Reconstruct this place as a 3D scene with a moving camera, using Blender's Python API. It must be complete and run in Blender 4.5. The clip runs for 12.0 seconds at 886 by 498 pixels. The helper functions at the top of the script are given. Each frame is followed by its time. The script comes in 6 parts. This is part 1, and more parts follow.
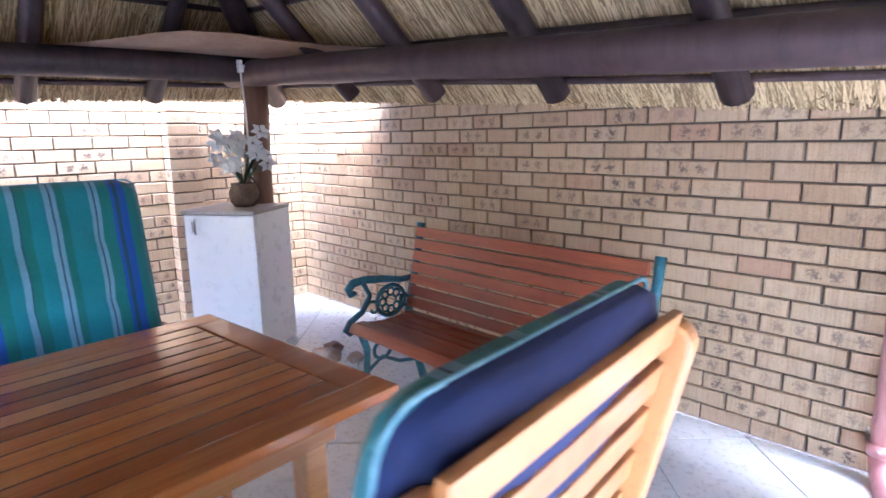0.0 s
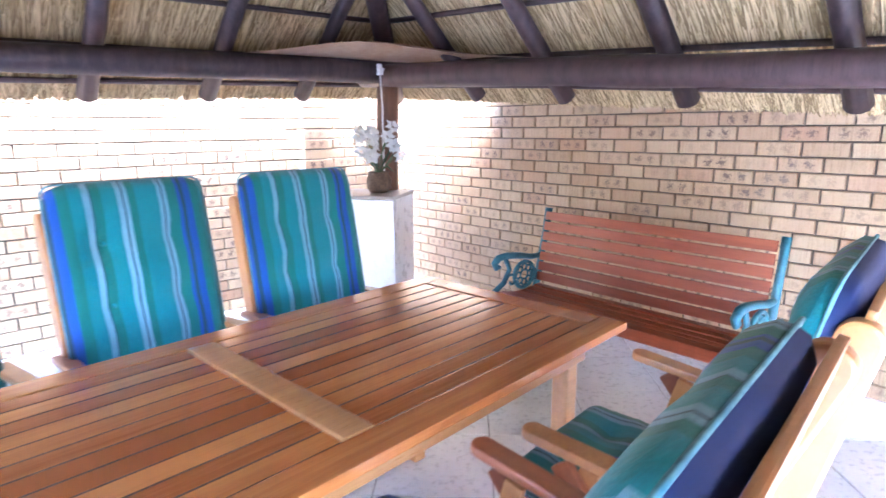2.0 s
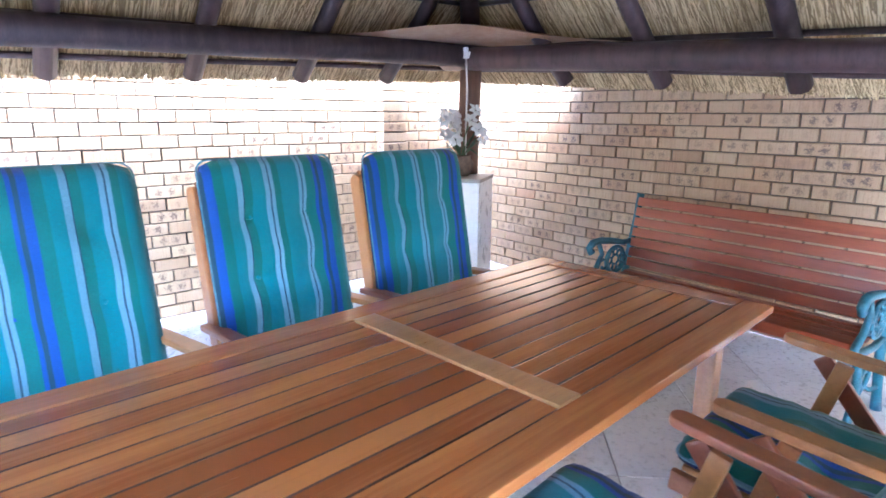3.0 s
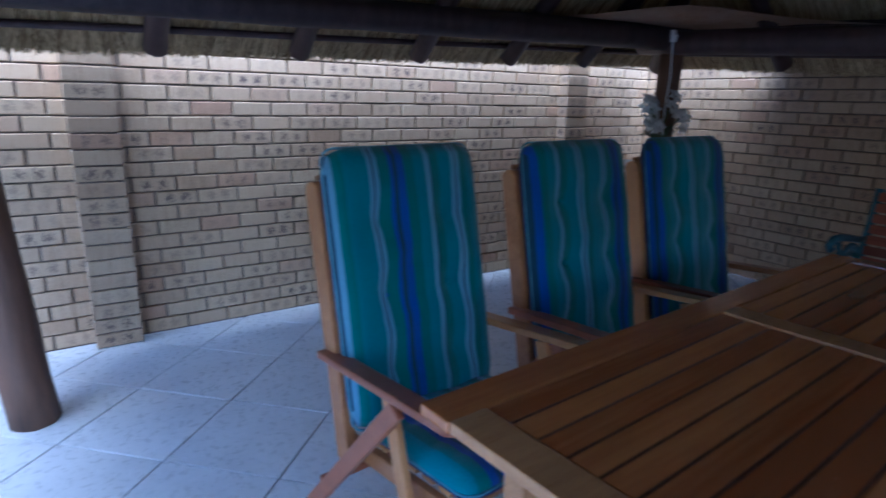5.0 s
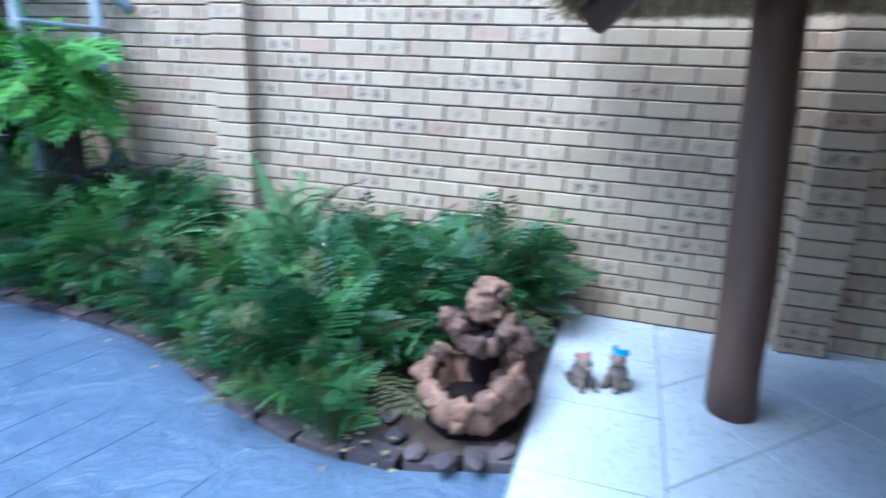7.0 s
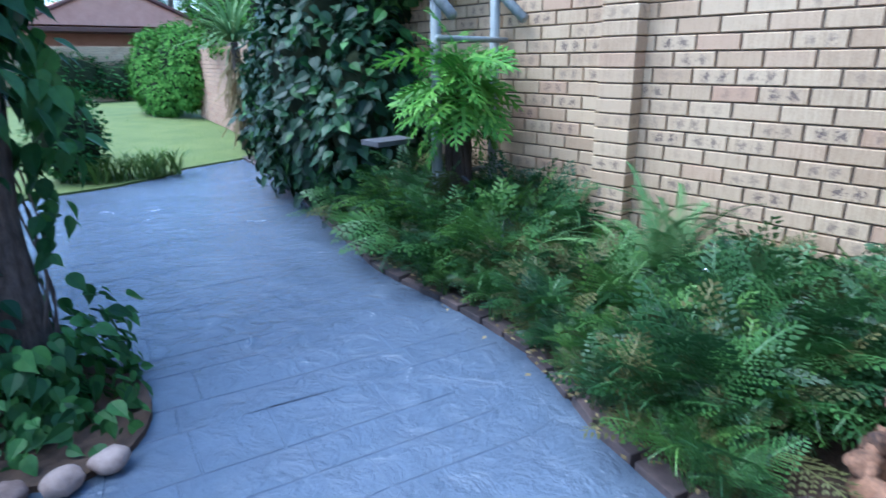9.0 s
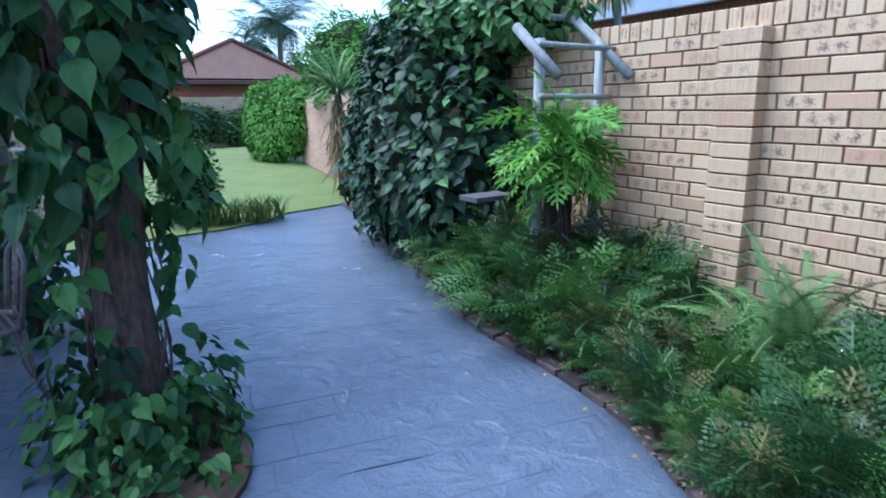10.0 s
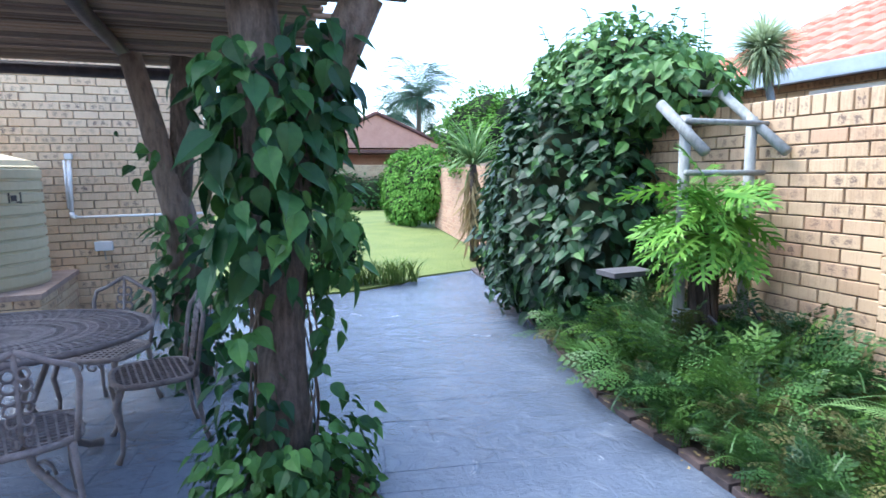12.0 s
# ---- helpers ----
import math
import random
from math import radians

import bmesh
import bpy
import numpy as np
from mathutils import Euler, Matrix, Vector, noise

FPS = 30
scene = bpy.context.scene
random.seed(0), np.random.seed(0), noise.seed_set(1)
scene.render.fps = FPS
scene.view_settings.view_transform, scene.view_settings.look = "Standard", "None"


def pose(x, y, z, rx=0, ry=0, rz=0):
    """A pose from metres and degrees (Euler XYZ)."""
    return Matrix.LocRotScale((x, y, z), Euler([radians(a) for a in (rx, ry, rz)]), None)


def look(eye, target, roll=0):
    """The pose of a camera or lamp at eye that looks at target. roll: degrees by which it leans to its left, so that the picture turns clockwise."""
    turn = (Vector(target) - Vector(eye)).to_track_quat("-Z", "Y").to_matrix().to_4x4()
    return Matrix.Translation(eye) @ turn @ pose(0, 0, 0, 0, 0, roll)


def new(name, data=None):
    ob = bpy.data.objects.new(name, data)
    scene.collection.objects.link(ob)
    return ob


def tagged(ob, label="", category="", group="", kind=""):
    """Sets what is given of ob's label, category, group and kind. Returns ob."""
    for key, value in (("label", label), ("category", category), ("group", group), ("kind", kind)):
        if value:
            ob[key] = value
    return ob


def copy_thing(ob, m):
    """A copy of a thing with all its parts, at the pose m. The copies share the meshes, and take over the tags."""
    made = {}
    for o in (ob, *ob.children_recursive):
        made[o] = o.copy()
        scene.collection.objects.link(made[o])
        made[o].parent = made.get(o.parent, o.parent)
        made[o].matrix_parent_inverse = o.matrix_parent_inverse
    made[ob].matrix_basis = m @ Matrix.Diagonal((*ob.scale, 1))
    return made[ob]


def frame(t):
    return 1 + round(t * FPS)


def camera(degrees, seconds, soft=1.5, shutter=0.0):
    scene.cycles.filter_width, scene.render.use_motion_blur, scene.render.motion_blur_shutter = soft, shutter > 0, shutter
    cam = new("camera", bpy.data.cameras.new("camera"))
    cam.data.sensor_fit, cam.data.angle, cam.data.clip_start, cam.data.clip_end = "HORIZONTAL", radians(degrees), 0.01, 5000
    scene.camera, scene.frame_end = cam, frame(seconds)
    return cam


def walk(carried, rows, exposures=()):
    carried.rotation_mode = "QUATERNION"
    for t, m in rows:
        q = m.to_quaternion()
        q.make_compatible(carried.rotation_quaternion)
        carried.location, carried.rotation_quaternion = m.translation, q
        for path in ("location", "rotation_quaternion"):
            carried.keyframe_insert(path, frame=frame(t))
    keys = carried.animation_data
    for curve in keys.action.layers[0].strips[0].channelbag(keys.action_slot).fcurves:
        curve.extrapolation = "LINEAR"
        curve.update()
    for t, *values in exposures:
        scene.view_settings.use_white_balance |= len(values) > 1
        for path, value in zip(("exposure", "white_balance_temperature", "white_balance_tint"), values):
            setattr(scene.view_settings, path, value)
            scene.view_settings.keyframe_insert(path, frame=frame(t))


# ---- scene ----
cam = camera(74.6, 12.0, shutter=0.5)
PATH = [
    (0, (4.623, -2.779, 1.404), (3.224, -1.402, 1.024), -1.0),
    (0.5, (4.525, -2.942, 1.429), (3.125, -1.57, 1.035), -1.0),
    (1, (4.483, -3.112, 1.435), (3.075, -1.751, 1.029), -0.8),
    (1.5, (4.508, -3.362, 1.437), (3.084, -2.016, 1.034), -0.5),
    (2, (4.527, -3.654, 1.447), (3.087, -2.328, 1.039), -0.4),
    (2.5, (4.43, -3.869, 1.417), (2.935, -2.606, 1.004), 0.2),
    (2.7, (4.355, -3.922, 1.419), (2.861, -2.664, 0.991), 0.3),
    (4.3, (3.956, -4.547, 1.432), (2.484, -3.285, 0.942), 0.7),
    (4.5, (3.843, -4.643, 1.408), (2.359, -3.392, 0.927), 0.8),
    (5, (3.67, -4.754, 1.404), (2.063, -3.673, 0.903), 1.3),
    (5.5, (3.543, -4.928, 1.394), (1.849, -3.999, 0.878), 1.7),
    (6, (3.412, -5.091, 1.357), (1.619, -4.379, 0.83), 2.0),
    (6.5, (3.246, -5.31, 1.265), (1.317, -5.189, 0.752), 1.9),
    (7, (3.175, -5.487, 1.288), (1.348, -6.052, 0.704), 2.4),
    (7.5, (3.198, -5.624, 1.285), (1.526, -6.529, 0.665), 2.4),
    (7.7, (3.22, -5.693, 1.271), (1.588, -6.671, 0.653), 2.5),
    (9.3, (3.149, -5.917, 1.368), (1.967, -7.418, 0.777), -1.1),
    (9.5, (3.162, -5.948, 1.386), (2.02, -7.493, 0.829), -1.1),
    (10, (3.172, -5.986, 1.417), (2.115, -7.615, 0.936), -1.0),
    (10.5, (3.205, -5.995, 1.44), (2.226, -7.693, 1.043), -0.8),
    (11, (3.201, -5.99, 1.436), (2.321, -7.756, 1.109), -0.5),
    (11.5, (3.229, -5.98, 1.458), (2.444, -7.797, 1.171), -0.6),
    (12, (3.259, -5.974, 1.478), (2.558, -7.829, 1.218), -0.8),
]
walk(cam, [(t, look(eye, target, roll)) for t, eye, target, roll in PATH],
     exposures=[(0.0, 4.98, 5200, 18), (0.6, 5.2, 5180, 18), (1.5, 5.85, 5150, 18), (2.5, 5.75, 5050, 15), (4.5, 3.15, 4650, 11), (5.5, 1.75, 4230, 9), (6.3, 1.35, 4200, 7), (7.0, 1.95, 4400, 1), (7.7, 1.9, 4600, -1), (9.3, 1.65, 4900, 7), (10.5, 1.58, 5250, 9), (12.0, 2.25, 5800, 10)])

# ---------------------------------------------------------------- light
world = bpy.data.worlds.new("sky")
scene.world = world
world.use_nodes = True
wn = world.node_tree.nodes
sky = wn.new("ShaderNodeTexSky")
sky.sky_type = 'NISHITA'
sky.sun_disc = False
sky.sun_elevation = radians(60)
sky.sun_rotation = radians(125)
sky.air_density, sky.dust_density, sky.ozone_density = 1.0, 1.5, 1.0
wn["Background"].inputs[1].default_value = 0.15
world.node_tree.links.new(sky.outputs[0], wn["Background"].inputs[0])
sun_data = bpy.data.lights.new("sun", 'SUN')
sun_data.energy, sun_data.angle, sun_data.color = 1.95, radians(50), (1.0, 0.97, 0.92)
sun = new("sun", sun_data)
sun.matrix_world = look((2.7, -1.9, 6.9), (0, 0, 0))


# ---------------------------------------------------------------- materials
def nodes_of(name):
    m = bpy.data.materials.new(name)
    m.use_nodes = True
    t = m.node_tree
    return m, t.nodes, t.links, t.nodes["Principled BSDF"]


def ramp(n, stops):
    r = n.new("ShaderNodeValToRGB")
    e = r.color_ramp.elements
    while len(e) < len(stops):
        e.new(0.5)
    for el, (p, c) in zip(e, stops):
        el.position = p
        el.color = (*c, 1) if len(c) == 3 else c
    return r


def math_node(n, l, op, a, b=None, clamp=False):
    k = n.new("ShaderNodeMath")
    k.operation = op
    k.use_clamp = clamp
    for i, v in enumerate((a, b)):
        if v is None:
            continue
        if isinstance(v, (int, float)):
            k.inputs[i].default_value = v
        else:
            l.new(v, k.inputs[i])
    return k.outputs[0]


def mixc(n, l, fac, a, b, mode='MIX'):
    k = n.new("ShaderNodeMix")
    k.data_type = 'RGBA'
    k.blend_type = mode
    for i, v in ((0, fac), (6, a), (7, b)):
        if isinstance(v, (int, float)):
            k.inputs[i].default_value = v
        elif isinstance(v, tuple):
            k.inputs[i].default_value = (*v, 1)
        else:
            l.new(v, k.inputs[i])
    return k.outputs[2]


def coords(n, l, stretch=(1, 1, 1), space="Object"):
    """Local coordinates, shifted a little from object to object."""
    tc = n.new("ShaderNodeTexCoord")
    oi = n.new("ShaderNodeObjectInfo")
    sh = n.new("ShaderNodeVectorMath")
    sh.operation = 'SCALE'
    sh.inputs[0].default_value = (17.0, 31.0, 11.0)
    l.new(oi.outputs["Random"], sh.inputs["Scale"])
    ad = n.new("ShaderNodeVectorMath")
    l.new(tc.outputs[space], ad.inputs[0])
    l.new(sh.outputs[0], ad.inputs[1])
    mp = n.new("ShaderNodeMapping")
    mp.inputs["Scale"].default_value = stretch
    l.new(ad.outputs[0], mp.inputs[0])
    return mp.outputs[0], oi.outputs["Random"]


def tex(n, l, vec, scale, detail=5, rough=0.6, dist=0.0):
    k = n.new("ShaderNodeTexNoise")
    k.inputs["Scale"].default_value = scale
    k.inputs["Detail"].default_value = detail
    k.inputs["Roughness"].default_value = rough
    k.inputs["Distortion"].default_value = dist
    l.new(vec, k.inputs["Vector"])
    return k.outputs["Fac"]


def bumped(n, l, b, height, strength=0.3, dist=0.01):
    k = n.new("ShaderNodeBump")
    k.inputs["Strength"].default_value = strength
    k.inputs["Distance"].default_value = dist
    l.new(height, k.inputs["Height"])
    l.new(k.outputs[0], b.inputs["Normal"])


def surf(name, dark, light, scale=8.0, rough=0.6, stretch=(1, 1, 1), bump=0.2, metal=0.0, vary=0.25, grain=6.0, rough_var=0.15, coat=0.0, spec=0.5):
    """A surface with large stains, fine grain and a tone that varies from piece to piece."""
    m, n, l, b = nodes_of(name)
    v, rnd = coords(n, l, stretch)
    big = tex(n, l, v, scale)
    fine = tex(n, l, v, scale * grain, 4, 0.7)
    f = math_node(n, l, 'ADD', math_node(n, l, 'MULTIPLY', big, 0.6), math_node(n, l, 'MULTIPLY', fine, 0.4))
    geo = n.new("ShaderNodeNewGeometry")
    r2 = math_node(n, l, 'FRACT', math_node(n, l, 'ADD', rnd, geo.outputs["Random Per Island"]))
    f = math_node(n, l, 'ADD', f, math_node(n, l, 'MULTIPLY', math_node(n, l, 'SUBTRACT', r2, 0.5), vary))
    cr = ramp(n, ((0.32, dark), (0.68, light)))
    l.new(f, cr.inputs[0])
    l.new(cr.outputs[0], b.inputs["Base Color"])
    rr = math_node(n, l, 'ADD', math_node(n, l, 'MULTIPLY', math_node(n, l, 'SUBTRACT', fine, 0.5), rough_var * 2), rough, True)
    l.new(rr, b.inputs["Roughness"])
    b.inputs["Metallic"].default_value = metal
    b.inputs["Specular IOR Level"].default_value = spec
    if coat:
        b.inputs["Coat Weight"].default_value = coat
        b.inputs["Coat Roughness"].default_value = 0.12
    if bump:
        bumped(n, l, b, math_node(n, l, 'ADD', fine, big), bump, 0.004)
    return m


def brick_material(name, pale, mid, red):
    """Buff face brick, combed upright, on some bricks a pair of burnt spots."""
    m, n, l, b = nodes_of(name)
    uv = n.new("ShaderNodeUVMap")
    sep = n.new("ShaderNodeSeparateXYZ")
    l.new(uv.outputs[0], sep.inputs[0])
    oi = n.new("ShaderNodeObjectInfo")
    geo = n.new("ShaderNodeNewGeometry")
    r = math_node(n, l, 'FRACT', math_node(n, l, 'ADD', oi.outputs["Random"], geo.outputs["Random Per Island"]))
    r2 = math_node(n, l, 'FRACT', math_node(n, l, 'MULTIPLY', r, 37.7))
    r3 = math_node(n, l, 'FRACT', math_node(n, l, 'MULTIPLY', r, 91.3))
    pos = geo.outputs["Position"]
    stain = tex(n, l, pos, 1.3, 4)
    speck = tex(n, l, pos, 90, 3, 0.7)
    mp = n.new("ShaderNodeMapping")
    mp.inputs["Scale"].default_value = (1, 1, 0.06)
    l.new(pos, mp.inputs[0])
    comb = tex(n, l, mp.outputs[0], 110, 2, 0.5)
    tone = ramp(n, ((0.0, mid), (0.3, pale), (0.62, tuple(0.5 * (p + q) for p, q in zip(pale, mid))), (0.86, pale), (1.0, red)))
    l.new(r2, tone.inputs[0])
    k = math_node(n, l, 'ADD', math_node(n, l, 'MULTIPLY', comb, 0.45), math_node(n, l, 'MULTIPLY', speck, 0.35))
    k = math_node(n, l, 'ADD', k, math_node(n, l, 'MULTIPLY', stain, 0.4))
    shade = ramp(n, ((0.35, (0.62, 0.56, 0.5)), (0.62, (1, 1, 1))))
    l.new(k, shade.inputs[0])
    col = mixc(n, l, 1.0, tone.outputs[0], shade.outputs[0], 'MULTIPLY')
    # burnt spots
    ragged = tex(n, l, pos, 55, 4, 0.75)
    mask = None
    for cx in (0.3, 0.68):
        dx = math_node(n, l, 'MULTIPLY', math_node(n, l, 'SUBTRACT', sep.outputs[0], cx), 3.0)
        dy = math_node(n, l, 'SUBTRACT', sep.outputs[1], 0.5)
        d = math_node(n, l, 'SQRT', math_node(n, l, 'ADD', math_node(n, l, 'MULTIPLY', dx, dx), math_node(n, l, 'MULTIPLY', dy, dy)))
        d = math_node(n, l, 'ADD', d, math_node(n, l, 'MULTIPLY', math_node(n, l, 'SUBTRACT', ragged, 0.5), 2.2))
        s = math_node(n, l, 'MULTIPLY', math_node(n, l, 'SUBTRACT', 0.36, d), 4.0, True)
        mask = s if mask is None else math_node(n, l, 'MAXIMUM', mask, s)
    on = math_node(n, l, 'MULTIPLY', math_node(n, l, 'SUBTRACT', r3, 0.38), 1.4, True)
    mask = math_node(n, l, 'MULTIPLY', mask, on, True)
    col = mixc(n, l, mask, col, (0.10, 0.072, 0.068))
    l.new(col, b.inputs["Base Color"])
    b.inputs["Roughness"].default_value = 0.85
    b.inputs["Specular IOR Level"].default_value = 0.3
    bumped(n, l, b, math_node(n, l, 'ADD', comb, speck), 0.55, 0.004)
    return m


BRICK = brick_material("buff_face_brick", (0.535, 0.40, 0.258), (0.44, 0.305, 0.19), (0.45, 0.29, 0.185))
CREAM_BRICK = brick_material("cream_house_brick", (0.72, 0.545, 0.36), (0.66, 0.47, 0.30), (0.62, 0.42, 0.26))
MORTAR = surf("mortar", (0.135, 0.108, 0.088), (0.225, 0.185, 0.152), 12, 0.95, bump=0.5)
HOUSE_MORTAR = surf("pale_house_mortar", (0.28, 0.22, 0.165), (0.38, 0.30, 0.235), 12, 0.95, bump=0.5)
PINK_BRICK = brick_material("pinkish_lawn_brick", (0.42, 0.275, 0.185), (0.35, 0.215, 0.145), (0.34, 0.19, 0.13))
POLE = surf("stained_pole", (0.020, 0.012, 0.013), (0.075, 0.045, 0.045), 3, 0.5, (6, 6, 0.6), 0.35, spec=0.45)
POST = surf("creosoted_post", (0.045, 0.022, 0.013), (0.155, 0.08, 0.046), 4, 0.6, (5, 5, 0.5), 0.35)
THATCH = surf("thatch", (0.16, 0.105, 0.045), (0.45, 0.33, 0.16), 5, 0.9, (10, 10, 10), 0.6)
STRAW = surf("straw", (0.22, 0.15, 0.065), (0.60, 0.46, 0.25), 3, 0.75, vary=1.0, bump=0)
TILE = surf("ceramic_floor_tile", (0.50, 0.51, 0.51), (0.64, 0.65, 0.645), 3.5, 0.3, vary=0.12, bump=0.05, grain=9)
GROUT = surf("grout", (0.17, 0.17, 0.17), (0.28, 0.28, 0.275), 20, 0.9)
SOIL = surf("damp_soil", (0.025, 0.016, 0.010), (0.10, 0.062, 0.040), 9, 0.95, bump=0.9)
EDGING = surf("weathered_edging_brick", (0.035, 0.028, 0.03), (0.12, 0.085, 0.08), 9, 0.85, bump=0.6)


def paving_material():
    """Blue-grey sealed stamped concrete, glossy, with slate relief and worn scuffs."""
    m, n, l, b = nodes_of("stamped_concrete")
    geo = n.new("ShaderNodeNewGeometry")
    pos = geo.outputs["Position"]
    big = tex(n, l, pos, 0.9, 4)
    mid = tex(n, l, pos, 6.5, 7, 0.62, 1.1)
    fine = tex(n, l, pos, 45, 4, 0.7)
    f = math_node(n, l, 'ADD', math_node(n, l, 'MULTIPLY', big, 0.6), math_node(n, l, 'MULTIPLY', mid, 0.4))
    cr = ramp(n, ((0.3, (0.083, 0.107, 0.148)), (0.55, (0.11, 0.139, 0.189)), (0.75, (0.165, 0.198, 0.245))))
    l.new(f, cr.inputs[0])
    l.new(cr.outputs[0], b.inputs["Base Color"])
    rg = ramp(n, ((0.35, (0.09,) * 3), (0.7, (0.28,) * 3)))
    l.new(mid, rg.inputs[0])
    l.new(rg.outputs[0], b.inputs["Roughness"])
    h = math_node(n, l, 'ADD', mid, math_node(n, l, 'MULTIPLY', fine, 0.25))
    bumped(n, l, b, h, 0.55, 0.045)
    return m


PAVING = paving_material()


# ---------------------------------------------------------------- mesh helpers
def mesh_of(name, verts, faces, mat, uvs=None, smooth=False):
    me = bpy.data.meshes.new(name)
    me.from_pydata([tuple(v) for v in verts], [], [tuple(f) for f in faces])
    if uvs is not None:
        lay = me.uv_layers.new(name="UVMap")
        lay.data.foreach_set("uv", np.asarray(uvs, dtype=np.float32).ravel())
    if smooth:
        me.polygons.foreach_set("use_smooth", [True] * len(me.polygons))
    me.materials.append(mat)
    me.update()
    return me


def bm_mesh(name, bm, mat, smooth=False):
    me = bpy.data.meshes.new(name)
    bmesh.ops.recalc_face_normals(bm, faces=bm.faces)
    bm.to_mesh(me)
    bm.free()
    if smooth:
        me.polygons.foreach_set("use_smooth", [True] * len(me.polygons))
    me.materials.append(mat)
    return me


def part(name, shape, mat, parent=None, label="", m=None, smooth=False):
    """Links a bmesh, or a mesh, as one object under a thing or a part."""
    me = shape if isinstance(shape, bpy.types.Mesh) else bm_mesh(name, shape, mat, smooth)
    ob = new(name, me)
    if parent is not None:
        ob.parent = parent
    if m is not None:
        ob.matrix_basis = m
    if label:
        tagged(ob, label)
    return ob


def thing(name, label, category, m=None, group="", kind=""):
    ob = new(name)
    ob.empty_display_size = 0.1
    if m is not None:
        ob.matrix_basis = m
    return tagged(ob, label, category, group, kind)


def box(bm, c, s, m=None, bev=0.0):
    """A box with centre c and size s, its edges bevelled, turned by m."""
    t = bmesh.new()
    bmesh.ops.create_cube(t, size=1.0, matrix=Matrix.LocRotScale(c, None, s))
    if bev:
        bmesh.ops.bevel(t, geom=list(t.edges), offset=bev, segments=2, profile=0.7, affect='EDGES')
    return join(bm, t, m)


def join(bm, t, m=None):
    if m is not None:
        t.transform(m)
    vs = [bm.verts.new(v.co) for v in t.verts]
    t.verts.index_update()
    for f in t.faces:
        bm.faces.new([vs[v.index] for v in f.verts])
    t.free()
    return bm


def one_box(c, s, bev=0.004, m=None):
    return box(bmesh.new(), c, s, m, bev)


def tube(pts, radii, n=8, bm=None, wobble=0.0, cap=True):
    """A round bar through the points with a radius at each of them."""
    bm = bm or bmesh.new()
    pts = [Vector(p) for p in pts]
    if isinstance(radii, (int, float)):
        radii = [radii] * len(pts)
    rings = []
    side = None
    for i, p in enumerate(pts):
        d = (pts[min(i + 1, len(pts) - 1)] - pts[max(i - 1, 0)]).normalized()
        if side is None:
            side = d.orthogonal().normalized()
        side = (side - d * side.dot(d)).normalized()
        up = d.cross(side)
        ring = []
        for k in range(n):
            a = 2 * math.pi * k / n
            r = radii[i] * (1 + wobble * noise.noise((p.x * 3 + k, p.y * 3, p.z * 3 + 5)))
            ring.append(bm.verts.new(p + r * (math.cos(a) * side + math.sin(a) * up)))
        rings.append(ring)
    for a, b in zip(rings, rings[1:]):
        for k in range(n):
            bm.faces.new((a[k], a[(k + 1) % n], b[(k + 1) % n], b[k]))
    if cap:
        bm.faces.new(rings[0][::-1])
        bm.faces.new(rings[-1])
    return bm


def pole(name, a, b, r0, r1, mat, parent=None, seg=8, n=12):
    """A peeled log from a to b, slightly crooked."""
    a, b = Vector(a), Vector(b)
    sd = (a.x * 7 + a.y * 3 + b.z) * 2
    pts = []
    for i in range(seg + 1):
        k = i / seg
        w = Vector((noise.noise((sd, k * 2, 0)), noise.noise((sd, k * 2, 9)), noise.noise((sd, k * 2, 17)))) * 0.02 * math.sin(math.pi * k)
        pts.append(a.lerp(b, k) + w)
    return part(name, tube(pts, [r0 + (r1 - r0) * i / seg for i in range(seg + 1)], n, wobble=0.12), mat, parent, smooth=True)


# ---------------------------------------------------------------- brick walls
COURSE, PITCH, BL, BH = 0.085, 0.232, 0.224, 0.0765


def brick_shape(length, height, depth, ch=0.004):
    """Vertices, faces and face UVs of one brick front: x along, y out, z up; the back is left open."""
    x, z = length / 2, height / 2
    v = [(-x, -depth, -z), (x, -depth, -z), (x, -depth, z), (-x, -depth, z),
         (-x, -ch, -z), (x, -ch, -z), (x, -ch, z), (-x, -ch, z),
         (-x + ch, 0, -z + ch), (x - ch, 0, -z + ch), (x - ch, 0, z - ch), (-x + ch, 0, z - ch)]
    f = [(9, 8, 11, 10)]
    for i in range(4):
        j = (i + 1) % 4
        f += [(4 + i, 4 + j, 8 + j, 8 + i)[::-1], (i, j, 4 + j, 4 + i)[::-1]]
    uv = []
    for face in f:
        for k in face:
            uv.append((v[k][0] / length + 0.5, v[k][2] / height + 0.5))
    return v, f, uv


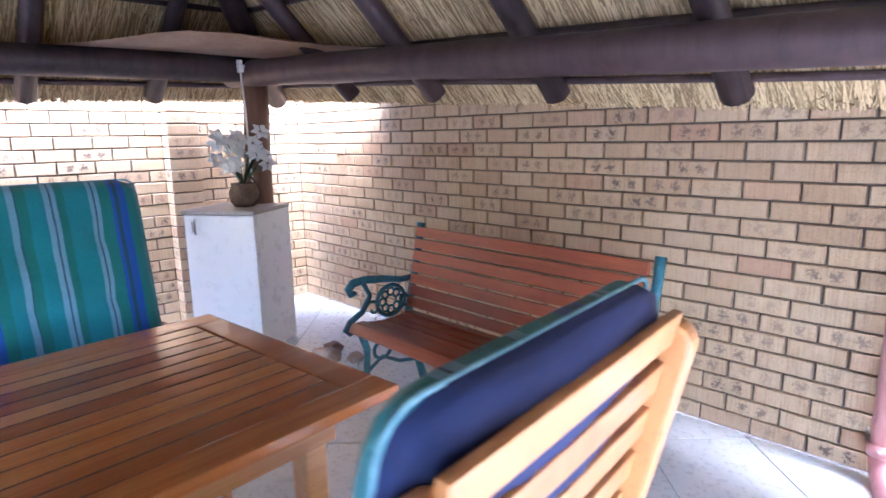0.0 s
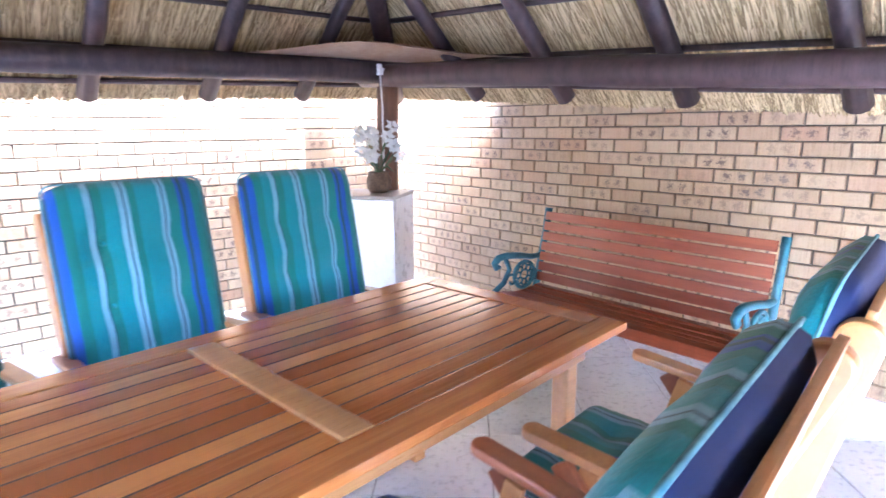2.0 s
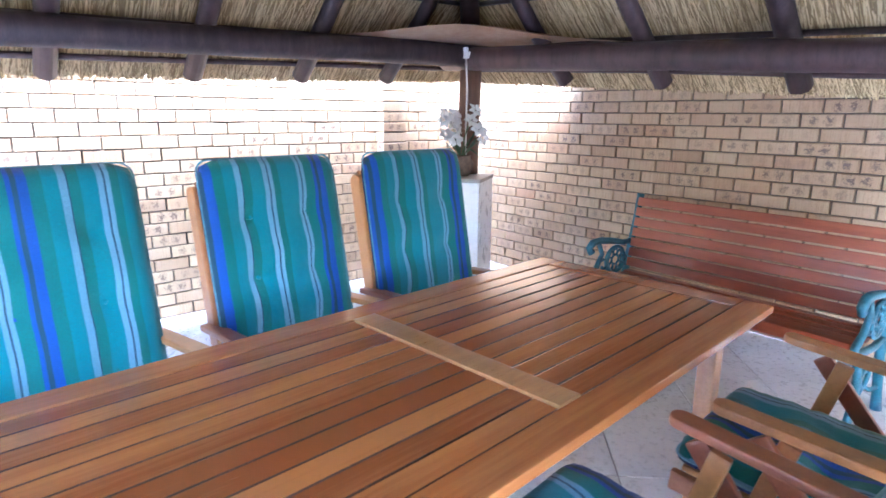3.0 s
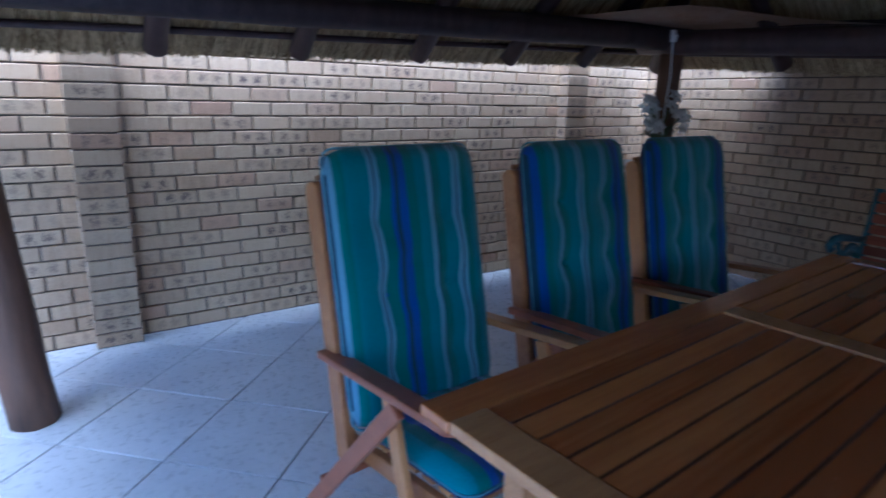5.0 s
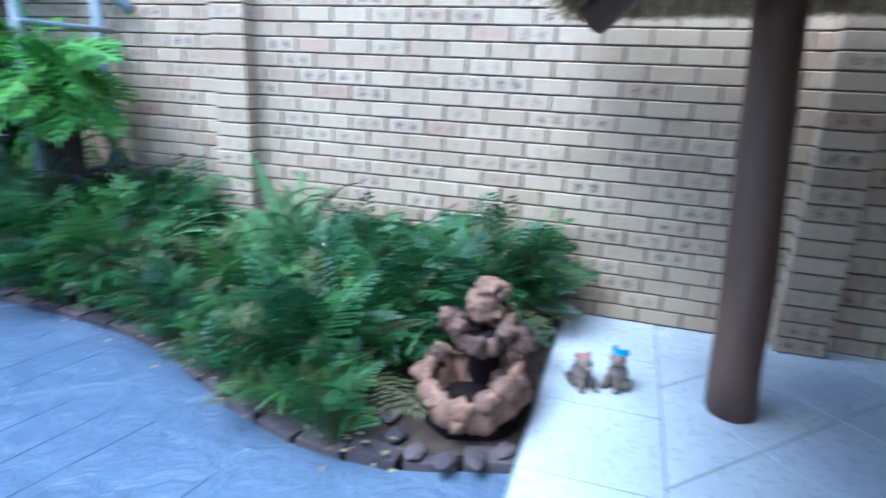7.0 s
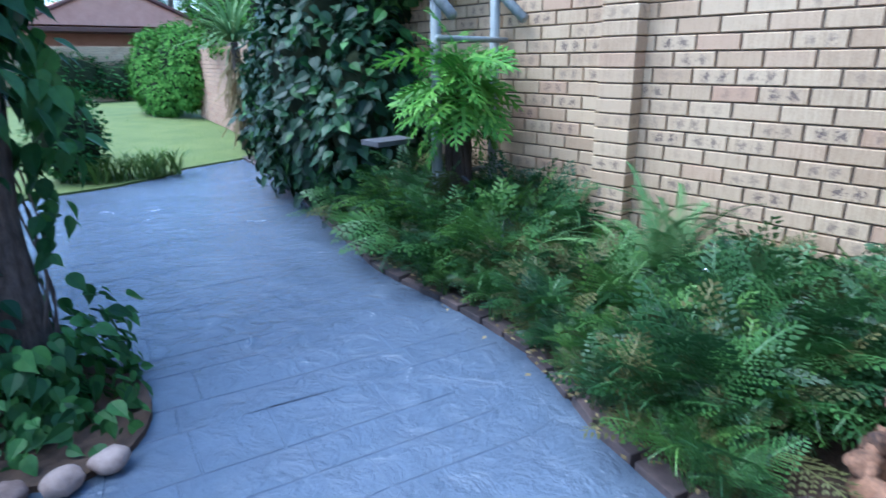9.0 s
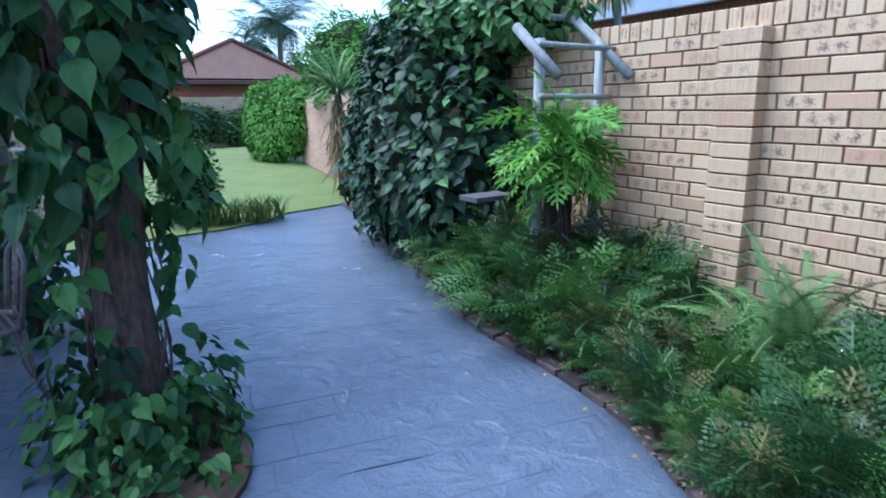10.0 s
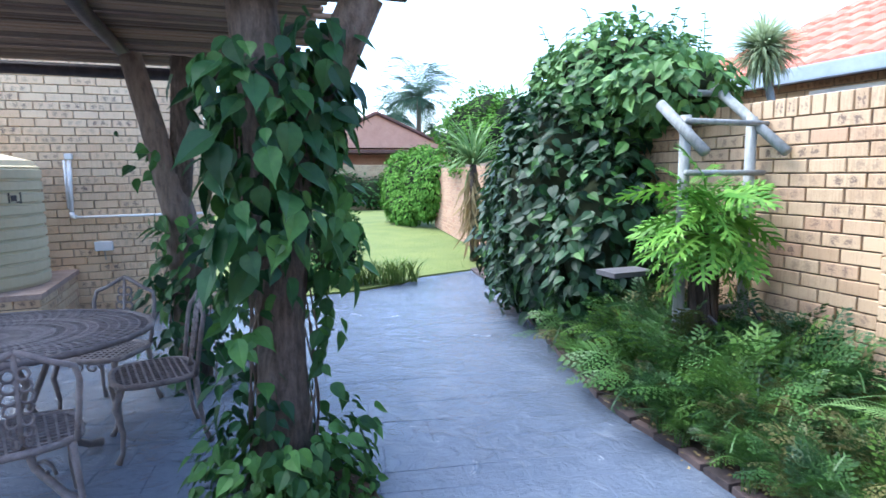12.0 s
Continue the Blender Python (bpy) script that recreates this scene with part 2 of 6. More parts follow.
def brick_wall(parent, start, along, out, length, courses, z0, near, skip=None, mat=None):
    """Running bond from start along a wall; bricks in the stretch near=(s0, s1, first course) are parts, the rest one mesh."""
    mat = mat or BRICK
    rng = random.Random(int(length * 1000) + courses)
    along, out = Vector((*along, 0)), Vector((*out, 0))
    shapes = {}
    jv, jf, juv = [], [], []
    frame_m = Matrix((along, out, Vector((0, 0, 1)))).transposed().to_4x4()
    count = 0
    for c in range(courses):
        s = 0.0 if c % 2 == 0 else -PITCH / 2
        while s < length - 0.03:
            a, b = max(s, 0.0), min(s + BL, length)
            s += PITCH
            if b - a < 0.04 or (skip and skip((a + b) / 2, c)):
                continue
            ln = round(b - a, 2)
            if ln not in shapes:
                v, f, uv = brick_shape(ln, BH, 0.03)
                shapes[ln] = (v, f, uv, mesh_of("brick", v, f, mat, uv))
            v, f, uv, me = shapes[ln]
            place = Matrix.Translation(Vector((start[0], start[1], z0 + COURSE * (c + 0.5))) + along * ((a + b) / 2) + out * rng.uniform(-0.002, 0.003))
            m = place @ frame_m @ pose(0, 0, 0, rng.uniform(-.5, .5), rng.uniform(-.35, .35), rng.uniform(-.5, .5))
            if near[0] <= (a + b) / 2 <= near[1] and c >= near[2] and count < 300:
                count += 1
                part("brick", me, mat, parent, m=m)
            else:
                o = len(jv)
                jv += [m @ Vector(p) for p in v]
                jf += [tuple(i + o for i in q) for q in f]
                juv += uv
    ob = part("bricks", mesh_of("bricks", jv, jf, mat, juv), mat, parent)
    tagged(ob, kind="stuff")


def make_solid(w, d, h):
    bm = bmesh.new()
    bmesh.ops.create_cube(bm, size=1.0, matrix=Matrix.LocRotScale((0, 0, 0), None, (w, d, h)))
    bmesh.ops.bevel(bm, geom=list(bm.edges), offset=0.004, segments=1, affect='EDGES')
    lay = bm.loops.layers.uv.new("UVMap")
    bm.normal_update()
    for f in bm.faces:
        for lp in f.loops:
            p = lp.vert.co
            lp[lay].uv = ((p.x / w + 0.5) if abs(f.normal.x) < 0.7 else (p.y / d * 0.5 + 0.3), p.z / h + 0.5)
    return bm_mesh("brick", bm, BRICK)


PIER_BRICK = make_solid(0.235, 0.112, BH)
SOLDIER = make_solid(0.072, 0.235, 0.112)


def pier(parent, x, y, along, courses, z0, d=0.11):
    """A pier that stands proud of its wall: one stretcher a course over a mortar core."""
    ang = math.degrees(math.atan2(along[1], along[0]))
    for c in range(courses):
        jig = 0.003 * noise.noise((x * 5, y * 5, c * 1.7))
        part("brick", PIER_BRICK, BRICK, parent, m=pose(x + jig, y + jig, z0 + COURSE * (c + 0.5), 0, 0, ang + 180 * (c % 2)))
    core = one_box((0, 0, z0 + COURSE * courses / 2), (0.205, 0.085, COURSE * courses - 0.01), 0)
    part("mortar_core", core, MORTAR, parent, m=pose(x, y, 0, 0, 0, ang))


WALL_TOP = 21
# west garden wall: its face is x = 0, from the bench wall southwards
wall_west = thing("wall_west", "buff face-brick garden wall with projecting piers and soldier coping", "wall", kind="structure")
part("core", one_box((-0.139, -4.9, 0.89), (0.238, 10.4, 1.79), 0), MORTAR, wall_west)
W_PIERS = (-1.04, -4.555, -7.82)
brick_wall(wall_west, (0, 0), (0, -1), (1, 0), 10.1, WALL_TOP, 0.0, (5.1, 8.7, 1))
for py in W_PIERS:
    pier(wall_west, 0.056, py, (0, 1), WALL_TOP, 0.0)
for i in range(122):
    part("coping_brick", SOLDIER, BRICK, wall_west, m=pose(-0.115, -0.04 - 0.083 * i, WALL_TOP * COURSE + 0.058, 0, 0, 90))

# bench wall: its face is y = 0
wall_north = thing("wall_north", "buff face-brick wall with burnt spots behind the bench", "wall", kind="structure")
part("core", one_box((3.85, 0.139, 0.89), (8.2, 0.238, 1.79), 0), MORTAR, wall_north)
brick_wall(wall_north, (8.0, 0), (-1, 0), (0, -1), 8.0, WALL_TOP, 0.0, (4.2, 7.6, 1))
for i in range(98):
    part("coping_brick", SOLDIER, BRICK, wall_north, m=pose(-0.2 + 0.083 * i, 0.115, WALL_TOP * COURSE + 0.058, 0, 0, 0))

# house wall at the end of the paving: its face is y = -13.1
wall_house = thing("wall_house", "buff face-brick house wall behind the water tank", "wall", kind="structure")
part("core", one_box((6.4, -13.24, 1.45), (6.0, 0.238, 3.0), 0), HOUSE_MORTAR, wall_house)
brick_wall(wall_house, (9.4, -13.1), (-1, 0), (0, 1), 6.0, 34, -0.04, (3.9, 6.0, 3), mat=CREAM_BRICK)

# unseen wall added on the east side to block daylight
wall_east = thing("wall_east", "unseen buff brick wall added to dim the shelter's open side", "wall", kind="structure")
part("core", one_box((7.94, -2.6, 1.45), (0.238, 5.2, 3.0), 0), MORTAR, wall_east)
brick_wall(wall_east, (7.8, -5.2), (0, 1), (-1, 0), 5.2, 34, 0.0, (0, 0, 99))

# ---------------------------------------------------------------- floor of the thatched shelter
floor = thing("floor", "pale grey ceramic tiles laid diagonally", "floor", kind="structure")
part("grout_bed", one_box((4.0, -2.87, -0.06), (8.0, 5.72, 0.108), 0), GROUT, floor)


def clipped_tiles():
    """Diagonal tiles up to a straight border row along the south edge, each clipped to the room."""
    side, gap = 0.49, 0.006
    rng = random.Random(4)
    o = Vector((1.06, -4.88))
    u, v = Vector((0.7071, 0.7071)), Vector((0.7071, -0.7071))
    x0, x1, y0, y1 = 0.004, 8.0, -5.225, -0.004
    for i in range(-12, 22):
        for j in range(-12, 22):
            c = o + u * (side * (i + 0.5)) + v * (side * (j + 0.5))
            if not (x0 - 0.4 < c.x < x1 + 0.4 and y0 - 0.4 < c.y < y1 + 0.4):
                continue
            bm = bmesh.new()
            h = (side - gap) / 2
            vs = [bm.verts.new((c.x + u.x * a + v.x * b, c.y + u.y * a + v.y * b, 0)) for a, b in ((-h, -h), (h, -h), (h, h), (-h, h))]
            bm.faces.new(vs)
            for p, nn in (((x0, 0, 0), (-1, 0, 0)), ((x1, 0, 0), (1, 0, 0)), ((0, y0, 0), (0, -1, 0)), ((0, y1, 0), (0, 1, 0))):
                bmesh.ops.bisect_plane(bm, geom=bm.verts[:] + bm.edges[:] + bm.faces[:], plane_co=p, plane_no=nn, clear_outer=True)
            if not bm.faces or sum(f.calc_area() for f in bm.faces) < 0.004:
                bm.free()
                continue
            tile_from(bm, rng)
    for i in range(17):
        bm = bmesh.new()
        a, b = 0.24 + 0.49 * (i - 0.5) + gap / 2, 0.24 + 0.49 * (i + 0.5) - gap / 2
        vs = [bm.verts.new(p) for p in ((max(a, x0), -5.715, 0), (min(b, x1), -5.715, 0), (min(b, x1), y0 - gap, 0), (max(a, x0), y0 - gap, 0))]
        bm.faces.new(vs)
        tile_from(bm, rng)


def tile_from(bm, rng):
    """Gives a flat outline its thickness and a softened edge."""
    lift = rng.uniform(-0.0006, 0.0006)
    top = bm.faces[:]
    bmesh.ops.recalc_face_normals(bm, faces=top)
    if top[0].normal.z < 0:
        bmesh.ops.reverse_faces(bm, faces=top)
    r = bmesh.ops.extrude_face_region(bm, geom=top)
    for e in r["geom"]:
        if isinstance(e, bmesh.types.BMVert):
            e.co.z += 0.006
    ins = [f for f in bm.faces if f.normal.z > 0.9 and f.calc_center_median().z > 0.003]
    bmesh.ops.inset_region(bm, faces=ins, thickness=0.003, depth=0.0)
    for v in bm.verts:
        v.co.z += lift - 0.006
        if v.co.z > -0.002 + lift and any(abs(f.normal.z) < 0.3 for f in v.link_faces):
            v.co.z -= 0.0015
    part("tile", bm, TILE, floor)


clipped_tiles()

# ---------------------------------------------------------------- ground outside
def blend_edge(y):
    """x of the edge between bed and paving, for a given y."""
    ys = [-14.3, -12.4, -11.4, -10.3, -9.0, -8.2, -7.6, -7.2, -6.8, -6.4, -6.1, -5.72]
    xs = [-0.35, 0.0, 0.28, 0.62, 1.0, 1.04, 1.12, 1.3, 1.5, 1.6, 1.57, 1.43]
    return float(np.interp(y, ys, xs))


ground = tagged(part("ground", one_box((0, -40, -0.35), (400, 400, 0.3), 0), SOIL), "dark soil under the garden", "ground", kind="structure")


def sheet(name, poly, z, mat, depth=0.05):
    bm = bmesh.new()
    f = bm.faces.new([bm.verts.new((x, y, z)) for x, y in poly])
    if f.normal.z < 0:
        f.normal_flip()
    r = bmesh.ops.extrude_face_region(bm, geom=[f])
    for e in r["geom"]:
        if isinstance(e, bmesh.types.BMVert):
            e.co.z -= depth
    return part(name, bm, mat)


ys = np.linspace(-5.72, -14.3, 44)
edge_line = [(blend_edge(y), float(y)) for y in ys]
paving = sheet("paving", edge_line + [(0.6, -14.0), (0.95, -13.65), (1.6, -13.38), (3.4, -13.25), (3.4, -13.1), (9.6, -13.1), (9.6, -5.72)], -0.052, PAVING, 0.1)
tagged(paving, "blue-grey stamped concrete paving with a wet-look seal", "paving", kind="structure")


def stamped_slabs():
    """The stamped ashlar pattern: low slabs with pressed joints, cut back from the curved edge."""
    rng = random.Random(11)
    v, f = [], []
    turn = Matrix.Rotation(radians(-12), 3, 'Z')

    def inside(p):
        return p.y < -5.76 and p.x > blend_edge(p.y) + 0.03 and p.x < 9.4 and (p.y > -13.2 or p.x < 3.3) and p.y > -13.3 - max(0.0, (1.7 - p.x) * 0.42)
    y = -20.0
    while y < 4:
        h = rng.choice((0.2, 0.3, 0.3, 0.45))
        x = -12.0 + rng.uniform(0, 0.5)
        while x < 14:
            w = rng.choice((0.3, 0.45, 0.45, 0.6))
            g, c = 0.002, 0.003
            lo = []
            for gx, gy, z in ((g, g, -0.053), (g + c, g + c, -0.0485)):
                q = [(x + gx, y + gy), (x + w - gx, y + gy), (x + w - gx, y + h - gy), (x + gx, y + h - gy)]
                lo.append([turn @ Vector((a + 0.025 * noise.noise((a * 3, b * 3, 0)), b + 0.025 * noise.noise((a * 4, b * 4, 7)), z)) for a, b in q])
            if all(inside(p) for p in lo[0]):
                o = len(v)
                v.extend(lo[0] + lo[1])
                f.append((o + 4, o + 5, o + 6, o + 7))
                for k in range(4):
                    f.append((o + k, o + (k + 1) % 4, o + 4 + (k + 1) % 4, o + 4 + k))
            x += w
        y += h
    ob = part("slabs", mesh_of("slabs", v, f, PAVING), PAVING, paving)
    tagged(ob, kind="stuff")


stamped_slabs()

bed = sheet("planting_bed", [(x - 0.05, y) for x, y in edge_line] + [(-0.4, -14.3), (-3.0, -14.3), (-3.0, -10.2), (0.0, -10.2), (0.0, -5.72)], -0.02, SOIL, 0.1)
tagged(bed, "dark soil of the fern bed along the garden wall", "garden bed", kind="structure")

# row of dark edging bricks along the bed
for i in range(43):
    (xa, ya), (xb, yb) = edge_line[i], edge_line[i + 1]
    rng_e = random.Random(i)
    e = part("edging_brick", one_box((0, 0, 0), (0.185, 0.10, 0.07), 0.008), EDGING,
             m=pose((xa + xb) / 2 - 0.045, (ya + yb) / 2, -0.05 + rng_e.uniform(-0.008, 0.006), rng_e.uniform(-3, 3), rng_e.uniform(-3, 3), math.degrees(math.atan2(yb - ya, xb - xa)) + rng_e.uniform(-5, 5)))
    tagged(e, "dark weathered brick edging the fern bed", "edging", "edging bricks")

# ---------------------------------------------------------------- thatched shelter
EX0, EX1, EY0, EY1, SLOPE = 0.26, 5.83, -5.82, -0.27, 0.92
MIDY = (EY0 + EY1) / 2
RUN = (EY1 - EY0) / 2


def rz(x, y, h=0.0):
    """The roof leans a little: height h above the eave line at x, y."""
    w = min(1.0, max(0.0, (y - EY0) / 5.3))
    return 1.73 - 0.06 * (x - 0.3) * w + 0.03 * (y + 0.3) + h


def slope_point(side, s, d):
    """A point of the thatch's underside: s along the eave, d inwards from it."""
    if side == "north":
        x, y = s, EY1 - d
    elif side == "south":
        x, y = s, EY0 + d
    elif side == "west":
        x, y = EX0 + d, s
    else:
        x, y = EX1 - d, s
    return Vector((x, y, rz(x, y, SLOPE * d + 0.01)))


roof = thing("thatched_roof", "hipped thatch roof of dry reed on dark poles", "roof", kind="structure")
rm = RUN
corners = {"north": ((EX0, EX1), True), "south": ((EX0, EX1), True), "west": ((EY0, EY1), False), "east": ((EY0, EY1), False)}
rng = random.Random(21)
for side, ((a, b), longside) in corners.items():
    quad = [slope_point(side, a, 0), slope_point(side, b, 0), slope_point(side, b - rm, rm), slope_point(side, a + rm, rm)]
    bm = bmesh.new()
    lo = [bm.verts.new(p) for p in quad]
    hi = [bm.verts.new(p + Vector((0, 0, 0.24))) for p in quad]
    bm.faces.new(lo)
    bm.faces.new(hi)
    for k in range(4):
        if (quad[k] - quad[(k + 1) % 4]).length > 0.01:
            bm.faces.new((lo[k], lo[(k + 1) % 4], hi[(k + 1) % 4], hi[k]))
    bmesh.ops.remove_doubles(bm, verts=bm.verts, dist=0.001)
    part("thatch_slab", bm, THATCH, roof)
    # reeds over the underside and the ragged eave
    v, f = [], []
    count = 15000 if side in ("north", "west") else 2500
    for i in range(count):
        s = rng.uniform(a, b)
        lim = min(rm, s - a, b - s)
        if rng.random() < 0.28:
            d = rng.uniform(0.0, 0.22)
        else:
            d = rng.uniform(0.05, 2.0)
        if d > lim + 0.15:
            continue
        ln = rng.uniform(0.16, 0.42)
        d0 = max(d - ln, -rng.uniform(0.0, 0.035))
        sway = rng.gauss(0, 0.035)
        p, q = slope_point(side, s, d), slope_point(side, s + sway, d0)
        lift = Vector((0, 0, -rng.uniform(0.0, 0.018)))
        p = p + lift
        q = q + lift * rng.uniform(0.4, 1.5)
        w = rng.uniform(0.0018, 0.0042)
        t = (q - p).normalized()
        e1 = t.cross(Vector((0, 0, 1))).normalized() * w
        e2 = t.cross(e1).normalized() * w
        o = len(v)
        for base in (p, q):
            v.extend((base + e1, base - 0.5 * e1 + 0.87 * e2, base - 0.5 * e1 - 0.87 * e2))
        f.extend(((o, o + 1, o + 4, o + 3), (o + 1, o + 2, o + 5, o + 4), (o + 2, o, o + 3, o + 5), (o + 3, o + 4, o + 5)))
    tagged(part("reeds", mesh_of("reeds", v, f, STRAW), STRAW, roof), kind="stuff")

# rafters, battens, ring beam and posts: all dark stained poles
BX0, BY1, BY0, BX1 = 0.80, -0.84, -5.0, 5.08
frame_roof = thing("roof_frame", "dark purple-brown gum poles: rafters, battens and ring beam", "roof frame", kind="structure")


def rafter(side, s, end=0.21):
    a, b = corners[side][0]
    top = min(rm, s - a, b - s) - 0.02
    dn = Vector((0, 0, -0.165 if side == 'north' else -0.13))
    pole("rafter", slope_point(side, s, end - 0.02) + dn, slope_point(side, s, top) + dn, 0.058, 0.045, POLE, frame_roof, 6, 12)


for x in (1.46, 2.24, 3.04, 3.82, 4.6):
    rafter("north", x)
    rafter("south", x)
for y in (-1.32, -2.04, -2.77, -3.54, -4.27):
    rafter("west", y, 0.15)
    rafter("east", y, 0.05)
for sx, sy in ((EX0, EY1), (EX0, EY0), (EX1, EY1), (EX1, EY0)):
    ix, iy = (1 if sx == EX0 else -1), (-1 if sy == EY1 else 1)
    a = Vector((sx + ix * 0.12, sy + iy * 0.12, rz(sx, sy, SLOPE * 0.12 - 0.14)))
    b = Vector((sx + ix * rm, sy + iy * rm, rz(sx + ix * rm, sy + iy * rm, SLOPE * rm - 0.14)))
    pole("hip_rafter", a, b, 0.075, 0.06, POLE, frame_roof, 6, 12)
for d in (0.13, 0.34, 0.62, 0.92, 1.24, 1.58, 1.95, 2.3):
    for side, ((a, b), _) in corners.items():
        dn = Vector((0, 0, -0.045))
        pole("batten", slope_point(side, a + d, d) + dn, slope_point(side, b - d, d) + dn, 0.018, 0.016, POLE, frame_roof, 10, 8)
for (xa, ya), (xb, yb) in (((BX0 - 0.25, BY1), (BX1 + 0.2, BY1)), ((BX0, BY1 + 0.2), (BX0, BY0 - 0.25)), ((BX0 - 0.25, BY0), (BX1 + 0.2, BY0)), ((BX1, BY1 + 0.2), (BX1, BY0 - 0.2))):
    ns = 0.0 if ya == yb else 0.03
    pole("ring_beam", (xa, ya, rz(xa, ya) + 0.155 + ns), (xb, yb, rz(xb, yb) + 0.155 + ns), 0.085, 0.075, POLE, frame_roof, 12, 14)
for x, y in ((BX0, BY1), (BX0, BY0 + 0.02), (BX1, BY1), (BX1, BY0)):
    lean = -0.08 if y < -3 else 0.05
    p = pole("roof_post", (x, y + (0.025 if y < -3 else 0.0), 0), (x, y + lean, rz(x, y) + 0.12), 0.098, 0.082, POST, None, 8, 16)
    tagged(p, "round dark-stained gum pole holding up the thatch roof", "post", "roof posts")


# box gutter between the thatch and the bench wall, open only at the corner
GALV = surf("galvanised_sheet", (0.22, 0.22, 0.21), (0.34, 0.34, 0.33), 5, 0.55, bump=0.05, metal=0.4)
gutter = thing("eaves_gutter", "galvanised box gutter between the thatch eave and the wall", "gutter", kind="structure")
gx0, gx1 = 1.22, 4.5
gtilt = math.degrees(math.atan2(rz(gx1, -0.13) - rz(gx0, -0.13), gx1 - gx0))
for nm, gy, dz, wy, hz in (("gutter_floor", -0.132, 0.075, 0.256, 0.004), ("gutter_side", -0.262, 0.15, 0.004, 0.15), ("gutter_side", -0.008, 0.15, 0.004, 0.15)):
    part(nm, one_box((0, 0, 0), (gx1 - gx0, wy, hz), 0), GALV, gutter, m=pose((gx0 + gx1) / 2, gy, rz((gx0 + gx1) / 2, -0.13) + dz, 0, -gtilt, 0))
part("gutter_end", one_box((gx0, -0.132, rz(gx0, -0.13) + 0.15), (0.004, 0.25, 0.15), 0), GALV, gutter)

# ---------------------------------------------------------------- furniture under the thatch
TEAK = surf("varnished_teak", (0.34, 0.102, 0.026), (0.58, 0.225, 0.062), 2, 0.2, (7, 0.35, 7), 0.04, vary=0.5, coat=0.4)
# Dark slat sides: the gaps between slats carry their shade as colour.
GAP_SHADE = surf("slat_gap_shade", (0.10, 0.038, 0.016), (0.17, 0.068, 0.03), 12, 0.8, bump=0.2)
PALE_TEAK = surf("pale_varnished_wood", (0.42, 0.195, 0.068), (0.61, 0.325, 0.125), 3, 0.32, (12, 0.9, 12), 0.08, vary=0.3, coat=0.3)
CHAIR_WOOD = surf("honey_wood", (0.33, 0.135, 0.045), (0.53, 0.255, 0.09), 4, 0.38, (3, 3, 3), 0.08, vary=0.45, coat=0.2)
RED_WOOD = surf("red_wood", (0.22, 0.065, 0.03), (0.36, 0.13, 0.06), 4, 0.38, (3, 3, 3), 0.08, vary=0.4, coat=0.2)
BENCH_WOOD = surf("red_brown_bench_wood", (0.20, 0.045, 0.020), (0.34, 0.092, 0.040), 3, 0.34, (0.8, 10, 10), 0.15, vary=0.3, coat=0.15)
BENCH_IRON = surf("verdigris_painted_iron", (0.012, 0.065, 0.10), (0.05, 0.20, 0.26), 14, 0.42, bump=0.4, vary=0.1)
NAVY = surf("navy_canvas", (0.006, 0.012, 0.055), (0.014, 0.028, 0.115), 6, 0.85, bump=0.25, vary=0.1, grain=40)
ENAMEL = surf("white_enamel", (0.845, 0.845, 0.835), (0.86, 0.86, 0.85), 2, 0.3, bump=0.02, vary=0.05)
GREY_PLASTIC = surf("grey_plastic", (0.30, 0.29, 0.26), (0.42, 0.40, 0.36), 6, 0.4, bump=0.02)
WHITE_PLASTIC = surf("white_plastic", (0.68, 0.68, 0.67), (0.8, 0.8, 0.79), 6, 0.4, bump=0.02)
PINK_PAINT = surf("pink_paint", (0.40, 0.17, 0.17), (0.52, 0.25, 0.24), 5, 0.4, (3, 3, 0.6), 0.08)


def stripe_material():
    """Woven cushion cover: teal and green with pale, blue and navy stripes along it."""
    m, n, l, b = nodes_of("striped_canvas")
    tc = n.new("ShaderNodeTexCoord")
    oi = n.new("ShaderNodeObjectInfo")
    sep = n.new("ShaderNodeSeparateXYZ")
    l.new(tc.outputs["Object"], sep.inputs[0])
    w = tex(n, l, tc.outputs["Object"], 4, 3)
    k = math_node(n, l, 'ADD', sep.outputs[1], math_node(n, l, 'MULTIPLY', math_node(n, l, 'SUBTRACT', w, 0.5), 0.005))
    k = math_node(n, l, 'FRACT', math_node(n, l, 'ADD', math_node(n, l, 'MULTIPLY', k, 2.1), math_node(n, l, 'MULTIPLY', oi.outputs["Random"], 0.9)))
    T, G, D, P, B = (0.006, 0.20, 0.25), (0.004, 0.155, 0.15), (0.006, 0.055, 0.10), (0.15, 0.32, 0.46), (0.006, 0.07, 0.36)
    cr = ramp(n, ((0.0, T), (0.13, G), (0.188, P), (0.222, D), (0.234, P), (0.272, T), (0.38, G), (0.45, D), (0.46, P), (0.505, T), (0.60, G), (0.68, B), (0.74, D), (0.77, B), (0.80, G), (0.885, P), (0.915, D), (0.927, P), (0.96, T)))
    cr.color_ramp.interpolation = 'CONSTANT'
    l.new(k, cr.inputs[0])
    fine = tex(n, l, tc.outputs["Object"], 260, 2)
    fold = tex(n, l, tc.outputs["Object"], 9, 4)
    sh = ramp(n, ((0.3, (0.72, 0.72, 0.72)), (0.7, (1, 1, 1))))
    l.new(fine, sh.inputs[0])
    l.new(mixc(n, l, 1.0, cr.outputs[0], sh.outputs[0], 'MULTIPLY'), b.inputs["Base Color"])
    b.inputs["Roughness"].default_value = 0.85
    b.inputs["Sheen Weight"].default_value = 0.25
    bumped(n, l, b, math_node(n, l, 'ADD', fold, math_node(n, l, 'MULTIPLY', fine, 0.15)), 0.5, 0.012)
    return m


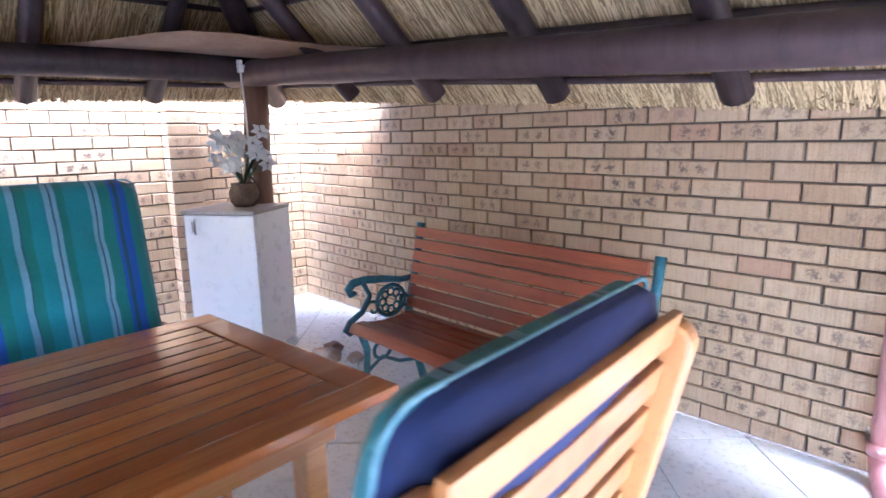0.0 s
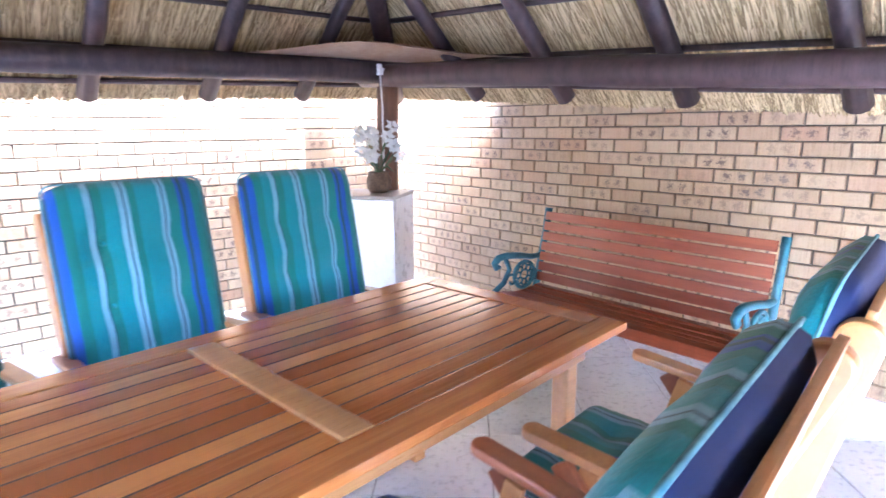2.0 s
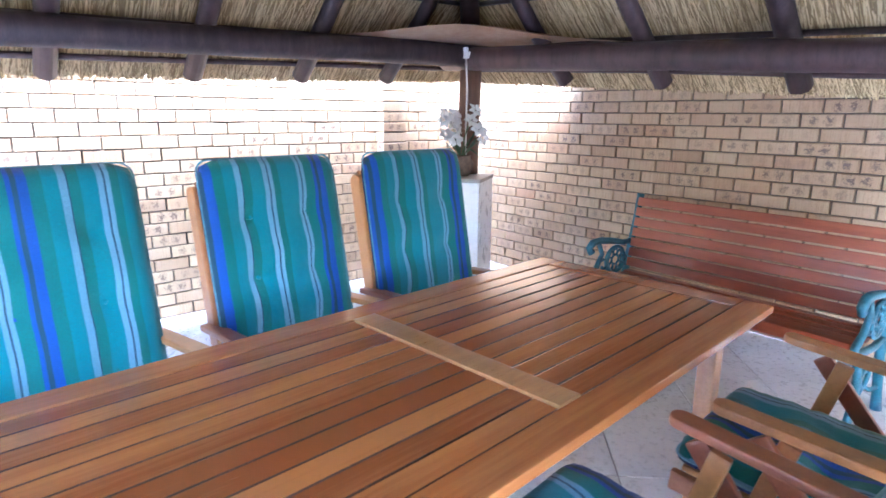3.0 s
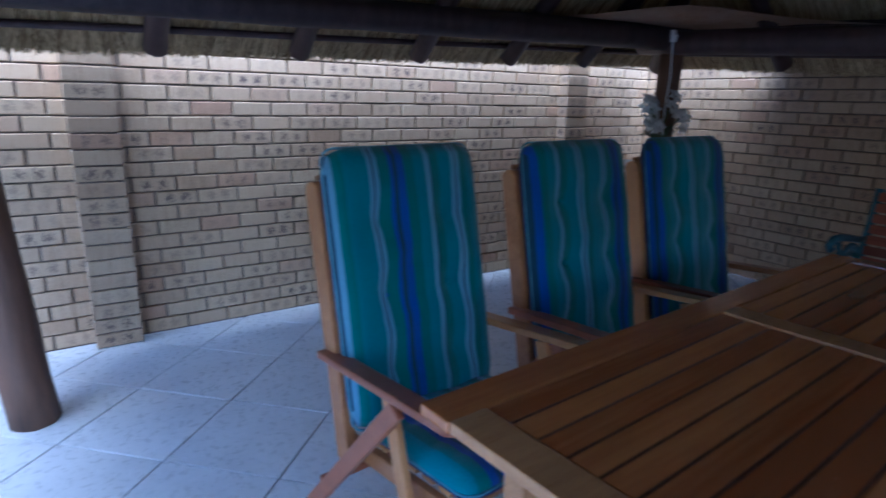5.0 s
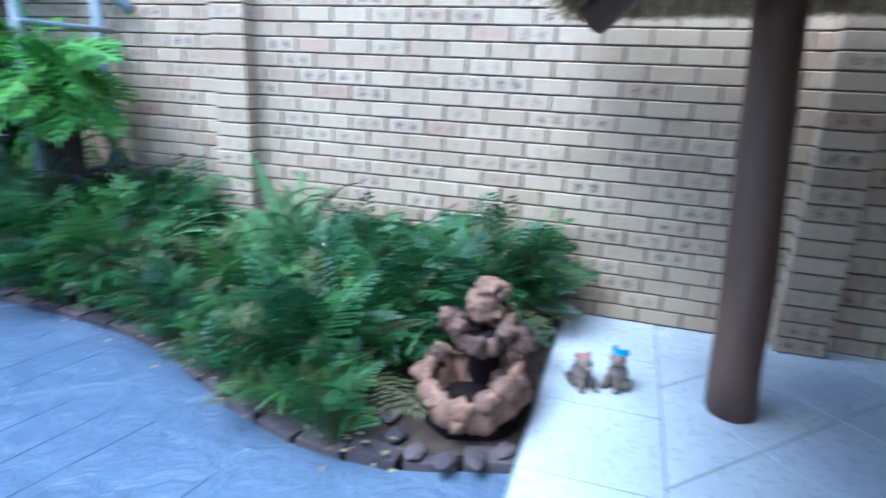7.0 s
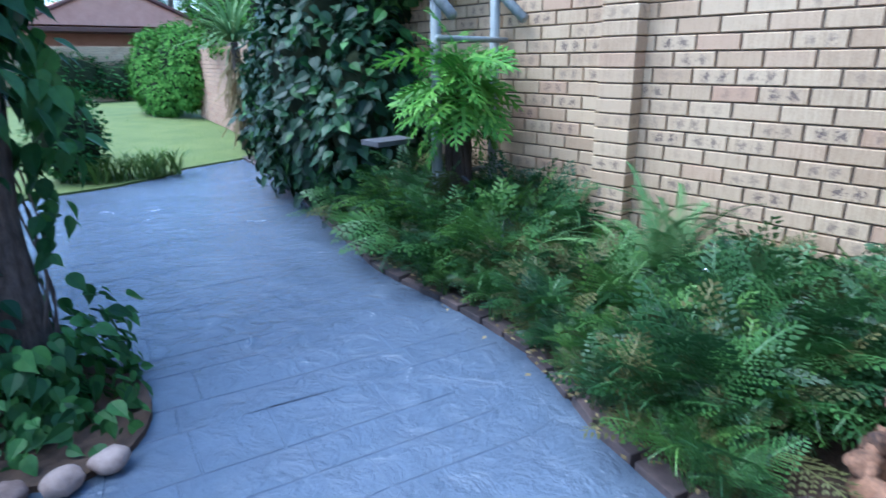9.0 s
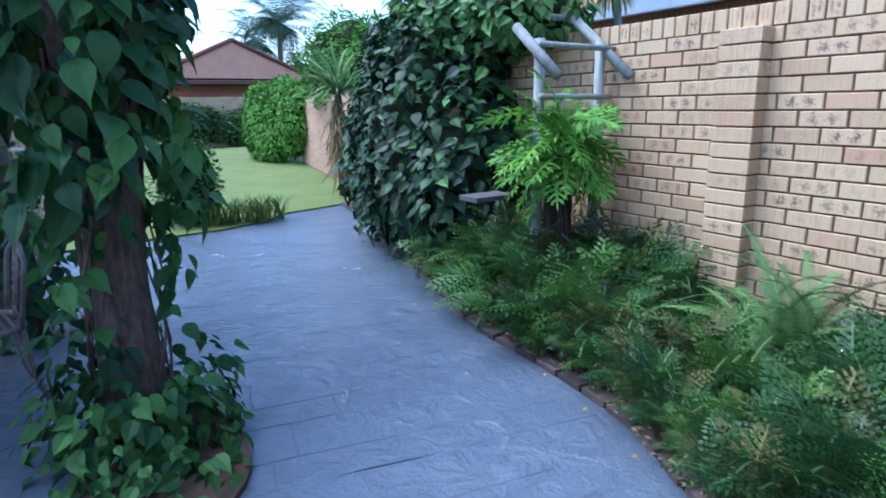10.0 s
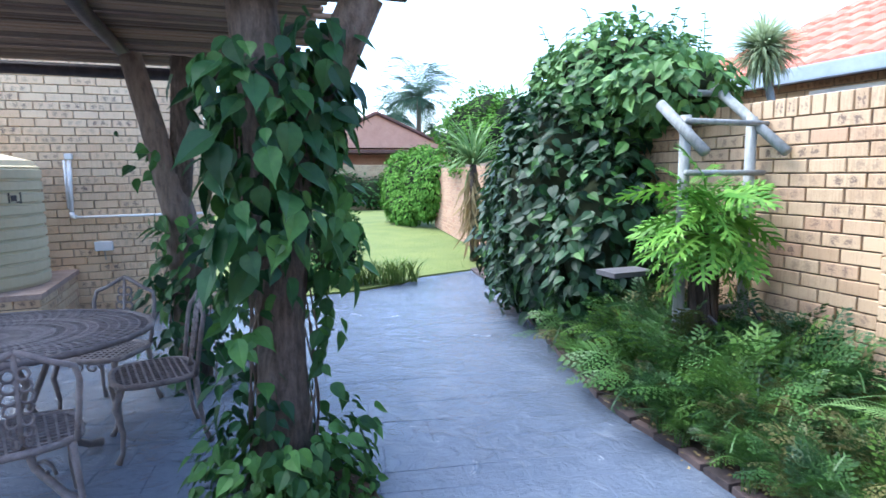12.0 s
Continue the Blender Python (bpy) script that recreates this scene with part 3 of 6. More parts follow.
STRIPE = stripe_material()
PIPING = surf("pale_teal_seam", (0.03, 0.13, 0.18), (0.20, 0.38, 0.46), 9, 0.8, bump=0.1)


def plank(a, b, w, t, up=(0, 0, 1), bev=0.006, rounded=""):
    """A board from a to b, w wide across, t thick along up; its end at b may be rounded over its thickness or its width."""
    a, b = Vector(a), Vector(b)
    d = (b - a).normalized()
    u = Vector(up)
    u = (u - d * u.dot(d)).normalized()
    s = u.cross(d)
    m = Matrix((s, d, u)).transposed().to_4x4()
    m.translation = (a + b) / 2
    if not rounded:
        return box(bmesh.new(), (0, 0, 0), (w, (b - a).length, t), m, bev)
    ln = (b - a).length
    k = bmesh.new()
    bmesh.ops.create_cube(k, size=1.0, matrix=Matrix.Diagonal((w, ln, t, 1)))
    ax = 0 if rounded == "thick" else 2
    tip = [e for e in k.edges if all(v.co.y > ln / 2 - 1e-4 for v in e.verts) and abs(e.verts[0].co[ax] - e.verts[1].co[ax]) > 1e-4]
    bmesh.ops.bevel(k, geom=tip, offset=0.46 * (t if ax == 0 else w), segments=6, profile=0.5, affect='EDGES')
    k.normal_update()
    rim = [e for e in k.edges if len(e.link_faces) == 2 and e.calc_face_angle(0) > 0.9]
    bmesh.ops.bevel(k, geom=rim, offset=bev, segments=2, profile=0.6, affect='EDGES')
    k.transform(m)
    return k


def pad(length, width, thick, tufts, seed, side):
    """Half of a stuffed cushion: the upper (side 1) or lower half of a pillow with rounded rim and button dimples.
    Lies in x (length) and y (width), z is its thickness."""
    nx, ny = 26, 18
    bm = bmesh.new()
    rows = []
    for i in range(nx + 1):
        row = []
        for j in range(ny + 1):
            u, v = i / nx, j / ny
            a, b = 2 * u - 1, 2 * v - 1
            rim = (1 - abs(a) ** 7) ** 0.4 * (1 - abs(b) ** 6) ** 0.4 if abs(a) < 1 and abs(b) < 1 else 0
            cx = 1 - 0.05 * max(0, abs(b) - 0.8) / 0.2
            cy = 1 - 0.06 * max(0, abs(a) - 0.88) / 0.12
            h = thick / 2 * (0.36 + 0.64 * rim)
            for tu, tv in tufts:
                d2 = ((u - tu) * length) ** 2 + ((v - tv) * width) ** 2
                h -= 0.36 * thick / 2 * math.exp(-d2 / 0.005) + 0.26 * thick / 2 * math.exp(-d2 / 0.0007)
            h += 0.012 * noise.noise((u * 5 + seed, v * 3, side)) * rim
            h += 0.006 * noise.noise((u * 15 + seed + v * 5, v * 3, side)) * rim - 0.004 * abs(noise.noise((u * 22 + seed, v * 7, side)))
            row.append(bm.verts.new((a * length / 2 * cx, b * width / 2 * cy, side * h)))
        rows.append(row)
    for r, q in zip(rows, rows[1:]):
        for j in range(ny):
            bm.faces.new((r[j], q[j], q[j + 1], r[j + 1]))
    edge = rows[0] + [r[-1] for r in rows[1:]] + rows[-1][-2::-1] + [r[0] for r in rows[-2:0:-1]]
    low = [bm.verts.new((v.co.x * 1.006, v.co.y * 1.006, 0)) for v in edge]
    for i in range(len(edge)):
        k = (i + 1) % len(edge)
        bm.faces.new((edge[i], edge[k], low[k], low[i]))
    return bm


def piping(length, width):
    """A rolled seam round a cushion's rim."""
    hx, hy, r = length / 2 * 1.004, width / 2 * 1.004, 0.045
    pts = []
    for cx, cy, a0 in ((hx - r, hy - r, 0), (-hx + r, hy - r, 90), (-hx + r, -hy + r, 180), (hx - r, -hy + r, 270)):
        pts += [(cx + r * math.cos(radians(a0 + 22.5 * k)), cy + r * math.sin(radians(a0 + 22.5 * k)), 0) for k in range(5)]
    return tube(pts + pts[:1], 0.0042, 6, cap=False)


def garden_chair(m, label, recline=0.0, seed=0, arm=0.0, reach=0.57, seat=(0.30, 0.42), arms=(1, 0), foot=0.0, tall=0.0):
    """High-backed folding wooden armchair with a tufted back and seat cushion; it faces +x."""
    c = thing("garden_armchair", label, "chair", m, "armchairs round the table")
    bx, bz = -0.17 - recline, 1.15 + tall - recline * 0.8
    for k, s in enumerate((1, -1)):
        part("back_post", plank((foot, s * 0.285, 0.27), (bx, s * 0.285, bz), 0.04, 0.076, (1, 0, 0), 0.008, "thick"), CHAIR_WOOD, c)
        part("armrest", plank((-0.10, s * 0.305, 0.612 + arm), (reach, s * 0.325, 0.665 + arm), 0.062, 0.026, bev=0.007, rounded="wide"), CHAIR_WOOD if arms[k] else RED_WOOD, c)
        part("rear_leg", plank((0.34, s * 0.335, 0.62 + arm), (-0.19, s * 0.335, 0.0), 0.024, 0.055, (1, 0, 0.4), 0.008), RED_WOOD, c)
        part("front_leg", plank((0.27, s * 0.312, 0.62 + arm), (0.45, s * 0.312, 0.0), 0.024, 0.05, (1, 0, 0.2), 0.008), CHAIR_WOOD, c)
        part("seat_rail", plank((-0.06, s * 0.26, seat[1] - 0.11), (0.56, s * 0.26, seat[1] - 0.06), 0.026, 0.06, bev=0.008), CHAIR_WOOD, c)
    part("stretcher", plank((0.42, -0.33, 0.14), (0.42, 0.33, 0.14), 0.04, 0.022), CHAIR_WOOD, c)
    part("stretcher", plank((-0.10, -0.33, 0.15), (-0.10, 0.33, 0.15), 0.04, 0.022), RED_WOOD, c)
    for i in range(9):
        k = 0.24 + 0.75 * i / 8
        x, z = foot + (bx - foot) * k, 0.27 + (bz - 0.27) * k
        part("back_slat", plank((x, -0.28, z), (x, 0.28, z), 0.052, 0.016, (1, 0, 0.2), 0.005), CHAIR_WOOD, c)
    for i in range(7):
        x = 0.06 + 0.075 * i
        part("seat_slat", plank((x, -0.25, seat[1] - 0.065 + 0.08 * x), (x, 0.25, seat[1] - 0.065 + 0.08 * x), 0.05, 0.016), CHAIR_WOOD, c)
    tufts = [(u, v) for u in (0.2, 0.47, 0.74) for v in (0.28, 0.72)]
    lean = math.degrees(math.atan2(foot - bx, bz - 0.27))
    bm_ = pose(foot + (bx - foot) * 0.56 + 0.058, 0, 0.27 + (bz - 0.27) * 0.56 + 0.055 - 0.9 * arm, 0, -90 - lean + 0, 0)
    flip = pose(0, 0, 0, 180, 0, 0)
    cu = part("back_cushion", pad(0.88, 0.585, 0.12, tufts, seed, 1), STRIPE, c, "teal and blue striped back cushion", bm_ @ flip, True)
    part("cushion_back", pad(0.88, 0.585, 0.12, [], seed + 3, -1), NAVY, cu, "plain navy reverse", None, True)
    part("piping", piping(0.88, 0.585), PIPING, cu, "pale rolled seam", None, True)
    su = part("seat_cushion", pad(0.50, 0.53, 0.11, [(0.3, 0.3), (0.3, 0.7), (0.72, 0.3), (0.72, 0.7)], seed + 9, 1), STRIPE, c, "teal and blue striped seat cushion", pose(seat[0], 0, seat[1], 0, -4, 0), True)
    part("cushion_back", pad(0.50, 0.53, 0.08, [], seed + 5, -1), NAVY, su, "plain navy reverse", None, True)
    part("piping", piping(0.50, 0.53), PIPING, su, "pale rolled seam", None, True)
    button = bmesh.new()
    bmesh.ops.create_uvsphere(button, u_segments=8, v_segments=5, radius=0.013, matrix=Matrix.Diagonal((1, 1, 0.5, 1)))
    bme = bm_mesh("button", button, STRIPE, True)
    for u, v in tufts:
        part("button", bme, STRIPE, cu, m=pose((2 * u - 1) * 0.44, (2 * v - 1) * 0.28, 0.02))
    return c


W_LABEL = "honey-wood folding armchair with teal striped cushions at the long table"
E_LABEL = "honey-wood folding armchair with striped cushions backed in navy canvas"
garden_chair(pose(2.10, -2.27, 0, 0, 0, 2), W_LABEL, seed=1)
garden_chair(pose(2.12, -3.01, 0, 0, 0, 4), W_LABEL, seed=2)
garden_chair(pose(2.11, -3.79, 0, 0, 0, 6), W_LABEL, seed=3)
garden_chair(pose(4.10, -2.24, 0, 0, 0, 186), E_LABEL, 0.03, 4, 0.05, 0.45, (0.31, 0.48), (1, 1))
garden_chair(pose(4.08, -3.03, 0, 0, 0, 186), E_LABEL, 0.12, 5, 0.05, 0.40, (0.38, 0.48), (1, 0), 0.06, 0.09)


def long_table(m):
    """Extending slatted table: edge boards, two fields of slats, a pale cross board at the joint and at the end."""
    t = thing("garden_table", "long varnished teak slatted table with pale cross boards", "table", m)
    L, W, z = 2.22, 0.98, 0.785
    th = 0.028
    for s in (-1, 1):
        part("edge_board", one_box((s * (W / 2 - 0.048), 0, z - th / 2), (0.096, L, th), 0.005), TEAK, t)
    part("end_board", one_box((0, L / 2 - 0.05, z - th / 2 + 0.001), (W - 0.196, 0.096, th), 0.005), TEAK, t)
    part("end_board", one_box((0, -L / 2 + 0.05, z - th / 2 + 0.002), (W - 0.196, 0.096, th), 0.005), PALE_TEAK, t, "pale end board")
    part("cross_board", one_box((0, 0.01, z - th / 2 + 0.003), (W - 0.196, 0.085, th), 0.005), PALE_TEAK, t, "pale cross board over the joint")
    n, span = 11, W - 0.196
    w = span / n
    for y0, y1 in ((0.056, L / 2 - 0.101), (-L / 2 + 0.101, -0.036)):
        me = bm_mesh("slat", one_box((0, 0, 0), (w - 0.0058, y1 - y0 - 0.004, 0.028), 0.0035), TEAK)
        # Side faces take the dark gap colour, the rest stays teak.
        me.materials.append(GAP_SHADE)
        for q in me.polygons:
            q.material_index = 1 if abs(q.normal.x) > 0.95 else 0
        for i in range(n):
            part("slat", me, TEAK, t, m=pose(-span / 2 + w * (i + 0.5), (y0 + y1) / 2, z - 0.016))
    for s in (-1, 1):
        part("apron", one_box((s * (W / 2 - 0.085), 0, z - 0.075), (0.026, L - 0.3, 0.075), 0.004), PALE_TEAK, t)
        part("apron", one_box((0, s * (L / 2 - 0.15), z - 0.075), (W - 0.2, 0.026, 0.075), 0.004), PALE_TEAK, t)
        for q in (-1, 1):
            part("leg", one_box((s * (W / 2 - 0.12), q * (L / 2 - 0.2), (z - 0.03) / 2), (0.062, 0.062, z - 0.03), 0.008), PALE_TEAK, t)
    return t


long_table(pose(3.14, -3.03, 0, 0, 0, 4.2))


def scroll(cx, cz, r0, r1, a0, a1, y=0.0, n=18):
    return [(cx + (r0 + (r1 - r0) * i / n) * math.cos(radians(a0 + (a1 - a0) * i / n)), y, cz + (r0 + (r1 - r0) * i / n) * math.sin(radians(a0 + (a1 - a0) * i / n))) for i in range(n + 1)]


def park_bench(m):
    """Slatted bench between two cast-iron ends; local x along the seat, -y is its front."""
    b = thing("park_bench", "red-brown slatted bench with blue-green cast-iron ends by the brick wall", "bench", m)
    L = 1.38

    def yz(pts):
        return [(0, p[0], p[2] if len(p) > 2 else p[1]) for p in pts]
    for s in (-1, 1):
        end = part("bench_end", tube([(0, 0.10, 0.0), (0, 0.06, 0.12), (0, 0.0, 0.30), (0, -0.01, 0.42), (0, 0.03, 0.60), (0, 0.075, 0.78), (0, 0.105, 0.93)], [0.026, 0.022, 0.022, 0.024, 0.022, 0.021, 0.024], 8), BENCH_IRON, b, "blue-green cast-iron bench end", pose(s * (L / 2 + 0.02), 0, 0), True)
        part("seat_bracket", tube([(0, -0.01, 0.41), (0, -0.12, 0.39), (0, -0.25, 0.40), (0, -0.36, 0.42), (0, -0.41, 0.40)], 0.018, 8), BENCH_IRON, end, smooth=True)
        part("front_leg", tube([(0, -0.34, 0.40), (0, -0.30, 0.28), (0, -0.31, 0.14), (0, -0.36, 0.03), (0, -0.39, 0.0)], [0.024, 0.019, 0.018, 0.02, 0.024], 8), BENCH_IRON, end, smooth=True)
        part("leg_scroll", tube(yz(scroll(-0.21, 0.27, 0.02, 0.085, 40, 420)), 0.011, 6), BENCH_IRON, end, smooth=True)
        part("leg_brace", tube([(0, -0.30, 0.16), (0, -0.20, 0.22), (0, -0.08, 0.16), (0, 0.03, 0.14)], 0.011, 6), BENCH_IRON, end, smooth=True)
        part("arm", tube([(0, 0.03, 0.63), (0, -0.06, 0.63), (0, -0.18, 0.655), (0, -0.30, 0.67), (0, -0.37, 0.665), (0, -0.405, 0.635), (0, -0.39, 0.605), (0, -0.36, 0.61)], [0.018, 0.018, 0.02, 0.022, 0.023, 0.022, 0.018, 0.014], 8), BENCH_IRON, end, smooth=True)
        part("arm_support", tube([(0, -0.31, 0.655), (0, -0.27, 0.58), (0, -0.32, 0.50), (0, -0.40, 0.46), (0, -0.43, 0.42), (0, -0.40, 0.395)], [0.015, 0.015, 0.017, 0.018, 0.017, 0.015], 8), BENCH_IRON, end, smooth=True)
        ring = [(0, -0.13 + 0.095 * math.cos(a), 0.525 + 0.085 * math.sin(a)) for a in np.linspace(0, 2 * math.pi, 21)]
        part("medallion_ring", tube(ring, 0.012, 6, cap=False), BENCH_IRON, end, smooth=True)
        for k in range(8):
            a = k * math.pi / 4
            o = (0, -0.13 + 0.055 * math.cos(a), 0.525 + 0.05 * math.sin(a))
            loop = [(0, o[1] + 0.022 * math.cos(t), o[2] + 0.022 * math.sin(t)) for t in np.linspace(0, 2 * math.pi, 9)]
            part("medallion_petal", tube(loop, 0.007, 5, cap=False), BENCH_IRON, end, smooth=True)
        part("arm_scroll", tube(yz(scroll(-0.03, 0.52, 0.012, 0.06, 0, 400)), 0.01, 6), BENCH_IRON, end, smooth=True)
        part("arm_scroll", tube(yz(scroll(-0.25, 0.50, 0.01, 0.05, 180, 520)), 0.009, 6), BENCH_IRON, end, smooth=True)
    for i in range(7):
        k = (i + 0.5) / 7
        y, z = 0.0 + 0.085 * k - 0.024, 0.47 + 0.45 * k
        part("back_slat", one_box((0, 0, 0), (L, 0.02, 0.055), 0.006), BENCH_WOOD, b, m=pose(0, y, z, -11, 0, 0))
    for i, (y, z) in enumerate(((-0.03, 0.427), (-0.095, 0.417), (-0.16, 0.413), (-0.225, 0.415), (-0.29, 0.423), (-0.355, 0.437), (-0.405, 0.425))):
        part("seat_slat", one_box((0, 0, 0), (L, 0.055, 0.022), 0.006), BENCH_WOOD, b, m=pose(0, y, z + 0.012, (0, 4, 1, -3, -7, 0, 55)[i], 0, 0))
    return b


park_bench(pose(2.93, -0.71, 0, 0, 0, -1.5))


def fridge(m):
    f = thing("bar_fridge", "small white fridge with a recessed handle in the corner", "fridge", m)
    part("body", one_box((0, 0.03, 0.475), (0.50, 0.42, 0.93), 0.008), ENAMEL, f)
    part("door", one_box((0, -0.205, 0.50), (0.50, 0.045, 0.87), 0.01), ENAMEL, f)
    part("top", one_box((0, 0.0, 0.953), (0.515, 0.48, 0.026), 0.006), GREY_PLASTIC, f, "brownish grey worktop")
    part("kick_plate", one_box((0, -0.18, 0.035), (0.48, 0.02, 0.05), 0.003), GREY_PLASTIC, f)
    h = part("handle", one_box((-0.19, -0.229, 0.86), (0.042, 0.008, 0.10), 0.003), WHITE_PLASTIC, f)
    part("grip_recess", one_box((-0.185, -0.233, 0.86), (0.014, 0.006, 0.07), 0.002), GREY_PLASTIC, h)
    return f


FR = pose(0.885, -1.03, 0, 0, 0, 33)
fridge(FR)
LEAF_FLOWER = surf("dusty_leaf", (0.02, 0.05, 0.02), (0.06, 0.13, 0.05), 6, 0.6)
PETAL = surf("white_petal", (0.62, 0.66, 0.68), (0.8, 0.82, 0.82), 20, 0.6, bump=0.1)
VASE = surf("woven_brown_pot", (0.07, 0.045, 0.03), (0.25, 0.17, 0.11), 20, 0.7, bump=0.8)


def lathe(profile, n=16, bm=None, rough=0.0, seed=0):
    """A turned shape from (radius, height) pairs."""
    bm = bm or bmesh.new()
    rings = []
    for r, z in profile:
        rings.append([bm.verts.new((r * (1 + rough * noise.noise((math.cos(2 * math.pi * k / n) * 2 + seed, math.sin(2 * math.pi * k / n) * 2, z * 9))) * math.cos(2 * math.pi * k / n), r * (1 + rough * noise.noise((math.cos(2 * math.pi * k / n) * 2 + seed, math.sin(2 * math.pi * k / n) * 2, z * 9))) * math.sin(2 * math.pi * k / n), z)) for k in range(n)])
    for a, b in zip(rings, rings[1:]):
        for k in range(n):
            bm.faces.new((a[k], a[(k + 1) % n], b[(k + 1) % n], b[k]))
    bm.faces.new(rings[0][::-1])
    bm.faces.new(rings[-1])
    return bm


def flower_pot(m):
    p = thing("flower_vase", "white silk flowers in a small brown pot on the fridge", "flowers", m)
    part("pot", lathe(((0.055, 0), (0.075, 0.03), (0.08, 0.08), (0.065, 0.12), (0.07, 0.135), (0.06, 0.135), (0.05, 0.11)), 16, rough=0.12), VASE, p, smooth=True)
    rng = random.Random(5)
    for i in range(20):
        a, k = rng.uniform(0, 6.28), rng.uniform(0.15, 1)
        top = Vector((0.15 * k * math.cos(a), 0.15 * k * math.sin(a), rng.uniform(0.24, 0.44)))
        part("stem", tube([(0, 0, 0.1), (top.x * 0.35, top.y * 0.35, top.z * 0.7), top], 0.0025, 5), LEAF_FLOWER, p)
        bm = bmesh.new()
        face_dir = Vector((rng.uniform(0.2, 1), rng.uniform(-1, -0.2), rng.uniform(-0.2, 0.6))).normalized()
        q = face_dir.to_track_quat('Z', 'Y').to_matrix().to_4x4()
        for j in range(6):
            b = radians(60 * j + rng.uniform(-8, 8))
            pts = [(0.004, 0, 0), (0.03, -0.018, 0.008), (0.06, 0, 0.002), (0.03, 0.018, 0.008)]
            vs = [bm.verts.new(Matrix.Translation(top) @ q @ Matrix.Rotation(b, 4, 'Z') @ Vector(v)) for v in pts]
            bm.faces.new((vs[0], vs[1], vs[3]))
            bm.faces.new((vs[1], vs[2], vs[3]))
        part("flower", bm, PETAL, p)
    for i in range(14):
        a = rng.uniform(0, 6.28)
        tip = Vector((0.2 * math.cos(a), 0.2 * math.sin(a), rng.uniform(0.14, 0.36)))
        bm = bmesh.new()
        base = Vector((0, 0, 0.12))
        mid = (base + tip) / 2 + Vector((0, 0, 0.05))
        s = (tip - base).cross(Vector((0, 0, 1))).normalized() * 0.012
        vs = [bm.verts.new(v) for v in (base, mid + s, tip, mid - s)]
        bm.faces.new((vs[0], vs[1], vs[3]))
        bm.faces.new((vs[1], vs[2], vs[3]))
        part("leaf", bm, LEAF_FLOWER, p)
    return p


flower_pot(FR @ pose(0.04, 0.03, 0.966) @ Matrix.Diagonal((1.2, 1.2, 1.15, 1)))

# plug socket and cord down the corner post
cord = thing("power_socket", "white socket with a cord hanging down the corner post", "socket")
part("socket", one_box((0.895, -0.93, 1.86), (0.05, 0.05, 0.05), 0.008, None), WHITE_PLASTIC, cord)
part("socket_lug", one_box((0.895, -0.94, 1.90), (0.03, 0.03, 0.03), 0.006, None), WHITE_PLASTIC, cord)
part("cord", tube([(0.895, -0.935, 1.84), (0.90, -0.925, 1.6), (0.875, -0.91, 1.35), (0.87, -0.90, 1.1), (0.86, -0.87, 0.972)], 0.007, 6), WHITE_PLASTIC, cord, smooth=True)


def warped_board():
    """A thin sheet lying over the corner of the beams, bowed in the middle."""
    bm = bmesh.new()
    a, b, c = Vector((0.42, -2.35, 0)), Vector((2.25, -0.52, 0)), Vector((0.45, -0.5, 0))
    n = 14
    grid = {}
    for i in range(n + 1):
        for j in range(n + 1 - i):
            u, v = i / n, j / n
            p = a * (1 - u - v) + b * u + c * v
            w = 0.085 * math.exp(-(((u - 0.5) ** 2 + (v - 0.06) ** 2) / 0.035)) + 0.012 * noise.noise((p.x * 2, p.y * 2, 3))
            grid[i, j] = bm.verts.new((p.x, p.y, rz(p.x, p.y) + 0.262 + w))
    for i in range(n):
        for j in range(n - i):
            bm.faces.new((grid[i, j], grid[i + 1, j], grid[i, j + 1]))
            if i + j < n - 1:
                bm.faces.new((grid[i + 1, j], grid[i + 1, j + 1], grid[i, j + 1]))
    bmesh.ops.solidify(bm, geom=bm.faces[:], thickness=0.008)
    return bm


BOARD = surf("faded_canvas", (0.42, 0.24, 0.145), (0.62, 0.46, 0.33), 3, 0.8, bump=0.1)
tagged(part("ceiling_sheet", warped_board(), BOARD), "bowed pale brown sheet lying across the beams in the corner", "sheet")

# rain pipe
dp = thing("downpipe", "pink painted rain pipe with a kicked shoe on the brick wall", "downpipe")
part("pipe", tube([(4.33, -0.065, 0.16), (4.33, -0.06, 1.0), (4.33, -0.06, 1.55)], 0.042, 14), PINK_PAINT, dp, smooth=True)
part("collar", tube([(4.33, -0.065, 0.13), (4.33, -0.065, 0.18)], 0.05, 14), PINK_PAINT, dp, smooth=True)
part("shoe", tube([(4.33, -0.065, 0.14), (4.335, -0.07, 0.08), (4.36, -0.13, 0.03), (4.38, -0.19, 0.012)], [0.042, 0.043, 0.042, 0.04], 14), PINK_PAINT, dp, smooth=True)
part("bracket", tube([(4.27, 0.0, 0.2), (4.28, -0.06, 0.17), (4.33, -0.12, 0.16), (4.38, -0.06, 0.17), (4.39, 0.0, 0.2)], 0.006, 6), GREY_PLASTIC, dp)
STONE = surf("pinkish_stone", (0.22, 0.15, 0.12), (0.42, 0.32, 0.27), 8, 0.85, bump=0.7)


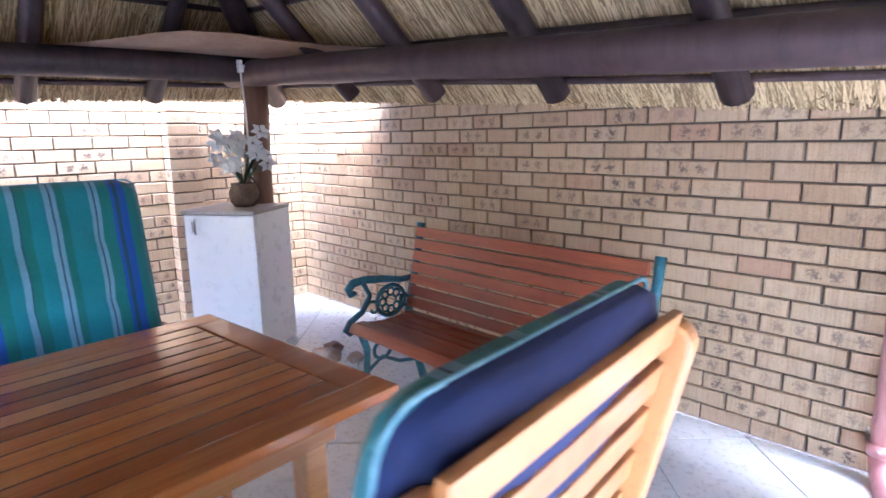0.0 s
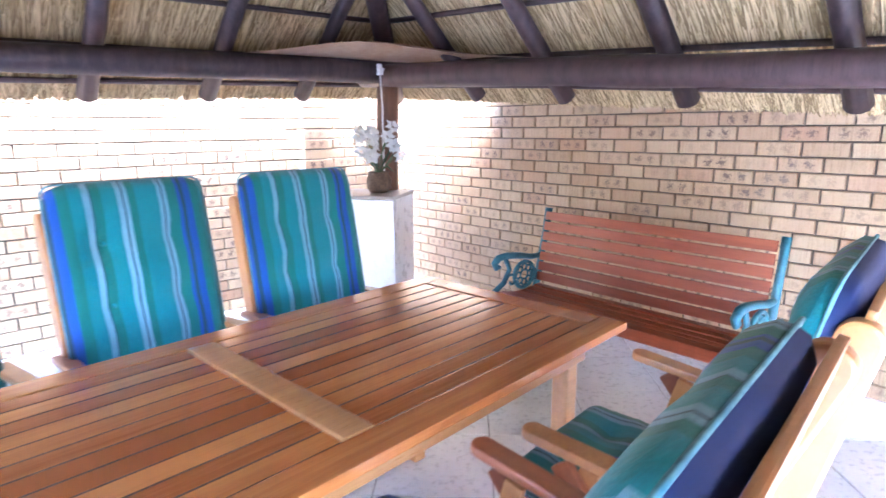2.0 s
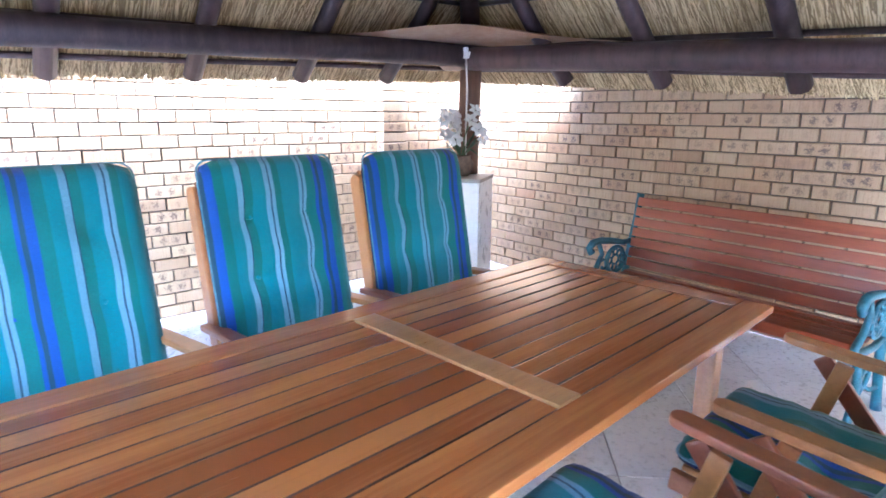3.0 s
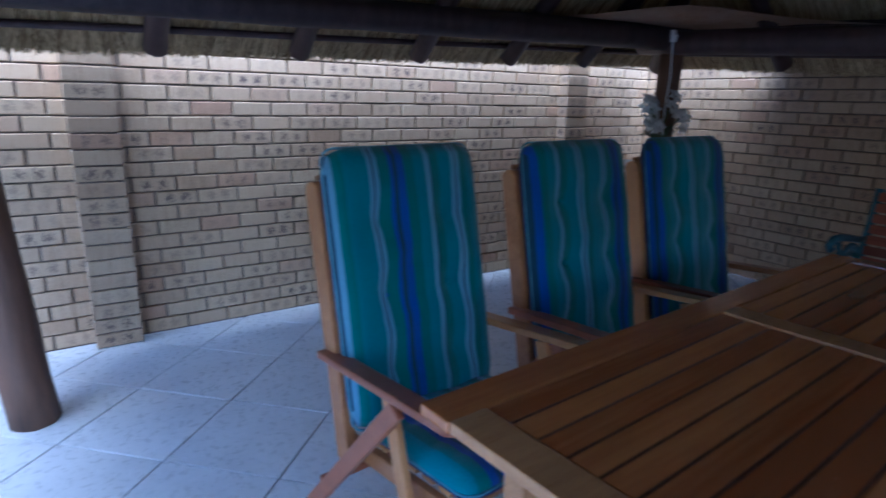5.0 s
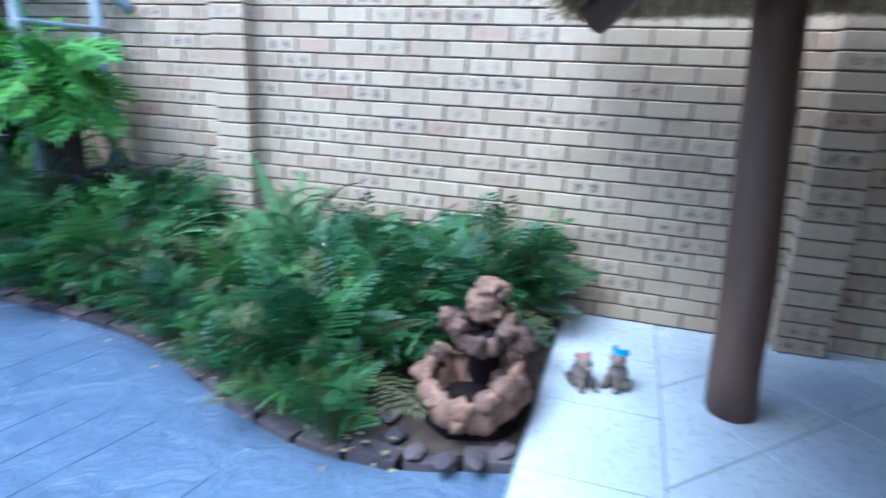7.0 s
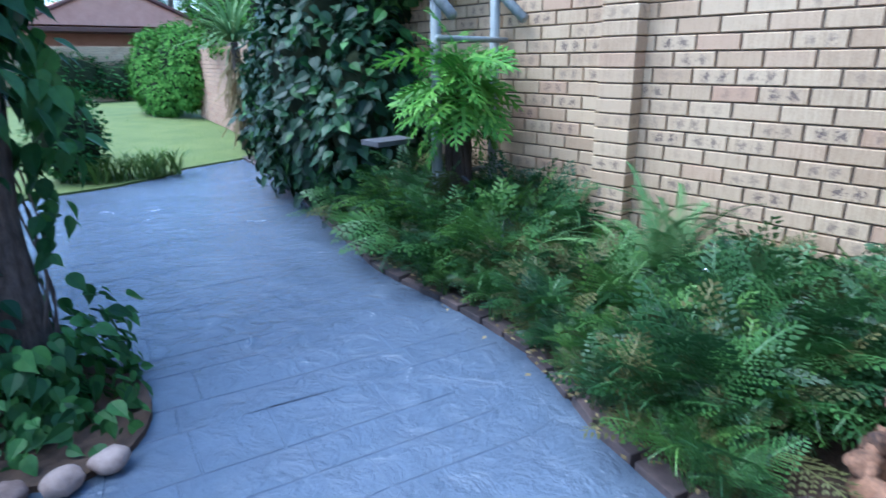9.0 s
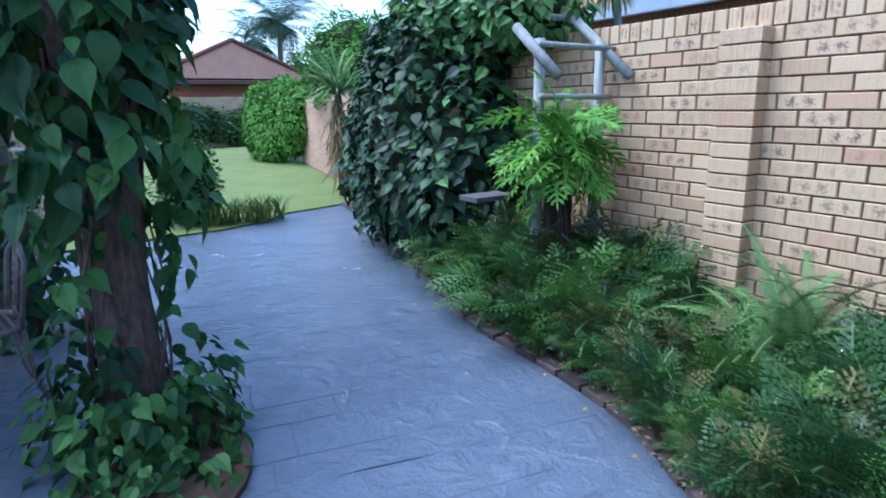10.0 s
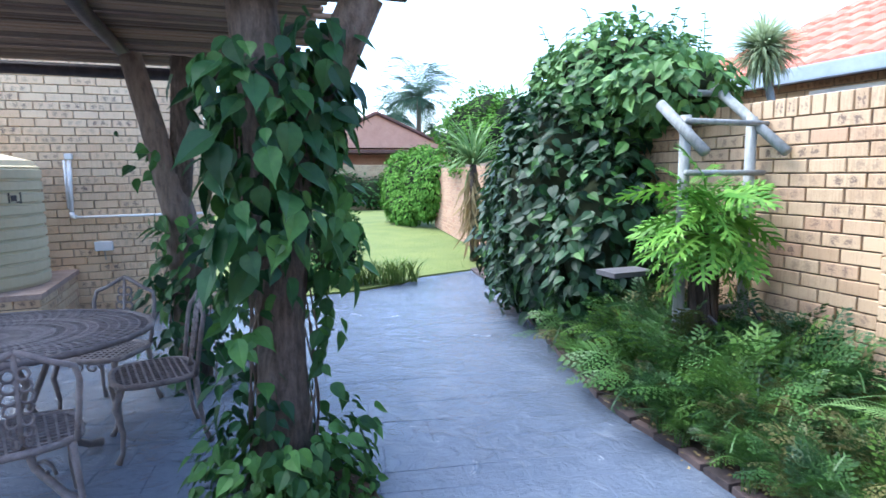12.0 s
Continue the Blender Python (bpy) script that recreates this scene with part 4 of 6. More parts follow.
def rock(name, c, s, mat, parent=None, seed=0, rough=0.35, label=""):
    bm = bmesh.new()
    bmesh.ops.create_icosphere(bm, subdivisions=4 if rough > 0.45 else 3, radius=1.0)
    for v in bm.verts:
        k = 1 + (rough * (0.5 * abs(noise.noise(v.co * 2.1 + Vector((seed * 2.3, 5, 0)))) - 0.55 * abs(noise.noise(v.co * 4.3 + Vector((seed, 0, 9)))) + 0.3 * noise.noise(v.co * 9 + Vector((0, 0, seed)))) if rough > 0.45 else 0) + rough * noise.noise(v.co * 1.3 + Vector((seed * 7.1, 0, 0))) + rough * 0.4 * noise.noise(v.co * 3.5 + Vector((0, seed * 3.3, 0)))
        v.co = Vector((v.co.x * s[0], v.co.y * s[1], v.co.z * s[2])) * k
    bm.transform(Matrix.Translation(c))
    return part(name, bm, mat, parent, label, smooth=True)


for i, (x, y, s) in enumerate(((1.60, -0.86, 0.09), (1.48, -0.72, 0.07), (1.72, -0.72, 0.06))):
    tagged(rock("stone", (x, y, s * 0.5), (s, s * 0.9, s * 0.6), STONE, seed=i), "pale pinkish stone lying on the tiles beside the bench", "stone", "stones by the bench")


# ---------------------------------------------------------------- garden
def leaf_mat(name, dark, light, rough=0.42, vary=0.9, thin=0.12, spec=0.24, whole=False):
    """Leaves: tone from leaf to leaf, and some light let through."""
    m, n, l, b = nodes_of(name)
    v, rnd = coords(n, l)
    geo = n.new("ShaderNodeNewGeometry")
    r2 = rnd if whole else math_node(n, l, 'FRACT', math_node(n, l, 'ADD', rnd, geo.outputs["Random Per Island"]))
    f = math_node(n, l, 'ADD', math_node(n, l, 'MULTIPLY', tex(n, l, v, 12 if whole else 30, 3), 0.4), math_node(n, l, 'MULTIPLY', r2, vary * 0.75))
    cr = ramp(n, ((0.15, dark), (0.62, tuple(0.55 * p + 0.45 * q for p, q in zip(dark, light))), (0.95, light)))
    l.new(f, cr.inputs[0])
    l.new(cr.outputs[0], b.inputs["Base Color"])
    b.inputs["Roughness"].default_value = rough + 0.08
    b.inputs["Specular IOR Level"].default_value = spec
    tr = n.new("ShaderNodeBsdfTranslucent")
    l.new(cr.outputs[0], tr.inputs["Color"])
    mx = n.new("ShaderNodeMixShader")
    mx.inputs[0].default_value = thin
    l.new(b.outputs[0], mx.inputs[1])
    l.new(tr.outputs[0], mx.inputs[2])
    l.new(mx.outputs[0], n["Material Output"].inputs[0])
    return m


FERN = leaf_mat("fern_green", (0.013, 0.046, 0.017), (0.085, 0.19, 0.048), 0.34, thin=0.15, spec=0.4, whole=True)
FERN_LIGHT = leaf_mat("young_fern_green", (0.035, 0.10, 0.024), (0.155, 0.29, 0.058), 0.36, thin=0.2, spec=0.4, whole=True)
FERN_RUST = leaf_mat("ageing_fern_green", (0.05, 0.065, 0.022), (0.16, 0.15, 0.055), 0.45, whole=True)
FERN_PALE = leaf_mat("plume_green", (0.045, 0.115, 0.035), (0.16, 0.27, 0.09), 0.5, whole=True)
# Lower leaves dark, top leaves pale: the sky's sheen is in the top colour.
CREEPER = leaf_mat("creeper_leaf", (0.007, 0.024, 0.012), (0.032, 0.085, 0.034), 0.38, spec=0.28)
CREEPER_TOP = leaf_mat("top_creeper_leaf", (0.035, 0.10, 0.032), (0.145, 0.28, 0.075), 0.45, thin=0.2)
IVY_DARK = leaf_mat("dark_ivy_leaf", (0.009, 0.036, 0.016), (0.045, 0.13, 0.04), 0.34)
IVY = leaf_mat("ivy_leaf", (0.014, 0.052, 0.016), (0.10, 0.24, 0.055), 0.36, thin=0.25)
PHILO = leaf_mat("philodendron_leaf", (0.06, 0.19, 0.025), (0.2, 0.40, 0.06), 0.4, thin=0.25)
HEDGE = leaf_mat("hedge_leaf", (0.035, 0.11, 0.015), (0.14, 0.29, 0.05), 0.7, spec=0.06)
BUSH = leaf_mat("bush_leaf", (0.015, 0.055, 0.015), (0.07, 0.17, 0.04), 0.6, spec=0.1)
YUCCA = leaf_mat("yucca_leaf", (0.08, 0.17, 0.06), (0.24, 0.36, 0.15), 0.5, thin=0.3)
MOP = leaf_mat("dracaena_leaf", (0.24, 0.32, 0.18), (0.48, 0.57, 0.36), 0.6, thin=0.5)
DRY = leaf_mat("dry_leaf", (0.16, 0.12, 0.055), (0.36, 0.28, 0.14), 0.7)
GRASS = leaf_mat("grass_blade", (0.055, 0.11, 0.018), (0.15, 0.22, 0.045), 0.5)
PALM = leaf_mat("palm_leaf", (0.03, 0.075, 0.05), (0.085, 0.15, 0.095), 0.6, spec=0.1)
LAWN = surf("lawn", (0.045, 0.08, 0.013), (0.12, 0.15, 0.032), 1.2, 0.9, bump=0.6, grain=30)
BARK = surf("rough_bark", (0.05, 0.037, 0.03), (0.22, 0.168, 0.135), 8, 0.95, (5, 5, 1.2), 1.0)
PHIL_BARK = surf("fibrous_trunk", (0.025, 0.017, 0.014), (0.10, 0.072, 0.06), 10, 0.9, (4, 4, 1), 0.9)
ROCK = surf("pink_sandstone", (0.028, 0.015, 0.011), (0.32, 0.168, 0.098), 15, 0.85, bump=1.0)
# Near-black, with the shade of the fountain's hollows put into the colour.
DARKROCK = surf("hollow_shade_rock", (0.004, 0.003, 0.003), (0.02, 0.013, 0.011), 7, 0.7, bump=0.6, spec=0.1)
GREYWOOD = surf("weathered_grey_wood", (0.13, 0.14, 0.135), (0.30, 0.32, 0.315), 4, 0.85, (5, 5, 0.7), 0.5)
SHELFWOOD = surf("dark_weathered_board", (0.03, 0.03, 0.034), (0.09, 0.09, 0.1), 5, 0.8, (1, 5, 5), 0.4)
# Near-black colour that stands in for the shade inside the foliage.
INNER = surf("foliage_shade", (0.008, 0.012, 0.007), (0.03, 0.04, 0.02), 12, 0.95, bump=1.0, spec=0.1)
REED = surf("split_pole_ceiling", (0.08, 0.045, 0.028), (0.22, 0.14, 0.09), 4, 0.8, (0.8, 6, 6), 0.5, vary=0.8)
CAST = surf("weathered_cast_iron", (0.10, 0.083, 0.084), (0.28, 0.24, 0.235), 18, 0.6, bump=0.5, spec=0.4)
TANK = surf("beige_polythene", (0.40, 0.36, 0.23), (0.50, 0.45, 0.30), 3, 0.5, bump=0.05)
BLACK = surf("black_rubber", (0.012, 0.012, 0.014), (0.03, 0.03, 0.034), 9, 0.5, bump=0.1)
ROOFTILE = surf("red_roof_tile", (0.38, 0.095, 0.058), (0.56, 0.19, 0.125), 3, 0.7, bump=0.2, vary=0.3)
FASCIA = surf("blue_grey_fascia", (0.22, 0.27, 0.33), (0.30, 0.35, 0.41), 4, 0.6, bump=0.05)
PINKWALL = surf("pale_pink_brick_far", (0.48, 0.25, 0.17), (0.60, 0.34, 0.24), 3, 0.9)
BROWNTRIM = surf("brown_trim", (0.07, 0.03, 0.025), (0.12, 0.06, 0.045), 3, 0.7)
PANE = surf("window_glass", (0.16, 0.22, 0.30), (0.22, 0.29, 0.37), 2, 0.08, bump=0.0)


def leaf_shape(kind):
    """Vertices and faces of one leaf: base at the origin, tip along +x, face up."""
    if kind == "heart":
        v = [(0, 0, 0), (-0.10, 0.22, 0.02), (0.10, 0.42, -0.02), (0.42, 0.40, -0.05), (0.72, 0.20, -0.09), (1.0, 0, -0.17),
             (0.72, -0.20, -0.09), (0.42, -0.40, -0.05), (0.10, -0.42, -0.02), (-0.10, -0.22, 0.02), (0.35, 0, -0.085 + 0.10), (0.7, 0, -0.06)]
        v = [(x, y, z - 0.0) for x, y, z in v]
        f = [(0, 10, 2, 1), (10, 3, 2), (10, 11, 4, 3), (11, 5, 4), (0, 9, 8, 10), (10, 8, 7), (10, 7, 6, 11), (11, 6, 5)]
    elif kind == "oval":
        v, f = [], []
        for x, w in ((0.0, 0.04), (0.12, 0.25), (0.32, 0.34), (0.55, 0.28), (0.78, 0.13), (0.92, 0.04)):
            z = -0.22 * x * x
            v += [(x - 0.03, w, z + 0.16 * w), (x, 0, z - 0.03), (x - 0.03, -w, z + 0.16 * w)]
        v.append((1.06, 0, -0.27))
        for i in range(5):
            o = 3 * i
            f += [(o, o + 1, o + 4, o + 3), (o + 1, o + 2, o + 5, o + 4)]
        f += [(15, 16, 18), (16, 17, 18)]
    elif kind == "small":
        v = [(0, 0, 0), (0.4, 0.26, 0.03), (1, 0, -0.08), (0.4, -0.26, 0.03), (0.45, 0, -0.03)]
        f = [(0, 4, 1), (4, 2, 1), (0, 3, 4), (4, 3, 2)]
    elif kind == "blade":
        v = [(0, 0.02, 0), (0, -0.02, 0), (0.5, 0.022, 0.10), (0.5, -0.022, 0.10), (0.85, 0.014, 0.02), (0.85, -0.014, 0.02), (1.0, 0, -0.07)]
        f = [(0, 1, 3, 2), (2, 3, 5, 4), (4, 5, 6)]
    return np.array(v, dtype=float), f


def scatter(kind, frames, name, mat, parent=None, label=""):
    """Many leaves in one mesh: frames holds (place, direction, up, size)."""
    tv, tf = leaf_shape(kind)
    vs, fs = [], []
    for p, d, u, s in frames:
        d = Vector(d).normalized()
        u = Vector(u)
        y = u.cross(d)
        if y.length < 1e-4:
            y = Vector((1, 0, 0)).cross(d)
        y.normalize()
        z = d.cross(y)
        m = np.array((d, y, z)) * s
        o = len(vs)
        vs.extend((tv @ m + np.array(p)).tolist())
        fs.extend([tuple(i + o for i in q) for q in tf])
    ob = part(name, mesh_of(name, vs, fs, mat), mat, parent, label)
    return tagged(ob, kind="stuff")


def blob_leaves(rng, blobs, count, size, droop=0.5, keep=None, spread=0.35, depth=0.10):
    """Leaf places over the outside of a union of ellipsoids, with an uneven depth."""
    out = []
    vol = [b[1][0] * b[1][1] + b[1][0] * b[1][2] + b[1][1] * b[1][2] for b in blobs]
    tot = sum(vol)
    while len(out) < count:
        r = rng.uniform(0, tot)
        for (c, s), w in zip(blobs, vol):
            r -= w
            if r <= 0:
                break
        n = Vector((rng.gauss(0, 1), rng.gauss(0, 1), rng.gauss(0, 1))).normalized()
        lump = 1 + 0.22 * noise.noise(Vector((n.x * s[0], n.y * s[1], n.z * s[2])) * 2.6 + Vector(c))
        k = lump * (1 - abs(rng.gauss(0, depth))) + (0.10 * rng.random() if rng.random() < 0.12 else 0)
        p = Vector((c[0] + n.x * s[0] * k, c[1] + n.y * s[1] * k, c[2] + n.z * s[2] * k))
        if p.z < 0 or (keep and not keep(p)):
            continue
        if any(sum(((p[i] - c2[i]) / s2[i]) ** 2 for i in range(3)) < 0.62 for c2, s2 in blobs):
            continue
        side = Vector((rng.gauss(0, 1), rng.gauss(0, 1), rng.gauss(0, 0.4)))
        d = n * 0.45 + side * spread + Vector((0, 0, -droop))
        out.append((p, d, n + Vector((0, 0, 0.5)), size * rng.uniform(0.6, 1.25)))
    return out


# Solid dark lumps that put shade between the leaves.
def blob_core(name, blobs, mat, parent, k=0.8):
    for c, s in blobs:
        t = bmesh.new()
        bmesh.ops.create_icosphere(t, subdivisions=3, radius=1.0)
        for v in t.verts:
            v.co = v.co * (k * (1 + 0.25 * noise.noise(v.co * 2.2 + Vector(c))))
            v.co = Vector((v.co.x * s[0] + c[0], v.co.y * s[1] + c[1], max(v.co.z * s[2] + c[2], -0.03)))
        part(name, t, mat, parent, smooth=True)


# --- ferns
def frond(bm_v, bm_f, m, length, width, arch, pairs, rng, fine=1.0):
    """One arching pinnate frond: rachis with leaflets that are themselves cut."""
    pts = []
    for i in range(pairs + 1):
        k = i / pairs
        pts.append(Vector((length * (k - 0.14 * arch * k ** 3), 0, length * arch * (0.62 * k - 0.72 * k * k))))

    def add(vs, f):
        o = len(bm_v)
        bm_v.extend([m @ v for v in vs])
        bm_f.extend([tuple(i + o for i in q) for q in f])
    w = 0.003
    for a, b in zip(pts, pts[1:]):
        add([a + Vector((0, w, 0)), a - Vector((0, w, 0)), b - Vector((0, w * 0.7, 0)), b + Vector((0, w * 0.7, 0))], [(0, 1, 2, 3)])
    for i in range(1, pairs + 1):
        k = i / pairs
        prof = min(1.0, (k + 0.12) * 3.2) * (1.03 - k) ** 0.72
        ln = width * max(0.12, prof)
        base = pts[i]
        for s in (-1, 1):
            fwd = 0.35 + 0.5 * k
            tip = base + Vector((ln * fwd, s * ln, -0.18 * ln + rng.uniform(-0.1, 0.05) * ln))
            d = tip - base
            cross = Vector((-d.y * s, d.x * s, 0)).normalized() * (0.17 * ln * fine + 0.0028)
            p1, p2, p3 = base.lerp(tip, 0.28), base.lerp(tip, 0.55), base.lerp(tip, 0.8)
            up = Vector((0, 0, 0.012))
            add([base, p1 + cross, base.lerp(tip, 0.36) + cross * 0.25, p2 + cross * 0.8, base.lerp(tip, 0.62) + cross * 0.2, p3 + cross * 0.5, tip,
                 p3 - cross * 0.5, base.lerp(tip, 0.62) - cross * 0.2, p2 - cross * 0.8, base.lerp(tip, 0.36) - cross * 0.25, p1 - cross],
                [(0, 1, 2, 10, 11), (2, 3, 4, 8, 9, 10), (4, 5, 6, 7, 8)])


def cut_frond(seed, length, width, mat, pairs, arch, bare=0.36):
    """A triangular frond: side branches along a stalk, each with its own small leaflets."""
    r = random.Random(seed)
    v, f = [], []

    def quad(a, b, c, d):
        o = len(v)
        v.extend((a, b, c, d))
        f.append((o, o + 1, o + 2, o + 3))

    def stem(k):
        return Vector((length * (k - 0.12 * arch * k ** 3), 0, length * arch * (0.60 * k - 0.66 * k * k)))
    w = Vector((0, 0.0028, 0))
    for i in range(10):
        a, b = stem(i / 10), stem((i + 1) / 10)
        quad(a + w, a - w, b - w * 0.8, b + w * 0.8)
    for i in range(pairs):
        k = bare + (0.98 - bare) * i / (pairs - 1)
        u = (k - bare) / (1 - bare)
        ln = width * (1.02 - u) ** 0.85 * (0.72 + 0.28 * min(1.0, u * 6)) + 0.008
        base = stem(k)
        ax = (stem(min(1.0, k + 0.04)) - base).normalized()
        for s in (-1, 1):
            lnn = ln * r.uniform(0.86, 1.08)
            d = (ax * (0.42 + 0.5 * u) + Vector((0, s, 0.15 - 0.45 * r.random()))).normalized()
            side = Vector((0, 0, 1)).cross(d).normalized()
            m = max(2, int(lnn / 0.014))
            for j in range(m):
                q = (j + 0.5) / m
                p = base + d * lnn * q + Vector((0, 0, -0.22 * lnn * q * q))
                pl = (0.10 * lnn * (1.0 - 0.5 * q) + 0.005) * r.uniform(0.85, 1.1)
                hw = lnn / m * 0.44
                for e in (-1, 1):
                    g = (side * e + d * 0.75 + Vector((0, 0, 0.12 - 0.3 * r.random()))).normalized()
                    quad(p - d * hw * 0.3, p + g * pl * 0.45 - d * hw, p + g * pl, p + g * pl * 0.5 + d * hw)
            tip = base + d * lnn + Vector((0, 0, -0.22 * lnn))
            quad(tip - d * 0.014, tip - d * 0.004 + side * 0.005, tip + d * 0.012, tip - d * 0.004 - side * 0.005)
    return mesh_of("frond", v, f, mat)


def frond_mesh(seed, length, width, mat, pairs, fine, arch):
    v, f = [], []
    frond(v, f, Matrix.Identity(4), length, width, arch, pairs, random.Random(seed), fine)
    return mesh_of("frond", v, f, mat)


def fern_plant(name, label, m, group, fronds, meshes, mat, steep, seed):
    """A fern: arching fronds from one crown, each a part."""
    r = random.Random(seed)
    p = thing(name, label, "fern", m, group)
    for i in range(fronds):
        k = r.uniform(0.65, 1.1)
        q = pose(r.uniform(-0.05, 0.05), r.uniform(-0.05, 0.05), 0.0, 0, 0, 137.5 * i + r.uniform(-20, 20)) @ pose(0, 0, 0, 0, -r.uniform(*steep), 0) @ pose(0, 0, 0, r.uniform(-22, 22), 0, 0)
        part("frond", r.choice(meshes), mat, p, m=q @ Matrix.Diagonal((k, k, k, 1)))
    return p


fern_fronds = [cut_frond(s, 0.45, 0.105 + 0.014 * (s % 3), FERN, 11, 0.7 + 0.2 * s, 0.30 + 0.03 * s) for s in range(6)]
rust_fronds = [cut_frond(s + 40, 0.44, 0.11, FERN_RUST, 11, 0.8 + 0.3 * s) for s in range(2)]
light_fronds = [cut_frond(s + 9, 0.42, 0.105, FERN_LIGHT, 11, 0.7 + 0.25 * s) for s in range(4)]
plume_fronds = [frond_mesh(s + 20, 0.85, 0.062, FERN_PALE, 62, 0.12, 1.0 + 0.25 * s) for s in range(4)]
rng = random.Random(77)
placed = []
tries = 0
while len(placed) < 112 and tries < 9000:
    tries += 1
    py = rng.uniform(-10.0, -5.9)
    px = rng.uniform(0.14, blend_edge(py) - 0.05)
    if (Vector((px, py)) - Vector((1.18, -5.97))).length < 0.52 or (px > 1.0 and py > -6.2) or (px > 0.45 and py > -6.05):
        continue
    if (Vector((px, py)) - Vector((0.42, -7.3))).length < 0.40:
        continue
    if any((Vector((px, py)) - Vector(q)).length < 0.15 for q in placed):
        continue
    placed.append((px, py))
for i, (px, py) in enumerate(placed):
    near_edge = blend_edge(py) - px
    size = (0.66 if near_edge < 0.3 else 0.98) + 0.34 * rng.random() ** 1.5 + (0.28 if px < 0.7 and py > -6.9 else 0.0) + (0.5 if py < -8.0 and near_edge > 0.25 else 0.0)
    young = i % 3 == 1
    fern_plant("fern", "fresh light green fern in the bed under the garden wall" if young else "bushy green fern in the bed under the garden wall",
               pose(px, py, -0.02, 0, 0, rng.uniform(0, 360)) @ Matrix.Diagonal((size, size, size * 1.12, 1)), "ferns in the bed", 30, light_fronds if young else fern_fronds + rust_fronds[:1 + i % 2], FERN_LIGHT if young else FERN, (34, 80) if near_edge < 0.32 else (14, 78), i)
fern_plant("plume_fern", "tall feathery pale green plume fern against the wall", pose(0.40, -7.26, -0.02) @ Matrix.Diagonal((1.15, 1.15, 1.15, 1)), "", 90, plume_fronds, FERN_PALE, (16, 74), 5)

# --- blue garden stake light among the ferns
STAKE = (0.50, -6.99, 0.39)
STAKE_BLUE = surf("dark_blue_enamel", (0.010, 0.020, 0.055), (0.022, 0.045, 0.11), 6, 0.25, bump=0.05)
CHROME = surf("dull_chrome", (0.5, 0.52, 0.56), (0.66, 0.68, 0.72), 6, 0.2, bump=0.02, metal=1.0)
stake = thing("garden_stake_light", "dark blue stake light with metal cap among the ferns", "garden light", pose(STAKE[0], STAKE[1], -0.03))
part("stake", tube([(0, 0, 0), (0, 0, STAKE[2] - 0.1)], 0.02, 12), STAKE_BLUE, stake, smooth=True)
part("lamp_body", tube([(0, 0, STAKE[2] - 0.12), (0, 0, STAKE[2] - 0.1), (0, 0, STAKE[2])], [0.024, 0.034, 0.034], 14), STAKE_BLUE, stake, smooth=True)
part("cap", tube([(0, 0, STAKE[2]), (0, 0, STAKE[2] + 0.015), (0, 0, STAKE[2] + 0.03)], [0.036, 0.03, 0.01], 14), CHROME, stake, "bright metal cap", smooth=True)

# --- stone fountain
def lathe_disc(c, r):
    bm = bmesh.new()
    bmesh.ops.create_cone(bm, cap_ends=True, segments=24, radius1=r, radius2=r, depth=0.02)
    bm.transform(Matrix.Translation(c))
    return bm


fountain = thing("garden_fountain", "tiered fountain of rough pinkish rock beside the ferns", "fountain", pose(1.20, -5.96, -0.03) @ Matrix.Diagonal((0.86, 0.78, 0.98, 1)))


def bowl(name, c, outer, inner, rim, base, seed, parent, chunks=5, notch=0.0):
    """A bowl broken out of rock: thick uneven wall round a hollow, lower towards its front (+x)."""
    bm = bmesh.new()
    n = 56
    prof = [(0.72, 0.0), (0.93, 0.22), (1.0, 0.45), (1.03, 0.66), (1.0, 0.85), (0.9, 1.0), (0.72, 1.02), (0.5, 0.93), (0.25, 0.8), (0.0, 0.62), (-0.12, 0.3), (-0.2, 0.08)]
    rings = []
    for k, (u, w) in enumerate(prof):
        ring = []
        for i in range(n):
            a = 2 * math.pi * i / n
            e = Vector((math.cos(a), math.sin(a), 0))
            lump = noise.noise(e * chunks * 0.45 + Vector((seed, 3.1, 0)))
            block = abs(noise.noise(e * chunks * 0.8 + Vector((0, seed * 1.7, w * 1.5))))
            r = inner + (outer - inner) * u
            z = base + (rim * (1 + 0.34 * lump - notch * max(0.0, math.cos(a)) ** 2) - base) * w
            crack = noise.noise(Vector((e.x * 9, e.y * 9, z * 26)) + Vector((seed, 0, 0)))
            fine = noise.noise(Vector((e.x * 22, e.y * 22, z * 70)))
            r += (outer - inner) * ((0.55 * lump + 0.95 * block - 0.42) * (1 if u > 0.3 else -0.5) + 0.16 * crack + 0.08 * fine)
            z += 0.026 * crack + 0.012 * fine
            ring.append(bm.verts.new((c[0] + e.x * r, c[1] + e.y * r, c[2] + max(z, 0))))
        rings.append(ring)
    for p, q in zip(rings, rings[1:]):
        for i in range(n):
            bm.faces.new((p[i], p[(i + 1) % n], q[(i + 1) % n], q[i]))
    bm.faces.new(rings[0][::-1])
    bm.faces.new(rings[-1])
    return part(name, bm, ROCK, parent, smooth=True)


# Dark rocks and discs below give niche and bowls their painted shade.
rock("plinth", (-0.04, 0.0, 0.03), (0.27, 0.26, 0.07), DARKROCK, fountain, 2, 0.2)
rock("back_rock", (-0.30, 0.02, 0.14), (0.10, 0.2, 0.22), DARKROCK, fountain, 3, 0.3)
lower = bowl("lower_bowl", (0.0, 0.0, 0.05), 0.285, 0.165, 0.185, 0.0, 4, fountain, 5, 0.22)
part("water", lathe_disc((0, 0, 0.062), 0.16), DARKROCK, lower, "near-black disc of water, coloured as the hollow's shade")
